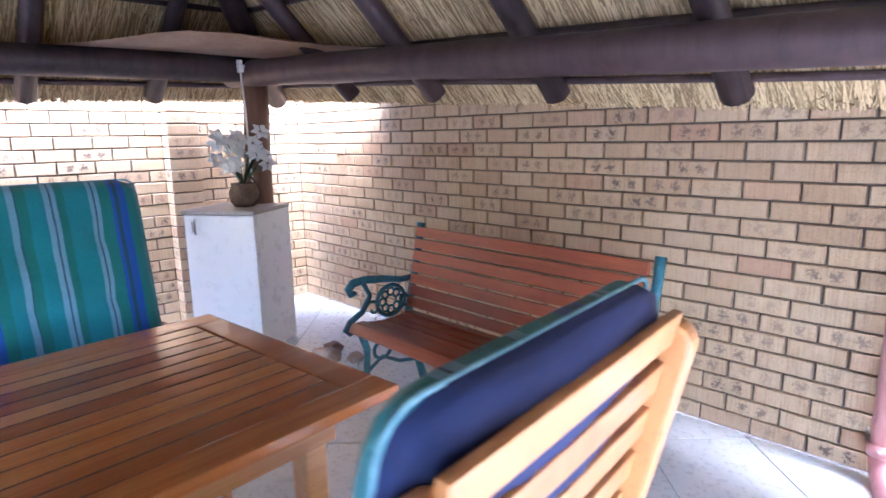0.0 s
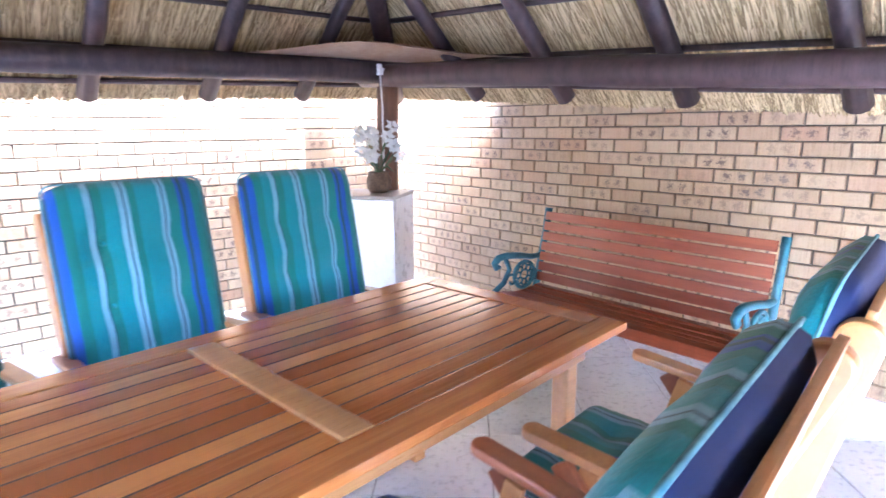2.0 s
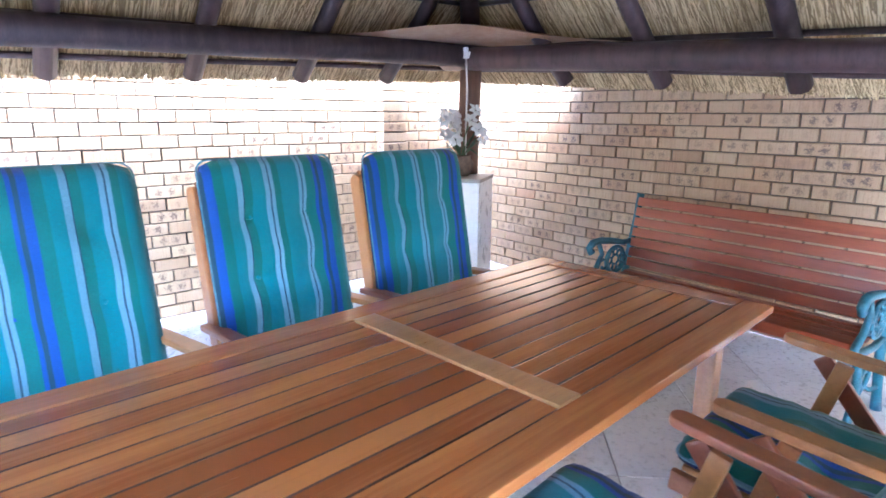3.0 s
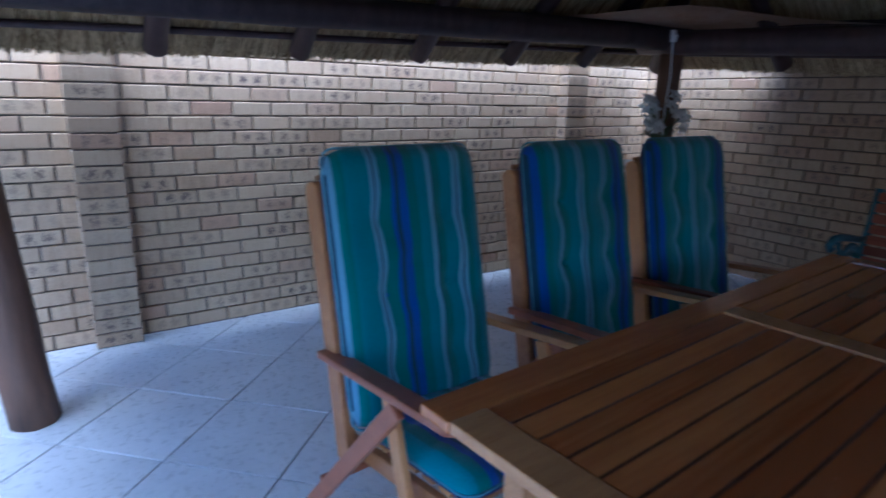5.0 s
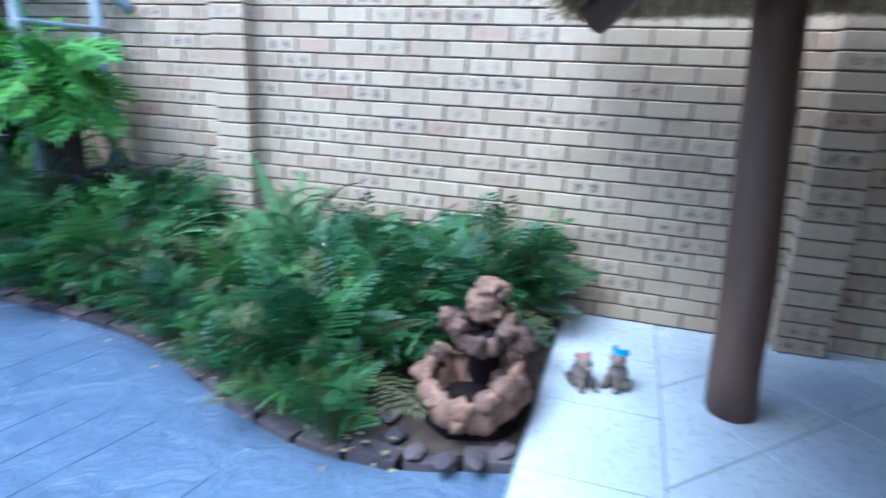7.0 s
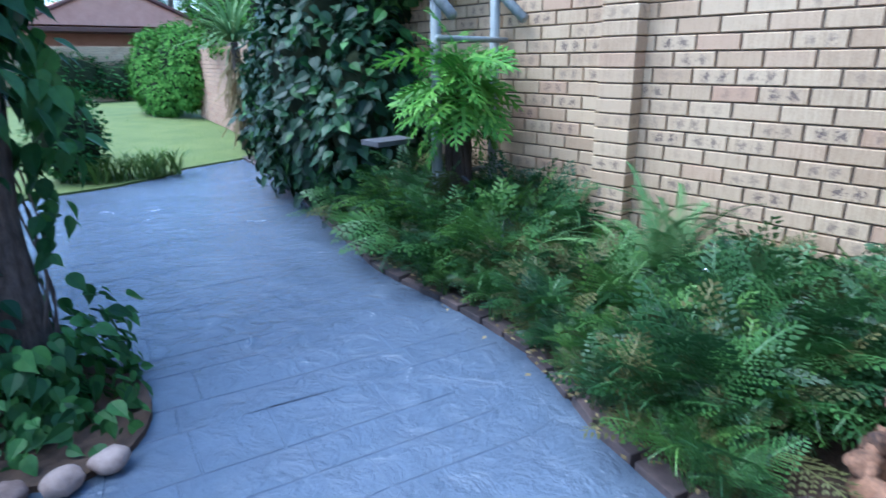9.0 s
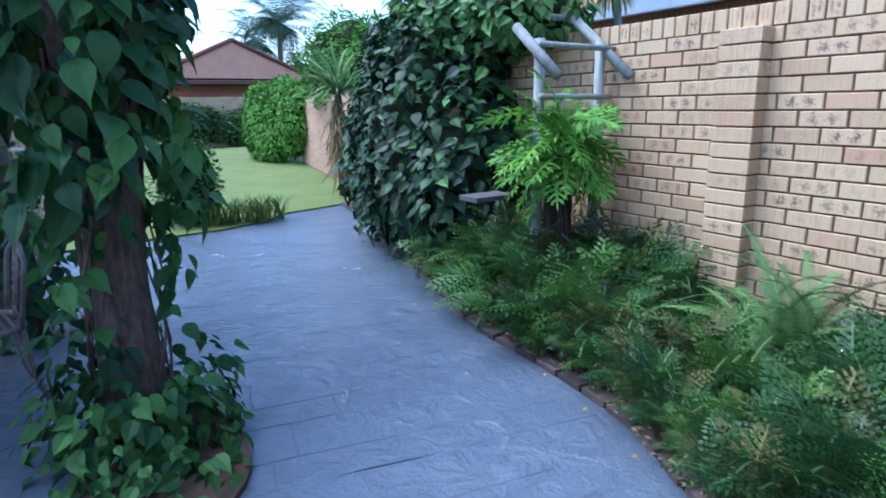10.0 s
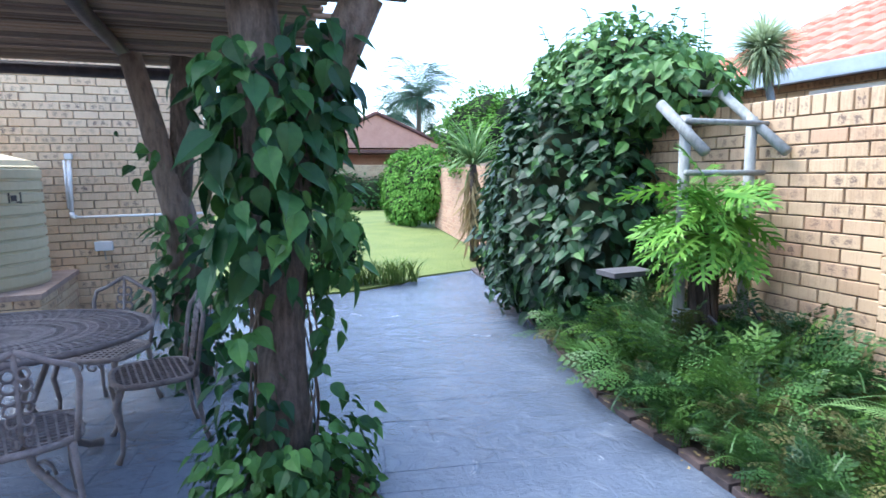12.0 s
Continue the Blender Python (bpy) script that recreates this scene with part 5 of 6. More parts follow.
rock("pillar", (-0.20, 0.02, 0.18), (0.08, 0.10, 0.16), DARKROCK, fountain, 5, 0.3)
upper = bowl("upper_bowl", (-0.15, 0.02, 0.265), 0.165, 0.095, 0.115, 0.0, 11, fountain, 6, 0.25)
part("water", lathe_disc((-0.15, 0.02, 0.295), 0.10), DARKROCK, upper, "near-black disc of water, coloured as the hollow's shade")
for a, w, hh in ((35, 0.075, 0.2), (58, 0.085, 0.235), (92, 0.07, 0.2), (-30, 0.06, 0.165), (-75, 0.075, 0.21), (-110, 0.07, 0.22), (5, 0.055, 0.15)):
    q = radians(a)
    rock("rim_stone", (0.235 * math.cos(q), 0.235 * math.sin(q), hh - 0.01), (w * 0.85, w * 0.8, w * 0.6), ROCK, lower, a, 0.4)
for a, w in ((70, 0.06), (-60, 0.055), (130, 0.055)):
    q = radians(a)
    rock("rim_stone", (-0.135 + 0.135 * math.cos(q), 0.02 + 0.135 * math.sin(q), 0.365), (w * 0.9, w * 0.85, w * 0.6), ROCK, upper, a, 0.4)
rock("spout_rock", (-0.25, 0.0, 0.41), (0.085, 0.115, 0.085), ROCK, fountain, 7, 0.5)
rock("cap_stone", (-0.25, 0.015, 0.48), (0.07, 0.09, 0.05), ROCK, fountain, 12, 0.5)
rock("side_rock", (-0.14, 0.20, 0.30), (0.075, 0.075, 0.06), ROCK, fountain, 9, 0.6)
rock("side_rock", (-0.2, -0.19, 0.34), (0.07, 0.06, 0.055), ROCK, fountain, 10, 0.6)
for i in range(6):
    a = radians(-66 + 24 * i)
    tagged(rock("pebble", (1.2 + 0.33 * math.cos(a) + 0.02 * noise.noise((i, 0, 0)), -5.99 + 0.27 * math.sin(a), 0.0), (0.05, 0.034, 0.012), EDGING, seed=20 + i), "dark weathered pebble at the foot of the fountain", "pebble", "pebbles round the fountain")


# --- two small animal figurines
def figurine(m, body, hat, label):
    bm = bmesh.new()

    def ball(c, s):
        t = bmesh.new()
        bmesh.ops.create_uvsphere(t, u_segments=12, v_segments=8, radius=1.0)
        t.transform(Matrix.LocRotScale(c, None, s))
        join(bm, t)
    ball((0, 0, 0.062), (0.042, 0.045, 0.06))
    ball((0.012, 0, 0.135), (0.036, 0.036, 0.034))
    ball((0.046, 0, 0.127), (0.016, 0.015, 0.013))
    for s in (-1, 1):
        ball((0.045, s * 0.026, 0.03), (0.017, 0.015, 0.034))
        ball((0.05, s * 0.03, 0.010), (0.026, 0.016, 0.012))
        ball((-0.005, s * 0.04, 0.025), (0.04, 0.02, 0.026))
        ball((0.0, s * 0.027, 0.172), (0.011, 0.013, 0.018))
    ball((0.004, 0, 0.158), (0.033, 0.035, 0.016))
    ob = part("animal_figurine", bm, body, smooth=True)
    ob.matrix_basis = m
    ob.data.materials.append(hat)
    for p in ob.data.polygons:
        if p.center.z > 0.162:
            p.material_index = 1
    return tagged(ob, label, "figurine", "animal figurines")


FUR = surf("painted_plaster_fur", (0.05, 0.038, 0.03), (0.30, 0.215, 0.155), 26, 0.6, bump=0.3)
HATB = surf("blue_painted_cap", (0.02, 0.16, 0.30), (0.05, 0.28, 0.45), 20, 0.5)
HATR = surf("brown_painted_ears", (0.20, 0.10, 0.07), (0.36, 0.18, 0.12), 20, 0.5)
figurine(pose(0.80, -5.565, 0, 0, 0, 30) @ Matrix.Diagonal((1.35, 1.0, 0.78, 1)), FUR, HATR, "small brown painted animal figurine crouching on the tiles")
figurine(pose(0.775, -5.41, 0, 0, 0, -30), FUR, HATB, "small painted animal figurine with a blue cap on the tiles")

# --- wooden arch with crossbars beside the wall
arch = thing("garden_arch", "weathered grey timber arch half covered by creeper", "garden arch")
for x in (0.63, 0.10):
    part("upright", tube([(x, -8.78, -0.02), (x + 0.004, -8.78, 0.9), (x, -8.78, 1.80)], [0.036, 0.034, 0.033], 8), GREYWOOD, arch, smooth=True)
for z, x0, x1 in ((1.755, 0.02, 0.68), (1.45, 0.03, 0.66), (0.60, 0.05, 0.68)):
    part("crossbar", tube([(x0, -8.735, z), (x1, -8.735, z + 0.008)], 0.018, 8), GREYWOOD, arch, smooth=True)
part("rail", tube([(0.674, -8.95, 1.88), (0.70, -8.55, 1.573)], 0.032, 10), GREYWOOD, arch, smooth=True)
part("rail", tube([(0.09, -9.12, 2.04), (0.065, -8.55, 1.573)], 0.032, 10), GREYWOOD, arch, smooth=True)
part("crossbar", tube([(-0.03, -9.1, 1.985), (0.3, -9.1, 1.985)], 0.022, 8), GREYWOOD, arch, smooth=True)
part("shelf", one_box((0.76, -9.14, 0.80), (0.32, 0.2, 0.035), 0.005), SHELFWOOD, arch)

# --- philodendron
phil = thing("tree_philodendron", "tree philodendron with deeply cut bright leaves on a fibrous trunk", "plant", pose(0.50, -8.72, -0.02))
trunk_pts = [(0.02, 0.0, 0), (0.0, -0.02, 0.3), (-0.03, -0.01, 0.6), (0.0, 0.0, 0.95), (0.02, 0.02, 1.22)]
part("trunk", tube(trunk_pts, [0.085, 0.075, 0.08, 0.075, 0.05], 12, wobble=0.5), PHIL_BARK, phil, smooth=True)
rng = random.Random(8)
for i in range(30):
    a = rng.uniform(0, 6.28)
    pts = [(0.075 * math.cos(a + 0.3 * j) * (1 + 0.15 * rng.random()), 0.075 * math.sin(a + 0.3 * j) * (1 + 0.15 * rng.random()), 0.95 - 0.95 * j / 5) for j in range(6)]
    part("aerial_root", tube(pts, 0.009, 5), PHIL_BARK, phil)


def cut_leaf(length, seed):
    """A deeply cut leaf: narrow wavy lobes with side teeth along a midrib, drooping to their tips."""
    v, f = [], []
    r = random.Random(seed)
    n = 6

    def lobe(base, d, ln, wide):
        c = Vector((-d.y, d.x, 0)).normalized() * wide
        o = len(v)
        dn = Vector((0, 0, -1))
        q1, q2, tip = base + d * ln * 0.4 + dn * ln * 0.03, base + d * ln * 0.75 + dn * ln * 0.14, base + d * ln + dn * ln * 0.3
        v.extend([base - c * 0.5, base + c * 0.5, q1 + c, q2 + c * 0.75, tip, q2 - c * 0.75, q1 - c])
        f.extend([(o, o + 6, o + 2, o + 1), (o + 6, o + 5, o + 3, o + 2), (o + 5, o + 4, o + 3)])
    for i in range(n):
        k = (i + 0.4) / n
        mid = Vector((length * k, 0, -0.16 * length * k * k))
        ln = length * (0.54 * math.sin(math.pi * (0.26 + 0.62 * k))) * r.uniform(0.85, 1.1)
        for s in (-1, 1):
            ang = radians(88 - 58 * k + (35 if i == 0 else 0) + r.uniform(-7, 7))
            d = Vector((math.cos(ang), s * math.sin(ang), 0.06))
            lobe(mid, d, ln, length * 0.044)
            for w, turn in ((0.5, 36), (0.6, -34)):
                b2 = mid + d * ln * w - Vector((0, 0, 0.07 * ln * w))
                a2 = ang + radians(turn)
                lobe(b2, Vector((math.cos(a2), s * math.sin(a2), 0)), ln * 0.34, length * 0.022)
    lobe(Vector((length * 0.95, 0, -0.15 * length)), Vector((1, 0, -0.1)), length * 0.3, length * 0.03)
    o = len(v)
    for i in range(5):
        k = i / 4
        for s in (-1, 1):
            v.append(Vector((length * k, s * 0.085 * length * (1.1 - 0.75 * k), -0.16 * length * k * k + 0.002)))
    for i in range(4):
        q = o + 2 * i
        f.append((q, q + 1, q + 3, q + 2))
    return mesh_of("leaf", v, f, PHILO)


cut_leaves = [cut_leaf(s, i) for i, s in enumerate((0.23, 0.27, 0.31, 0.25))]
for i in range(76):
    a = i * 137.5 + rng.uniform(-15, 15)
    el = rng.uniform(-38, 85)
    ln = rng.uniform(0.06, 0.22) * (0.8 if el < 0 else 1.0)
    d = pose(0, 0, 0, 0, 0, a) @ pose(0, 0, 0, 0, -el, 0)
    base = Vector((0.02, 0.01, rng.uniform(1.04, 1.26)))
    tip = base + (d.to_3x3() @ Vector((ln, 0, 0)))
    part("leaf_stalk", tube([base, base.lerp(tip, 0.5) + Vector((0, 0, 0.04)), tip], 0.005, 5), PHILO, phil)
    part("leaf", cut_leaves[i % 4], PHILO, phil, m=Matrix.Translation(tip) @ pose(0, 0, 0, 0, 0, a + rng.uniform(-30, 30)) @ pose(0, 0, 0, 0, 30 - el * 0.7 + rng.uniform(-20, 20), 0) @ pose(0, 0, 0, rng.uniform(-50, 50), 0, 0))
hose = part("garden_hose", tube([(0.62, -8.55, 0.62), (0.50, -8.50, 0.50), (0.36, -8.50, 0.46), (0.2, -8.55, 0.47), (0.1, -8.62, 0.50), (0.08, -8.72, 0.58), (0.2, -8.76, 0.62)], 0.011, 8), BLACK, smooth=True)
tagged(hose, "black irrigation hose looped round the philodendron trunk", "hose")

# --- creeper over its support
creeper = thing("creeper", "dense dark green creeper mounded over a garden support", "creeper")
cblobs = [((0.15, -10.75, 1.15), (0.72, 1.15, 1.25)), ((-0.15, -10.35, 2.15), (0.72, 0.78, 0.62)), ((0.1, -11.6, 0.9), (0.6, 0.7, 0.95)), ((0.35, -9.9, 0.9), (0.48, 0.45, 0.85))]
spill = [((0.12, -9.45, 2.08), (0.52, 0.42, 0.26)), ((-0.1, -10.9, 2.35), (0.6, 0.5, 0.36))]
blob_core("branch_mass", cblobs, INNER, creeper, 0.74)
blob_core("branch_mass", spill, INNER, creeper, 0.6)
rng = random.Random(15)
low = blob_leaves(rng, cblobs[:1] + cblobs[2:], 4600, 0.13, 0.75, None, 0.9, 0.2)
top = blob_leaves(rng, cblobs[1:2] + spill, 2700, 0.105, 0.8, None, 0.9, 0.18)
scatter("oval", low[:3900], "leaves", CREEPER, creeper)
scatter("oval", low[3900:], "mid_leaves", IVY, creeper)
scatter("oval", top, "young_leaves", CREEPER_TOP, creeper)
sprigs = []
for i in range(46):
    p = Vector((-0.15 + rng.uniform(-0.5, 0.5), -10.35 + rng.uniform(-0.5, 0.5), 2.45 + rng.uniform(-0.25, 0.12)))
    d = Vector((rng.uniform(-0.5, 0.5), rng.uniform(-0.4, 0.4), 1))
    part('shoot_stem', tube([p - d * 0.2, p + d * 0.25], 0.004, 4), CREEPER_TOP, creeper)
    for j in range(5):
        sprigs.append((p + d * 0.06 * j, (rng.gauss(0, 1), rng.gauss(0, 1), 0.2), (0, 0, 1), 0.09 * (1 - 0.1 * j)))
scatter("heart", sprigs, "shoot_foliage", CREEPER_TOP, creeper)


# --- trees with climbing leaves at the shade roof
def vine_tree(m, label, limbs, clusters, stems, seed):
    """A rough trunk with limbs; clusters are (count, z0, z1, centre offset x, y, inner and outer radius, leaf size, droop)."""
    t = thing("vine_clad_tree", label, "tree", m, "vine-clad trees")
    r = random.Random(seed)
    for k, (pts, rad) in enumerate(limbs):
        part("trunk" if k == 0 else "limb", tube(pts, rad, 16, wobble=0.4), BARK, t, smooth=True)
    pts = limbs[0][0]

    def axis(z):
        for a, b in zip(pts, pts[1:]):
            if a[2] <= z <= b[2]:
                return Vector(a).lerp(Vector(b), (z - a[2]) / (b[2] - a[2]))
        return Vector(pts[-1])
    for n, (count, z0, z1, ox, oy, r0, r1, size, droop) in enumerate(clusters):
        fr = []
        for i in range(count):
            z = r.uniform(z0, z1)
            a = r.uniform(0, 6.28)
            out = Vector((math.cos(a), math.sin(a), 0))
            p = axis(z) + out * (r0 + (r1 - r0) * r.random() ** 0.7) + Vector((ox, oy, 0))
            p.z = max(z, 0.01)
            d = out * 0.6 + Vector((r.gauss(0, 0.5), r.gauss(0, 0.5), -droop * r.uniform(0.3, 1.3)))
            fr.append((p, d, out + Vector((r.gauss(0, 0.2), r.gauss(0, 0.2), 0.45)), size * r.uniform(0.4, 1.25)))
        scatter("oval", fr, "vine_foliage", IVY if n % 3 else IVY_DARK, t)
    for i in range(stems):
        a = r.uniform(0, 6.28)
        top = r.uniform(0.9, 1.9)
        sp = [axis(top * q / 7) + Vector((math.cos(a + q * 0.35), math.sin(a + q * 0.35), 0)) * (0.125 + 0.05 * r.random()) + Vector((0, 0, 0)) for q in range(8)]
        part("vine_stem", tube(sp, 0.005, 5), BARK, t)
    return t


vine_tree(pose(3.02, -8.78, -0.04), "rough-barked tree wrapped in large climbing leaves at the shade roof",
          [([(0.05, 0.02, 0), (0.02, 0, 0.35), (0.0, -0.03, 0.8), (-0.02, -0.04, 1.25), (0.02, -0.05, 1.7), (0.06, -0.06, 2.33)], [0.17, 0.13, 0.115, 0.12, 0.12, 0.11]),
           ([(-0.02, -0.04, 1.3), (-0.12, -0.06, 1.65), (-0.26, -0.08, 1.95), (-0.42, 0.1, 2.33)], [0.10, 0.10, 0.095, 0.085])],
          [(120, 1.05, 2.0, 0.12, 0.10, 0.06, 0.25, 0.185, 1.0), (150, 1.2, 2.1, 0.04, 0.10, 0.08, 0.28, 0.155, 1.1), (110, 1.0, 2.0, -0.27, 0.03, 0.0, 0.13, 0.14, 1.5),
           (90, 1.55, 2.12, -0.12, 0.08, 0.05, 0.2, 0.13, 1.2), (34, 0.6, 1.05, 0.15, 0.05, 0.05, 0.2, 0.115, 0.9), (420, 0.0, 0.36, -0.02, 0.05, 0.10, 0.44, 0.10, 0.7),
           (70, 0.3, 0.7, 0.15, 0.03, 0.06, 0.2, 0.105, 0.9), (32, 0.5, 1.0, -0.2, 0.05, 0.0, 0.09, 0.09, 1.2), (260, 0.0, 0.2, -0.06, 0.36, 0.0, 0.36, 0.09, 0.5), (80, 1.75, 2.25, -0.28, 0.10, 0.03, 0.16, 0.13, 1.3)], 16, 3)
vine_tree(pose(3.53, -10.65, -0.04), "forked tree with climbing leaves round its foot under the shade roof",
          [([(0, 0, 0), (0.0, 0, 0.6), (0.03, 0, 1.25), (0.12, 0.0, 1.7), (0.27, 0, 2.36)], [0.13, 0.11, 0.105, 0.09, 0.075]),
           ([(0.03, 0, 1.3), (-0.03, 0.0, 1.75), (-0.06, 0, 2.36)], [0.085, 0.08, 0.075])],
          [(260, 0.0, 0.8, -0.05, 0.0, 0.1, 0.42, 0.12, 0.8), (260, 0.5, 1.25, -0.12, 0.0, 0.1, 0.34, 0.12, 0.8), (14, 1.5, 1.9, 0.1, 0.1, 0.0, 0.2, 0.11, 0.8)], 4, 4)
for i, (x, y_, s) in enumerate(((2.90, -7.96, 0.065), (3.05, -7.95, 0.07), (3.2, -8.0, 0.06))):
    tagged(rock("edge_stone", (x, y_, 0.0), (s, s * 0.8, s * 0.7), STONE, seed=40 + i, rough=0.2), "pale rounded stone edging the soil round the tree", "stone", "stones round the tree")
tree_bed = sheet("tree_bed", [(2.98 + 0.33 * math.cos(a), -8.45 + 0.48 * math.sin(a)) for a in np.linspace(0, 2 * math.pi, 25)[:-1]], -0.022, SOIL, 0.03)
tagged(tree_bed, "ring of dark soil round the vine-clad tree", "garden bed", kind="structure")

# --- fallen dry leaves on the soil and along the bed's edge
rng = random.Random(91)
fr = []
for i in range(150):
    py = rng.uniform(-9.6, -6.1)
    fr.append(((blend_edge(py) + rng.gauss(-0.03, 0.06), py, 0.012), (rng.gauss(0, 1), rng.gauss(0, 1), 0.05), (rng.gauss(0, 0.25), rng.gauss(0, 0.25), 1), rng.uniform(0.02, 0.045)))
litter = scatter("small", fr, "leaf_litter", DRY)
tagged(litter, "small dry leaves fallen along the edge of the fern bed", "leaf litter", kind="stuff")

# --- shade roof of split poles
shade = thing("pergola", "rustic shade roof of dark split poles on logs", "pergola")
for y_, x0, x1 in ((-8.62, 2.42, 6.4), (-11.35, 2.9, 6.4)):
    part("bearer", tube([(x0, y_, 2.30), ((x0 + x1) / 2, y_ + 0.02, 2.31), (x1, y_, 2.30)], [0.05, 0.048, 0.05], 12, wobble=0.1), POLE, shade, smooth=True)
for x in (2.95, 3.9, 4.9, 5.9):
    part("joist", tube([(x, -8.4, 2.39), (x + 0.02, -10, 2.40), (x - 0.05, -11.6, 2.39)], 0.045, 10, wobble=0.1), POLE, shade, smooth=True)
rng = random.Random(12)
y_ = -8.42
while y_ > -11.75:
    w = rng.uniform(0.05, 0.085)
    part("split_pole", one_box((0, 0, 0), (3.9, w, 0.03), 0.009), REED, shade, m=pose(4.55 + rng.uniform(-0.1, 0.1), y_, 2.455 + rng.uniform(-0.004, 0.006), rng.uniform(-5, 5), 0, rng.uniform(-0.5, 0.5)))
    y_ -= w + (0.02 if rng.random() < 0.4 else 0.002)
for x, y2 in ((6.2, -8.62), (6.2, -11.35)):
    part("pergola_post", tube([(x, y2, -0.04), (x, y2, 2.27)], 0.07, 12, wobble=0.1), POLE, shade, smooth=True)


# --- cast-iron set
def pierced(bm, quads, inset, thick):
    t = bmesh.new()
    for q in quads:
        t.faces.new([t.verts.new(p) for p in q])
    bmesh.ops.remove_doubles(t, verts=t.verts, dist=0.0005)
    bmesh.ops.inset_individual(t, faces=t.faces[:], thickness=inset)
    inner = sorted(t.faces, key=lambda f: f.index)
    hole = [f for f in t.faces if all(len(e.link_faces) == 2 for e in f.edges) and f.calc_area() < 0.0022 and all(len(v.link_faces) <= 3 for v in f.verts)]
    bmesh.ops.delete(t, geom=hole, context='FACES')
    bmesh.ops.solidify(t, geom=t.faces[:], thickness=thick)
    return join(bm, t)


def iron_table(m):
    t = thing("cast_iron_table", "oval grey-brown cast-iron table with a pierced top", "table", m)
    quads = []
    rx, ry, z = 0.78, 0.58, 0.755
    nr, na = 15, 76
    for i in range(1, nr):
        r0, r1 = 0.12 + 0.85 * (i - 1) / (nr - 1), 0.12 + 0.85 * i / (nr - 1)
        n = na
        for k in range(n):
            a0, a1 = 2 * math.pi * (k + 0.5 * (i % 2)) / n, 2 * math.pi * (k + 1 + 0.5 * (i % 2)) / n
            quads.append([(rx * r * math.cos(a), ry * r * math.sin(a), z) for r, a in ((r0, a0), (r1, a0), (r1, a1), (r0, a1))])
    tagged(part("top", pierced(bmesh.new(), quads, 0.0075, 0.012), CAST, t), kind="stuff")
    rim = [(rx * 0.985 * math.cos(a), ry * 0.985 * math.sin(a), z - 0.006) for a in np.linspace(0, 2 * math.pi, 49)]
    part("rim", tube(rim, 0.015, 8, cap=False), CAST, t, smooth=True)
    part("centre_boss", lathe(((0.10, z - 0.01), (0.10, z + 0.002), (0.03, z + 0.006)), 20), CAST, t)
    for sx in (-1, 1):
        for sy in (-1, 1):
            leg = part("leg", tube([(sx * 0.12, sy * 0.09, 0.735), (sx * 0.24, sy * 0.17, 0.55), (sx * 0.16, sy * 0.12, 0.34), (sx * 0.24, sy * 0.18, 0.14), (sx * 0.38, sy * 0.28, 0.03), (sx * 0.43, sy * 0.32, 0.02)], [0.02, 0.018, 0.018, 0.02, 0.02, 0.024], 8), CAST, t, smooth=True)
            part("leg_scroll", tube([(sx * (0.28 + 0.06 * math.cos(a) * (1 - a / 9)), sy * (0.20 + 0.045 * math.cos(a) * (1 - a / 9)), 0.12 + 0.07 * math.sin(a) * (1 - a / 9)) for a in np.linspace(0, 7, 18)], 0.009, 6), CAST, leg, smooth=True)
    return t


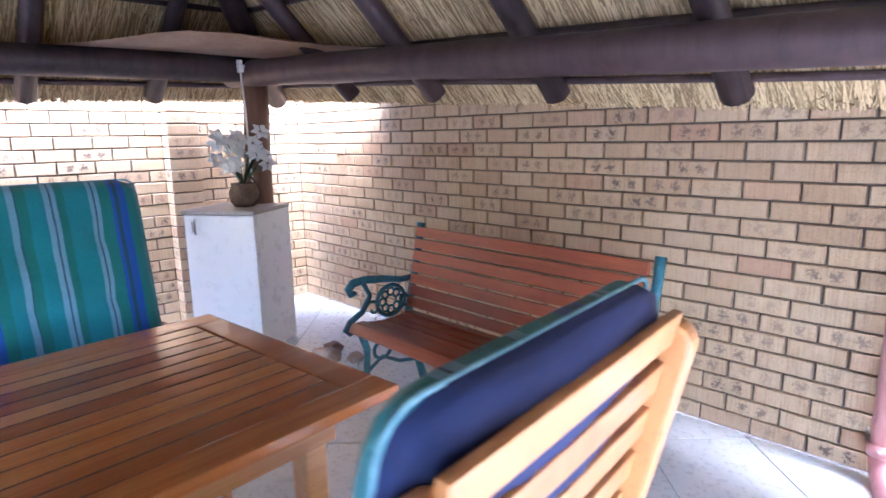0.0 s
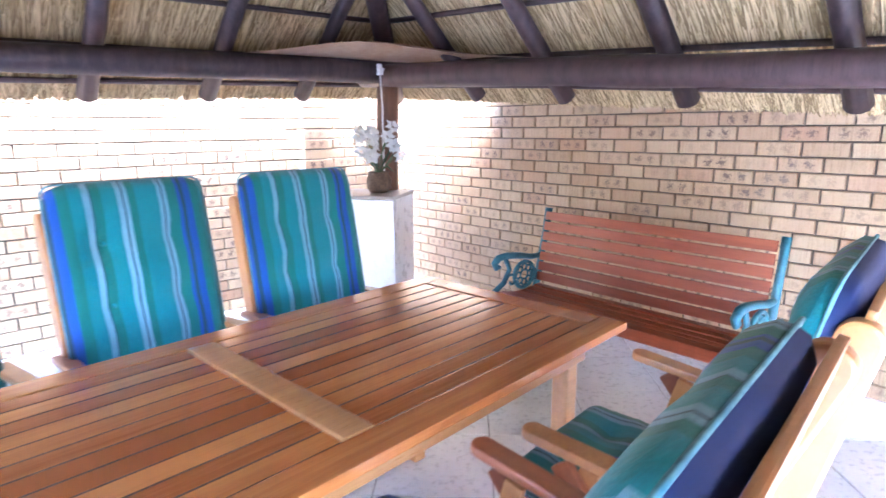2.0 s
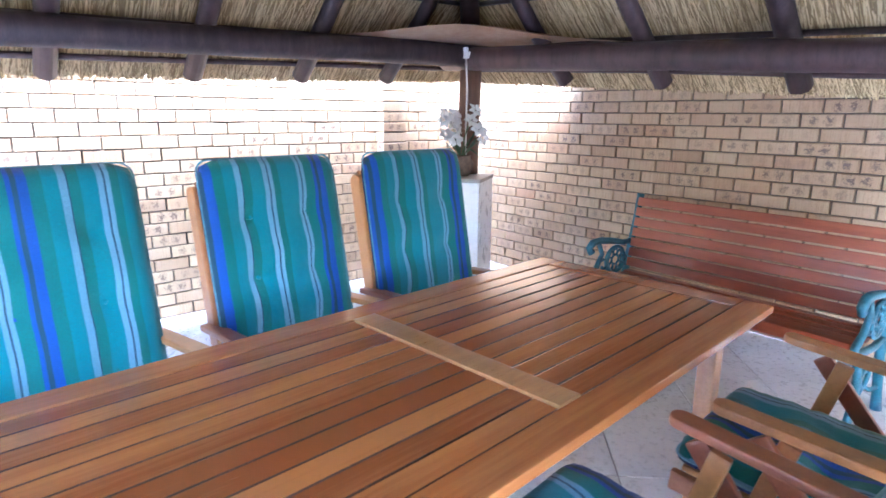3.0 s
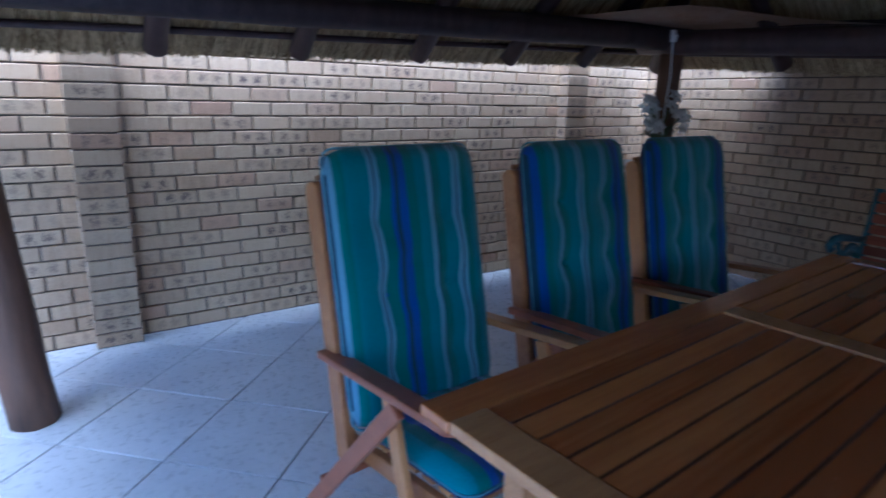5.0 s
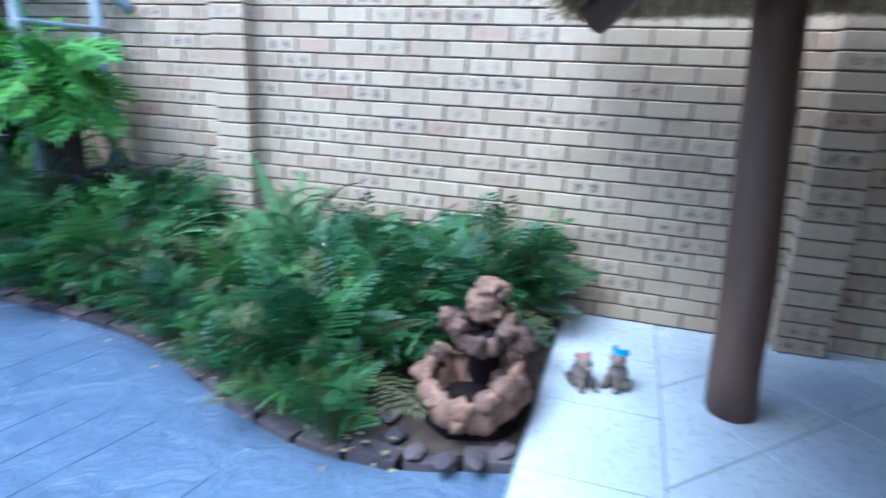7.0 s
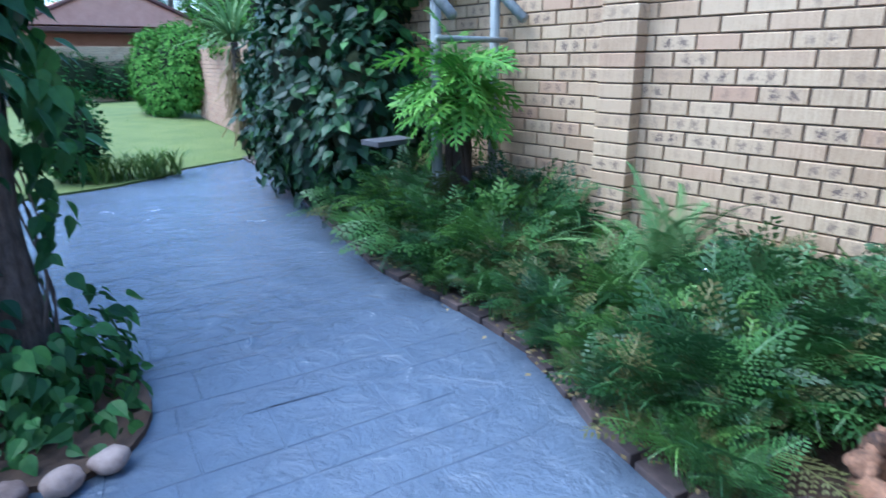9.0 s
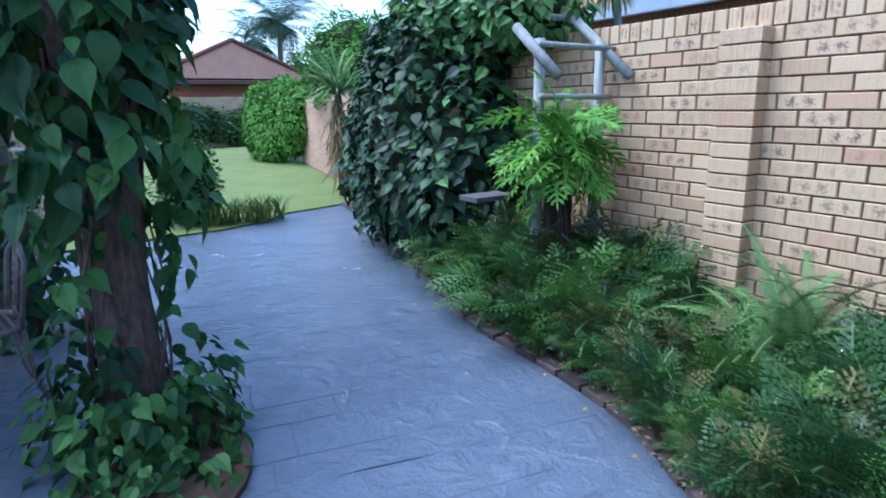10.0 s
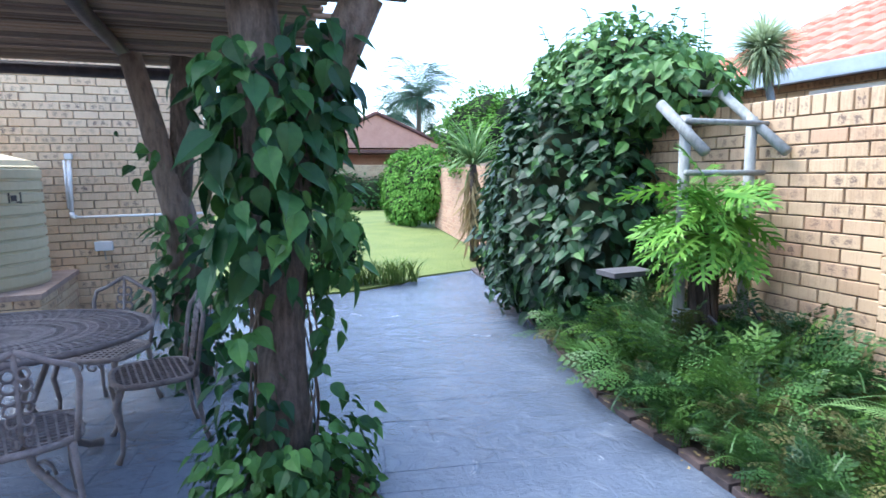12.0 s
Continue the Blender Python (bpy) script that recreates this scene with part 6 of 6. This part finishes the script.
def iron_chair(m):
    c = thing("cast_iron_chair", "ornate grey-brown cast-iron garden chair with a pierced seat", "chair", m, "cast-iron chairs")
    quads = []
    n = 11
    for i in range(n):
        for j in range(n):
            x0, x1, y0, y1 = (-0.20 + 0.40 * i / n, -0.20 + 0.40 * (i + 1) / n, -0.20 + 0.40 * j / n, -0.20 + 0.40 * (j + 1) / n)
            quads.append([(x, y * (1 - 0.12 * (x + 0.2) / 0.4 * -1), 0.41 + 0.01 * math.cos(8 * x)) for x, y in ((x0, y0), (x1, y0), (x1, y1), (x0, y1))])
    part("seat", pierced(bmesh.new(), quads, 0.0075, 0.01), CAST, c)
    rim = [(0.215 * math.copysign(abs(math.cos(a)) ** 0.6, math.cos(a)), 0.22 * math.copysign(abs(math.sin(a)) ** 0.6, math.sin(a)), 0.405) for a in np.linspace(0, 2 * math.pi, 33)]
    part("seat_rim", tube(rim, 0.017, 8, cap=False), CAST, c, smooth=True)
    for s in (-1, 1):
        part("front_leg", tube([(0.18, s * 0.18, 0.40), (0.215, s * 0.20, 0.30), (0.19, s * 0.19, 0.15), (0.20, s * 0.20, 0.05), (0.225, s * 0.21, 0.0)], [0.02, 0.017, 0.013, 0.012, 0.018], 8), CAST, c, smooth=True)
        part("rear_leg", tube([(-0.19, s * 0.17, 0.40), (-0.20, s * 0.18, 0.25), (-0.22, s * 0.19, 0.08), (-0.25, s * 0.20, 0.0)], [0.018, 0.014, 0.012, 0.017], 8), CAST, c, smooth=True)
        part("back_stile", tube([(-0.19, s * 0.19, 0.40), (-0.215, s * 0.205, 0.55), (-0.235, s * 0.215, 0.68), (-0.25, s * 0.20, 0.745), (-0.255, s * 0.12, 0.78), (-0.26, s * 0.05, 0.82), (-0.26, 0, 0.845)], 0.013, 7), CAST, c, smooth=True)
        part("apron_scroll", tube([(0.20, s * (0.05 + 0.05 * math.cos(a) * (1 - a / 10)), 0.36 + 0.035 * math.sin(a) * (1 - a / 10)) for a in np.linspace(0, 7, 16)], 0.007, 5), CAST, c, smooth=True)
    for k in range(7):
        z0 = 0.45 + 0.05 * k
        w = 0.055 - 0.02 * abs(k - 4) / 4
        x = -0.20 - 0.06 * k / 7
        for s in (-1, 1):
            part("splat_loop", tube([(x + 0.0 * a, s * (w * 0.55 + w * 0.5 * math.cos(a)), z0 + 0.026 * math.sin(a)) for a in np.linspace(0, 6.28, 11)], 0.0065, 5, cap=False), CAST, c, smooth=True)
    part("splat_rib", tube([(-0.19, 0, 0.41), (-0.23, 0, 0.62), (-0.26, 0, 0.84)], 0.011, 6), CAST, c, smooth=True)
    return c


iron_table(pose(4.41, -9.31, -0.04, 0, 0, 0))
first_chair = iron_chair(pose(3.68, -9.58, -0.04, 0, 0, 12))
copy_thing(first_chair, pose(4.02, -10.16, -0.04, 0, 0, 65))
copy_thing(first_chair, pose(4.14, -8.88, -0.04, 0, 0, -72))
copy_thing(first_chair, pose(4.9, -10.0, -0.04, 0, 0, 130))

# --- water tank on a brick plinth
plinth = thing("tank_plinth", "low face-brick plinth carrying the water tank", "plinth")
part("core", one_box((5.6, -12.4, 0.19), (1.66, 1.34, 0.46), 0), MORTAR, plinth)
brick_wall(plinth, (4.75, -13.1), (0, 1), (-1, 0), 1.38, 6, -0.04, (0, 1.4, 0))
brick_wall(plinth, (6.45, -11.72), (-1, 0), (0, 1), 1.70, 6, -0.04, (0, 0, 9))
part("slab", one_box((5.6, -12.4, 0.485), (1.74, 1.42, 0.05), 0.006), STONE, plinth)
tank = thing("water_tank", "ribbed beige plastic water tank on a brick plinth", "water tank", pose(5.44, -12.38, 0.51))
prof = [(0.60, 0.0)]
for i in range(10):
    z = 0.03 + 0.105 * i
    prof += [(0.615, z), (0.615, z + 0.07), (0.597, z + 0.082), (0.597, z + 0.095)]
prof += [(0.605, 1.07), (0.58, 1.085), (0.56, 1.13), (0.30, 1.2), (0.1, 1.22)]
part("shell", lathe(prof, 48), TANK, tank, smooth=False)
for k, (a, z, h, w) in enumerate(((150, 0.80, 0.10, 0.012), (147.6, 0.765, 0.012, 0.04), (145, 0.80, 0.05, 0.03), (142.5, 0.80, 0.05, 0.022), (140, 0.805, 0.09, 0.012))):
    part("mark", one_box((0, 0, 0), (0.004, w, h), 0), BLACK, tank, "hand-painted dark stroke", pose(0.616 * math.cos(radians(a)), 0.616 * math.sin(radians(a)), z, 0, 0, a))

wp = thing("wall_pipework", "white plastic water pipe fixed to the house wall", "pipe")
part("riser", tube([(4.72, -13.06, 1.70), (4.74, -13.06, 1.10)], 0.022, 10), WHITE_PLASTIC, wp, smooth=True)
part("riser", tube([(4.765, -13.06, 1.66), (4.765, -13.06, 1.16)], 0.012, 8), WHITE_PLASTIC, wp, smooth=True)
part("elbow", tube([(4.74, -13.06, 1.12), (4.735, -13.06, 1.08), (4.70, -13.06, 1.065)], 0.024, 10), WHITE_PLASTIC, wp, smooth=True)
part("run", tube([(4.72, -13.06, 1.066), (3.45, -13.06, 1.066)], 0.014, 8), WHITE_PLASTIC, wp, smooth=True)
part("cap", one_box((4.72, -13.05, 1.70), (0.07, 0.06, 0.06), 0.008), WHITE_PLASTIC, wp)
wb = thing("junction_box", "small white box on the house wall", "box")
part("case", one_box((4.47, -13.06, 0.75), (0.17, 0.07, 0.10), 0.01), WHITE_PLASTIC, wb)
part("cable", tube([(4.47, -13.06, 0.70), (4.465, -13.07, 0.60)], 0.008, 6), GREY_PLASTIC, wb)

# ---------------------------------------------------------------- lawn and what lies beyond
lawn = sheet("lawn", [(-0.4, -14.28), (0.6, -14.02), (0.95, -13.67), (1.6, -13.40), (3.38, -13.27), (3.6, -31), (-6, -31), (-2.45, -21.4), (-1.0, -14.9)], -0.03, LAWN, 0.06)
tagged(lawn, "mown green lawn behind the paving", "lawn", kind="structure")
rng = random.Random(3)
fr = []
for i in range(9000):
    yy = -13.5 - rng.random() ** 1.6 * 9
    xx = rng.uniform(-1.0 - (-14.5 - yy) * 0.21 if yy < -14.5 else -0.3, 3.3)
    if yy > -13.42 - max(0.0, (1.7 - xx) * 0.42):
        continue
    fr.append(((xx, yy, -0.03), (rng.gauss(0, 0.5), rng.gauss(0, 0.5), 1), (1, 0, 0), rng.uniform(0.035, 0.075)))
scatter("blade", fr, "grass", GRASS, lawn)
clump = thing("strap_leaf_clump", "low clump of strap leaves at the lawn's edge", "plant", pose(1.25, -13.72, -0.03))
fr = []
for i in range(260):
    a = rng.uniform(0, 6.28)
    fr.append(((rng.uniform(-0.5, 0.5), rng.uniform(-0.16, 0.16), 0), (math.cos(a) * 0.7, math.sin(a) * 0.7, 1), (0, 0, 1), rng.uniform(0.3, 0.46)))
scatter("blade", fr, "leaves", GRASS, clump)
bush = thing("round_bush", "rounded dark green bush beside the lawn", "bush")
bb = [((1.85, -14.05, 0.5), (0.42, 0.4, 0.55))]
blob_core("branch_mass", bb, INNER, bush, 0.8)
scatter("small", blob_leaves(rng, bb, 1500, 0.075, 0.1), "leaves", BUSH, bush)

far_wall = thing("wall_lawn", "buff face-brick garden wall beside the lawn", "wall", kind="structure")
fa, fb = Vector((-0.72, -13.2)), Vector((-2.3, -21.3))
fd = (fb - fa).normalized()
fn = Vector((-fd.y, fd.x))
fm = (fa + fb) / 2 - fn * 0.13
part("core", one_box((0, 0, 0.83), ((fb - fa).length, 0.238, 1.7), 0, pose(fm.x, fm.y, 0, 0, 0, math.degrees(math.atan2(fd.y, fd.x)))), MORTAR, far_wall)
brick_wall(far_wall, tuple(fa), tuple(fd), tuple(fn), (fb - fa).length, 19, -0.02, (0, 0, 99), mat=PINK_BRICK)
back_wall = thing("wall_back", "low face-brick boundary wall behind the lawn", "wall", kind="structure")
part("core", one_box((0, -30.15, 0.9), (16, 0.238, 1.86), 0), MORTAR, back_wall)
brick_wall(back_wall, (8.0, -30.0), (-1, 0), (0, 1), 16.0, 22, -0.02, (0, 0, 99))


def shrub(name, label, blobs, count, size, mat, kind="small", seed=1, droop=0.2):
    s = thing(name, label, "bush")
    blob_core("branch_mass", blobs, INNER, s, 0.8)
    scatter(kind, blob_leaves(random.Random(seed), blobs, count, size, droop), "leaves", mat, s)
    return s


shrub("climber_on_wall", "bright green climber covering the end of the lawn wall", [((-2.05, -21.6, 1.2), (0.5, 1.5, 1.05)), ((-1.9, -23.2, 1.0), (0.55, 1.2, 1.15)), ((-1.75, -22.4, 0.5), (0.45, 1.1, 0.55))], 8500, 0.12, HEDGE, seed=2, droop=0.6)
shrub("tall_hedge", "tall bright green hedge above the lawn wall", [((-2.2, -17.8, 2.25), (0.95, 1.5, 1.05)), ((-2.3, -16.2, 2.1), (0.9, 1.1, 0.95))], 9000, 0.095, HEDGE, seed=3)
shrub("climber_on_back_wall", "dark climber on the boundary wall", [((-0.9, -29.8, 0.9), (1.5, 0.35, 0.8)), ((-2.8, -29.8, 0.7), (1.2, 0.4, 0.7))], 1300, 0.17, BUSH, seed=4)

yucca = thing("yucca", "spiky yucca with dry hanging leaves below its crown", "yucca", pose(-0.72, -15.0, 0))
part("trunk", tube([(0, 0, -0.02), (0.0, 0.02, 0.8), (0.02, 0.03, 1.6)], [0.08, 0.07, 0.06], 9, wobble=0.3), BARK, yucca, smooth=True)
rng = random.Random(6)
fr = [((0.02, 0.03, 1.6), (rng.gauss(0, 1), rng.gauss(0, 1), rng.uniform(-0.2, 1.3)), (0, 0, 1), rng.uniform(0.65, 1.0)) for i in range(150)]
scatter("blade", fr, "leaves", YUCCA, yucca)
fr = [((0.02 + rng.gauss(0, 0.05), 0.03 + rng.gauss(0, 0.05), rng.uniform(0.6, 1.5)), (rng.gauss(0, 0.3), rng.gauss(0, 0.3), -1), (rng.gauss(0, 1), rng.gauss(0, 1), 0.1), rng.uniform(0.5, 0.7)) for i in range(160)]
scatter("blade", fr, "dry_leaves", DRY, yucca, "dry straw-coloured hanging leaves")

drac = thing("dracaena", "small dracaena with a round head of narrow leaves behind the wall", "tree", pose(-1.0, -9.62, 0))
part("trunk", tube([(0.0, 0.0, 0), (0.02, 0.02, 1.2), (-0.02, 0.03, 2.0), (0.0, -0.06, 2.38)], [0.05, 0.04, 0.032, 0.03], 8, wobble=0.15), GREYWOOD, drac, smooth=True)
fr = []
for i in range(1100):
    d = Vector((rng.gauss(0, 1), rng.gauss(0, 1), rng.gauss(0.35, 0.8)))
    fr.append((Vector((0, -0.06, 2.42)), d, (0, 0, 1), rng.uniform(0.24, 0.36)))
scatter("blade", fr, "leaves", MOP, drac)


def hip_house(name, label, x0, x1, y0, y1, eave, rise, over, wall_mat, roof_mat, tiles=True):
    h = thing(name, label, "house")
    part("wall", one_box(((x0 + x1) / 2, (y0 + y1) / 2, eave / 2 - 0.1), (x1 - x0, y1 - y0, eave + 0.1), 0), wall_mat, h)
    a0, a1, b0, b1 = x0 - over, x1 + over, y0 - over, y1 + over
    run = min(a1 - a0, b1 - b0) / 2
    if a1 - a0 < b1 - b0:
        r0, r1 = Vector(((a0 + a1) / 2, b0 + run, eave + rise)), Vector(((a0 + a1) / 2, b1 - run, eave + rise))
    else:
        r0, r1 = Vector((a0 + run, (b0 + b1) / 2, eave + rise)), Vector((a1 - run, (b0 + b1) / 2, eave + rise))
    c = [Vector((a0, b0, eave)), Vector((a1, b0, eave)), Vector((a1, b1, eave)), Vector((a0, b1, eave))]
    bm = bmesh.new()
    v = [bm.verts.new(p) for p in c] + [bm.verts.new(r0), bm.verts.new(r1)]
    quads = ((1, 2, 5, 4), (2, 3, 5), (3, 0, 4, 5), (0, 1, 4)) if a1 - a0 < b1 - b0 else ((0, 1, 5, 4), (1, 2, 5), (2, 3, 4, 5), (3, 0, 4))
    for q in quads:
        bm.faces.new([v[i] for i in q])
    bm.faces.new((v[3], v[2], v[1], v[0]))
    roof_ob = part("roof", bm, roof_mat, h)
    for p, q in ((0, 1), (1, 2), (2, 3), (3, 0)):
        d = (c[q] - c[p])
        ang = math.degrees(math.atan2(d.y, d.x))
        mid = (c[p] + c[q]) / 2
        part("gutter", one_box((0, 0, 0), (d.length + 0.05, 0.11, 0.17), 0.02), FASCIA, h, "blue-grey gutter board", pose(mid.x, mid.y, eave - 0.04, 0, 0, ang))
    return h, roof_ob, (a0, a1, b0, b1, run)


nh, nroof, (na0, na1, nb0, nb1, nrun) = hip_house("neighbour_house", "neighbouring buff brick house with a red tiled hip roof", -12.0, -3.2, -13.0, -3.0, 2.55, 2.6, 0.35, MORTAR, ROOFTILE)
# brick skin and window of the side that faces the garden
brick_wall(nh, (-3.19, -3.0), (0, -1), (1, 0), 10.0, 30, 0.0, (0, 0, 99))
win = part("window", one_box((-3.17, -10.35, 2.12), (0.07, 1.1, 0.46), 0.006), WHITE_PLASTIC, nh, "white framed window under the eave")
for q in (-0.27, 0.27):
    part("pane", one_box((-3.13, -10.35 + q, 2.12), (0.012, 0.48, 0.36), 0.003), PANE, win)
# courses of rounded roof tiles on the slope that faces the garden
v, f = [], []
ln = math.hypot(nrun, 2.6)
rows, step = int(ln / 0.32), 0.32
for r in range(rows):
    d0, d1 = r * step / ln, (r + 1.12) * step / ln
    lim0 = nb0 + nrun * d0
    lim1 = nb1 - nrun * d0
    yy = lim0
    while yy < min(lim1, -6.0):
        for k in range(4):
            ya, yb = yy + 0.06 * k, yy + 0.06 * (k + 1)
            ha, hb = 0.03 * abs(math.sin(math.pi * k / 4)) + 0.03, 0.03 * abs(math.sin(math.pi * (k + 1) / 4)) + 0.03
            o = len(v)
            for yq, hq in ((ya, ha), (yb, hb)):
                v.append((na1 - nrun * d0, yq, 2.55 + 2.6 * d0 + hq + 0.035))
                v.append((na1 - nrun * min(d1, 1), yq, 2.55 + 2.6 * min(d1, 1) + hq))
            f.append((o, o + 2, o + 3, o + 1))
            v.append((na1 - nrun * d0, ya, 2.55 + 2.6 * d0))
            v.append((na1 - nrun * d0, yb, 2.55 + 2.6 * d0))
            f.append((o, o + 4, o + 5, o + 2))
        yy += 0.24
tagged(part("roof_tiles", mesh_of("roof_tiles", v, f, ROOFTILE), ROOFTILE, nroof), kind="stuff")

gh = thing("gable_house", "far pale pink house with a brown-red gable roof", "house")
part("wall", one_box((-4.0, -36.0, 1.3), (7.0, 7.0, 2.6), 0), PINKWALL, gh)
bm = bmesh.new()
pr = [bm.verts.new(p) for p in ((-0.3, -32.2, 2.65), (-3.5, -32.2, 4.15), (-6.9, -32.2, 2.65), (-0.3, -39.8, 2.65), (-3.5, -39.8, 4.15), (-6.9, -39.8, 2.65))]
bm.faces.new((pr[0], pr[1], pr[4], pr[3]))
bm.faces.new((pr[1], pr[2], pr[5], pr[4]))
bm.faces.new((pr[0], pr[2], pr[1]))
bm.faces.new((pr[3], pr[4], pr[5]))
bm.faces.new((pr[0], pr[3], pr[5], pr[2]))
part("roof", bm, PINKWALL, gh)
for xa, xb, za, zb in ((-0.2, -3.5, 2.68, 4.2), (-7.0, -3.5, 2.68, 4.2)):
    part("barge_board", tube([(xa, -32.15, za), (xb, -32.15, zb)], 0.09, 6), BROWNTRIM, gh)
    part("roof_slope", plank((xa, -36, za + 0.04), (xb, -36, zb + 0.04), 7.8, 0.08, (0, 0, 1), 0), ROOFTILE, gh)
part("veranda_roof", one_box((-3.4, -31.4, 2.42), (7.4, 2.0, 0.14), 0.02), BROWNTRIM, gh)


def palm(m, label, height, seed, n=22, fl=2.2):
    p = thing("palm_tree", label, "palm tree", m, "palms beyond the houses")
    part("trunk", tube([(0, 0, 0), (0.1, 0, height / 2), (0, 0, height)], [0.2, 0.16, 0.14], 9, wobble=0.1), BARK, p, smooth=True)
    r = random.Random(seed)
    v, f = [], []
    for i in range(n):
        mm = pose(0, 0, height, 0, 0, 137.5 * i) @ pose(0, 0, 0, 0, -r.uniform(-55, 38), 0)
        frond(v, f, mm, fl * r.uniform(0.8, 1.1), fl * 0.17, r.uniform(1.5, 2.1), 34, r, 0.5)
    part("crown", mesh_of("crown", v, f, PALM), PALM, p)
    return p


palm(pose(-8.2, -40, 0), "tall palm with a full crown beyond the far house", 6.0, 1, 52, 4.5)
palm(pose(-7.0, -41, 0), "shorter palm beyond the far house", 5.0, 2, 34, 3.4)
palm(pose(-9.4, -41, 0), "shorter palm beyond the far house", 4.2, 3, fl=1.7)
shrub("distant_trees", "soft green trees beyond the far houses", [((-12, -44, 2.4), (4, 2, 2.4)), ((-4, -46, 2.6), (3, 2, 2.0)), ((4, -44, 2.4), (4, 2, 2.8)), ((-18, -40, 2.2), (4, 2, 2.6))], 2600, 0.5, BUSH, seed=9)
shrub("bush_over_wall", "bright green bush rising behind the garden wall", [((-1.6, -7.1, 1.85), (0.6, 0.9, 0.55))], 700, 0.10, HEDGE, seed=10)
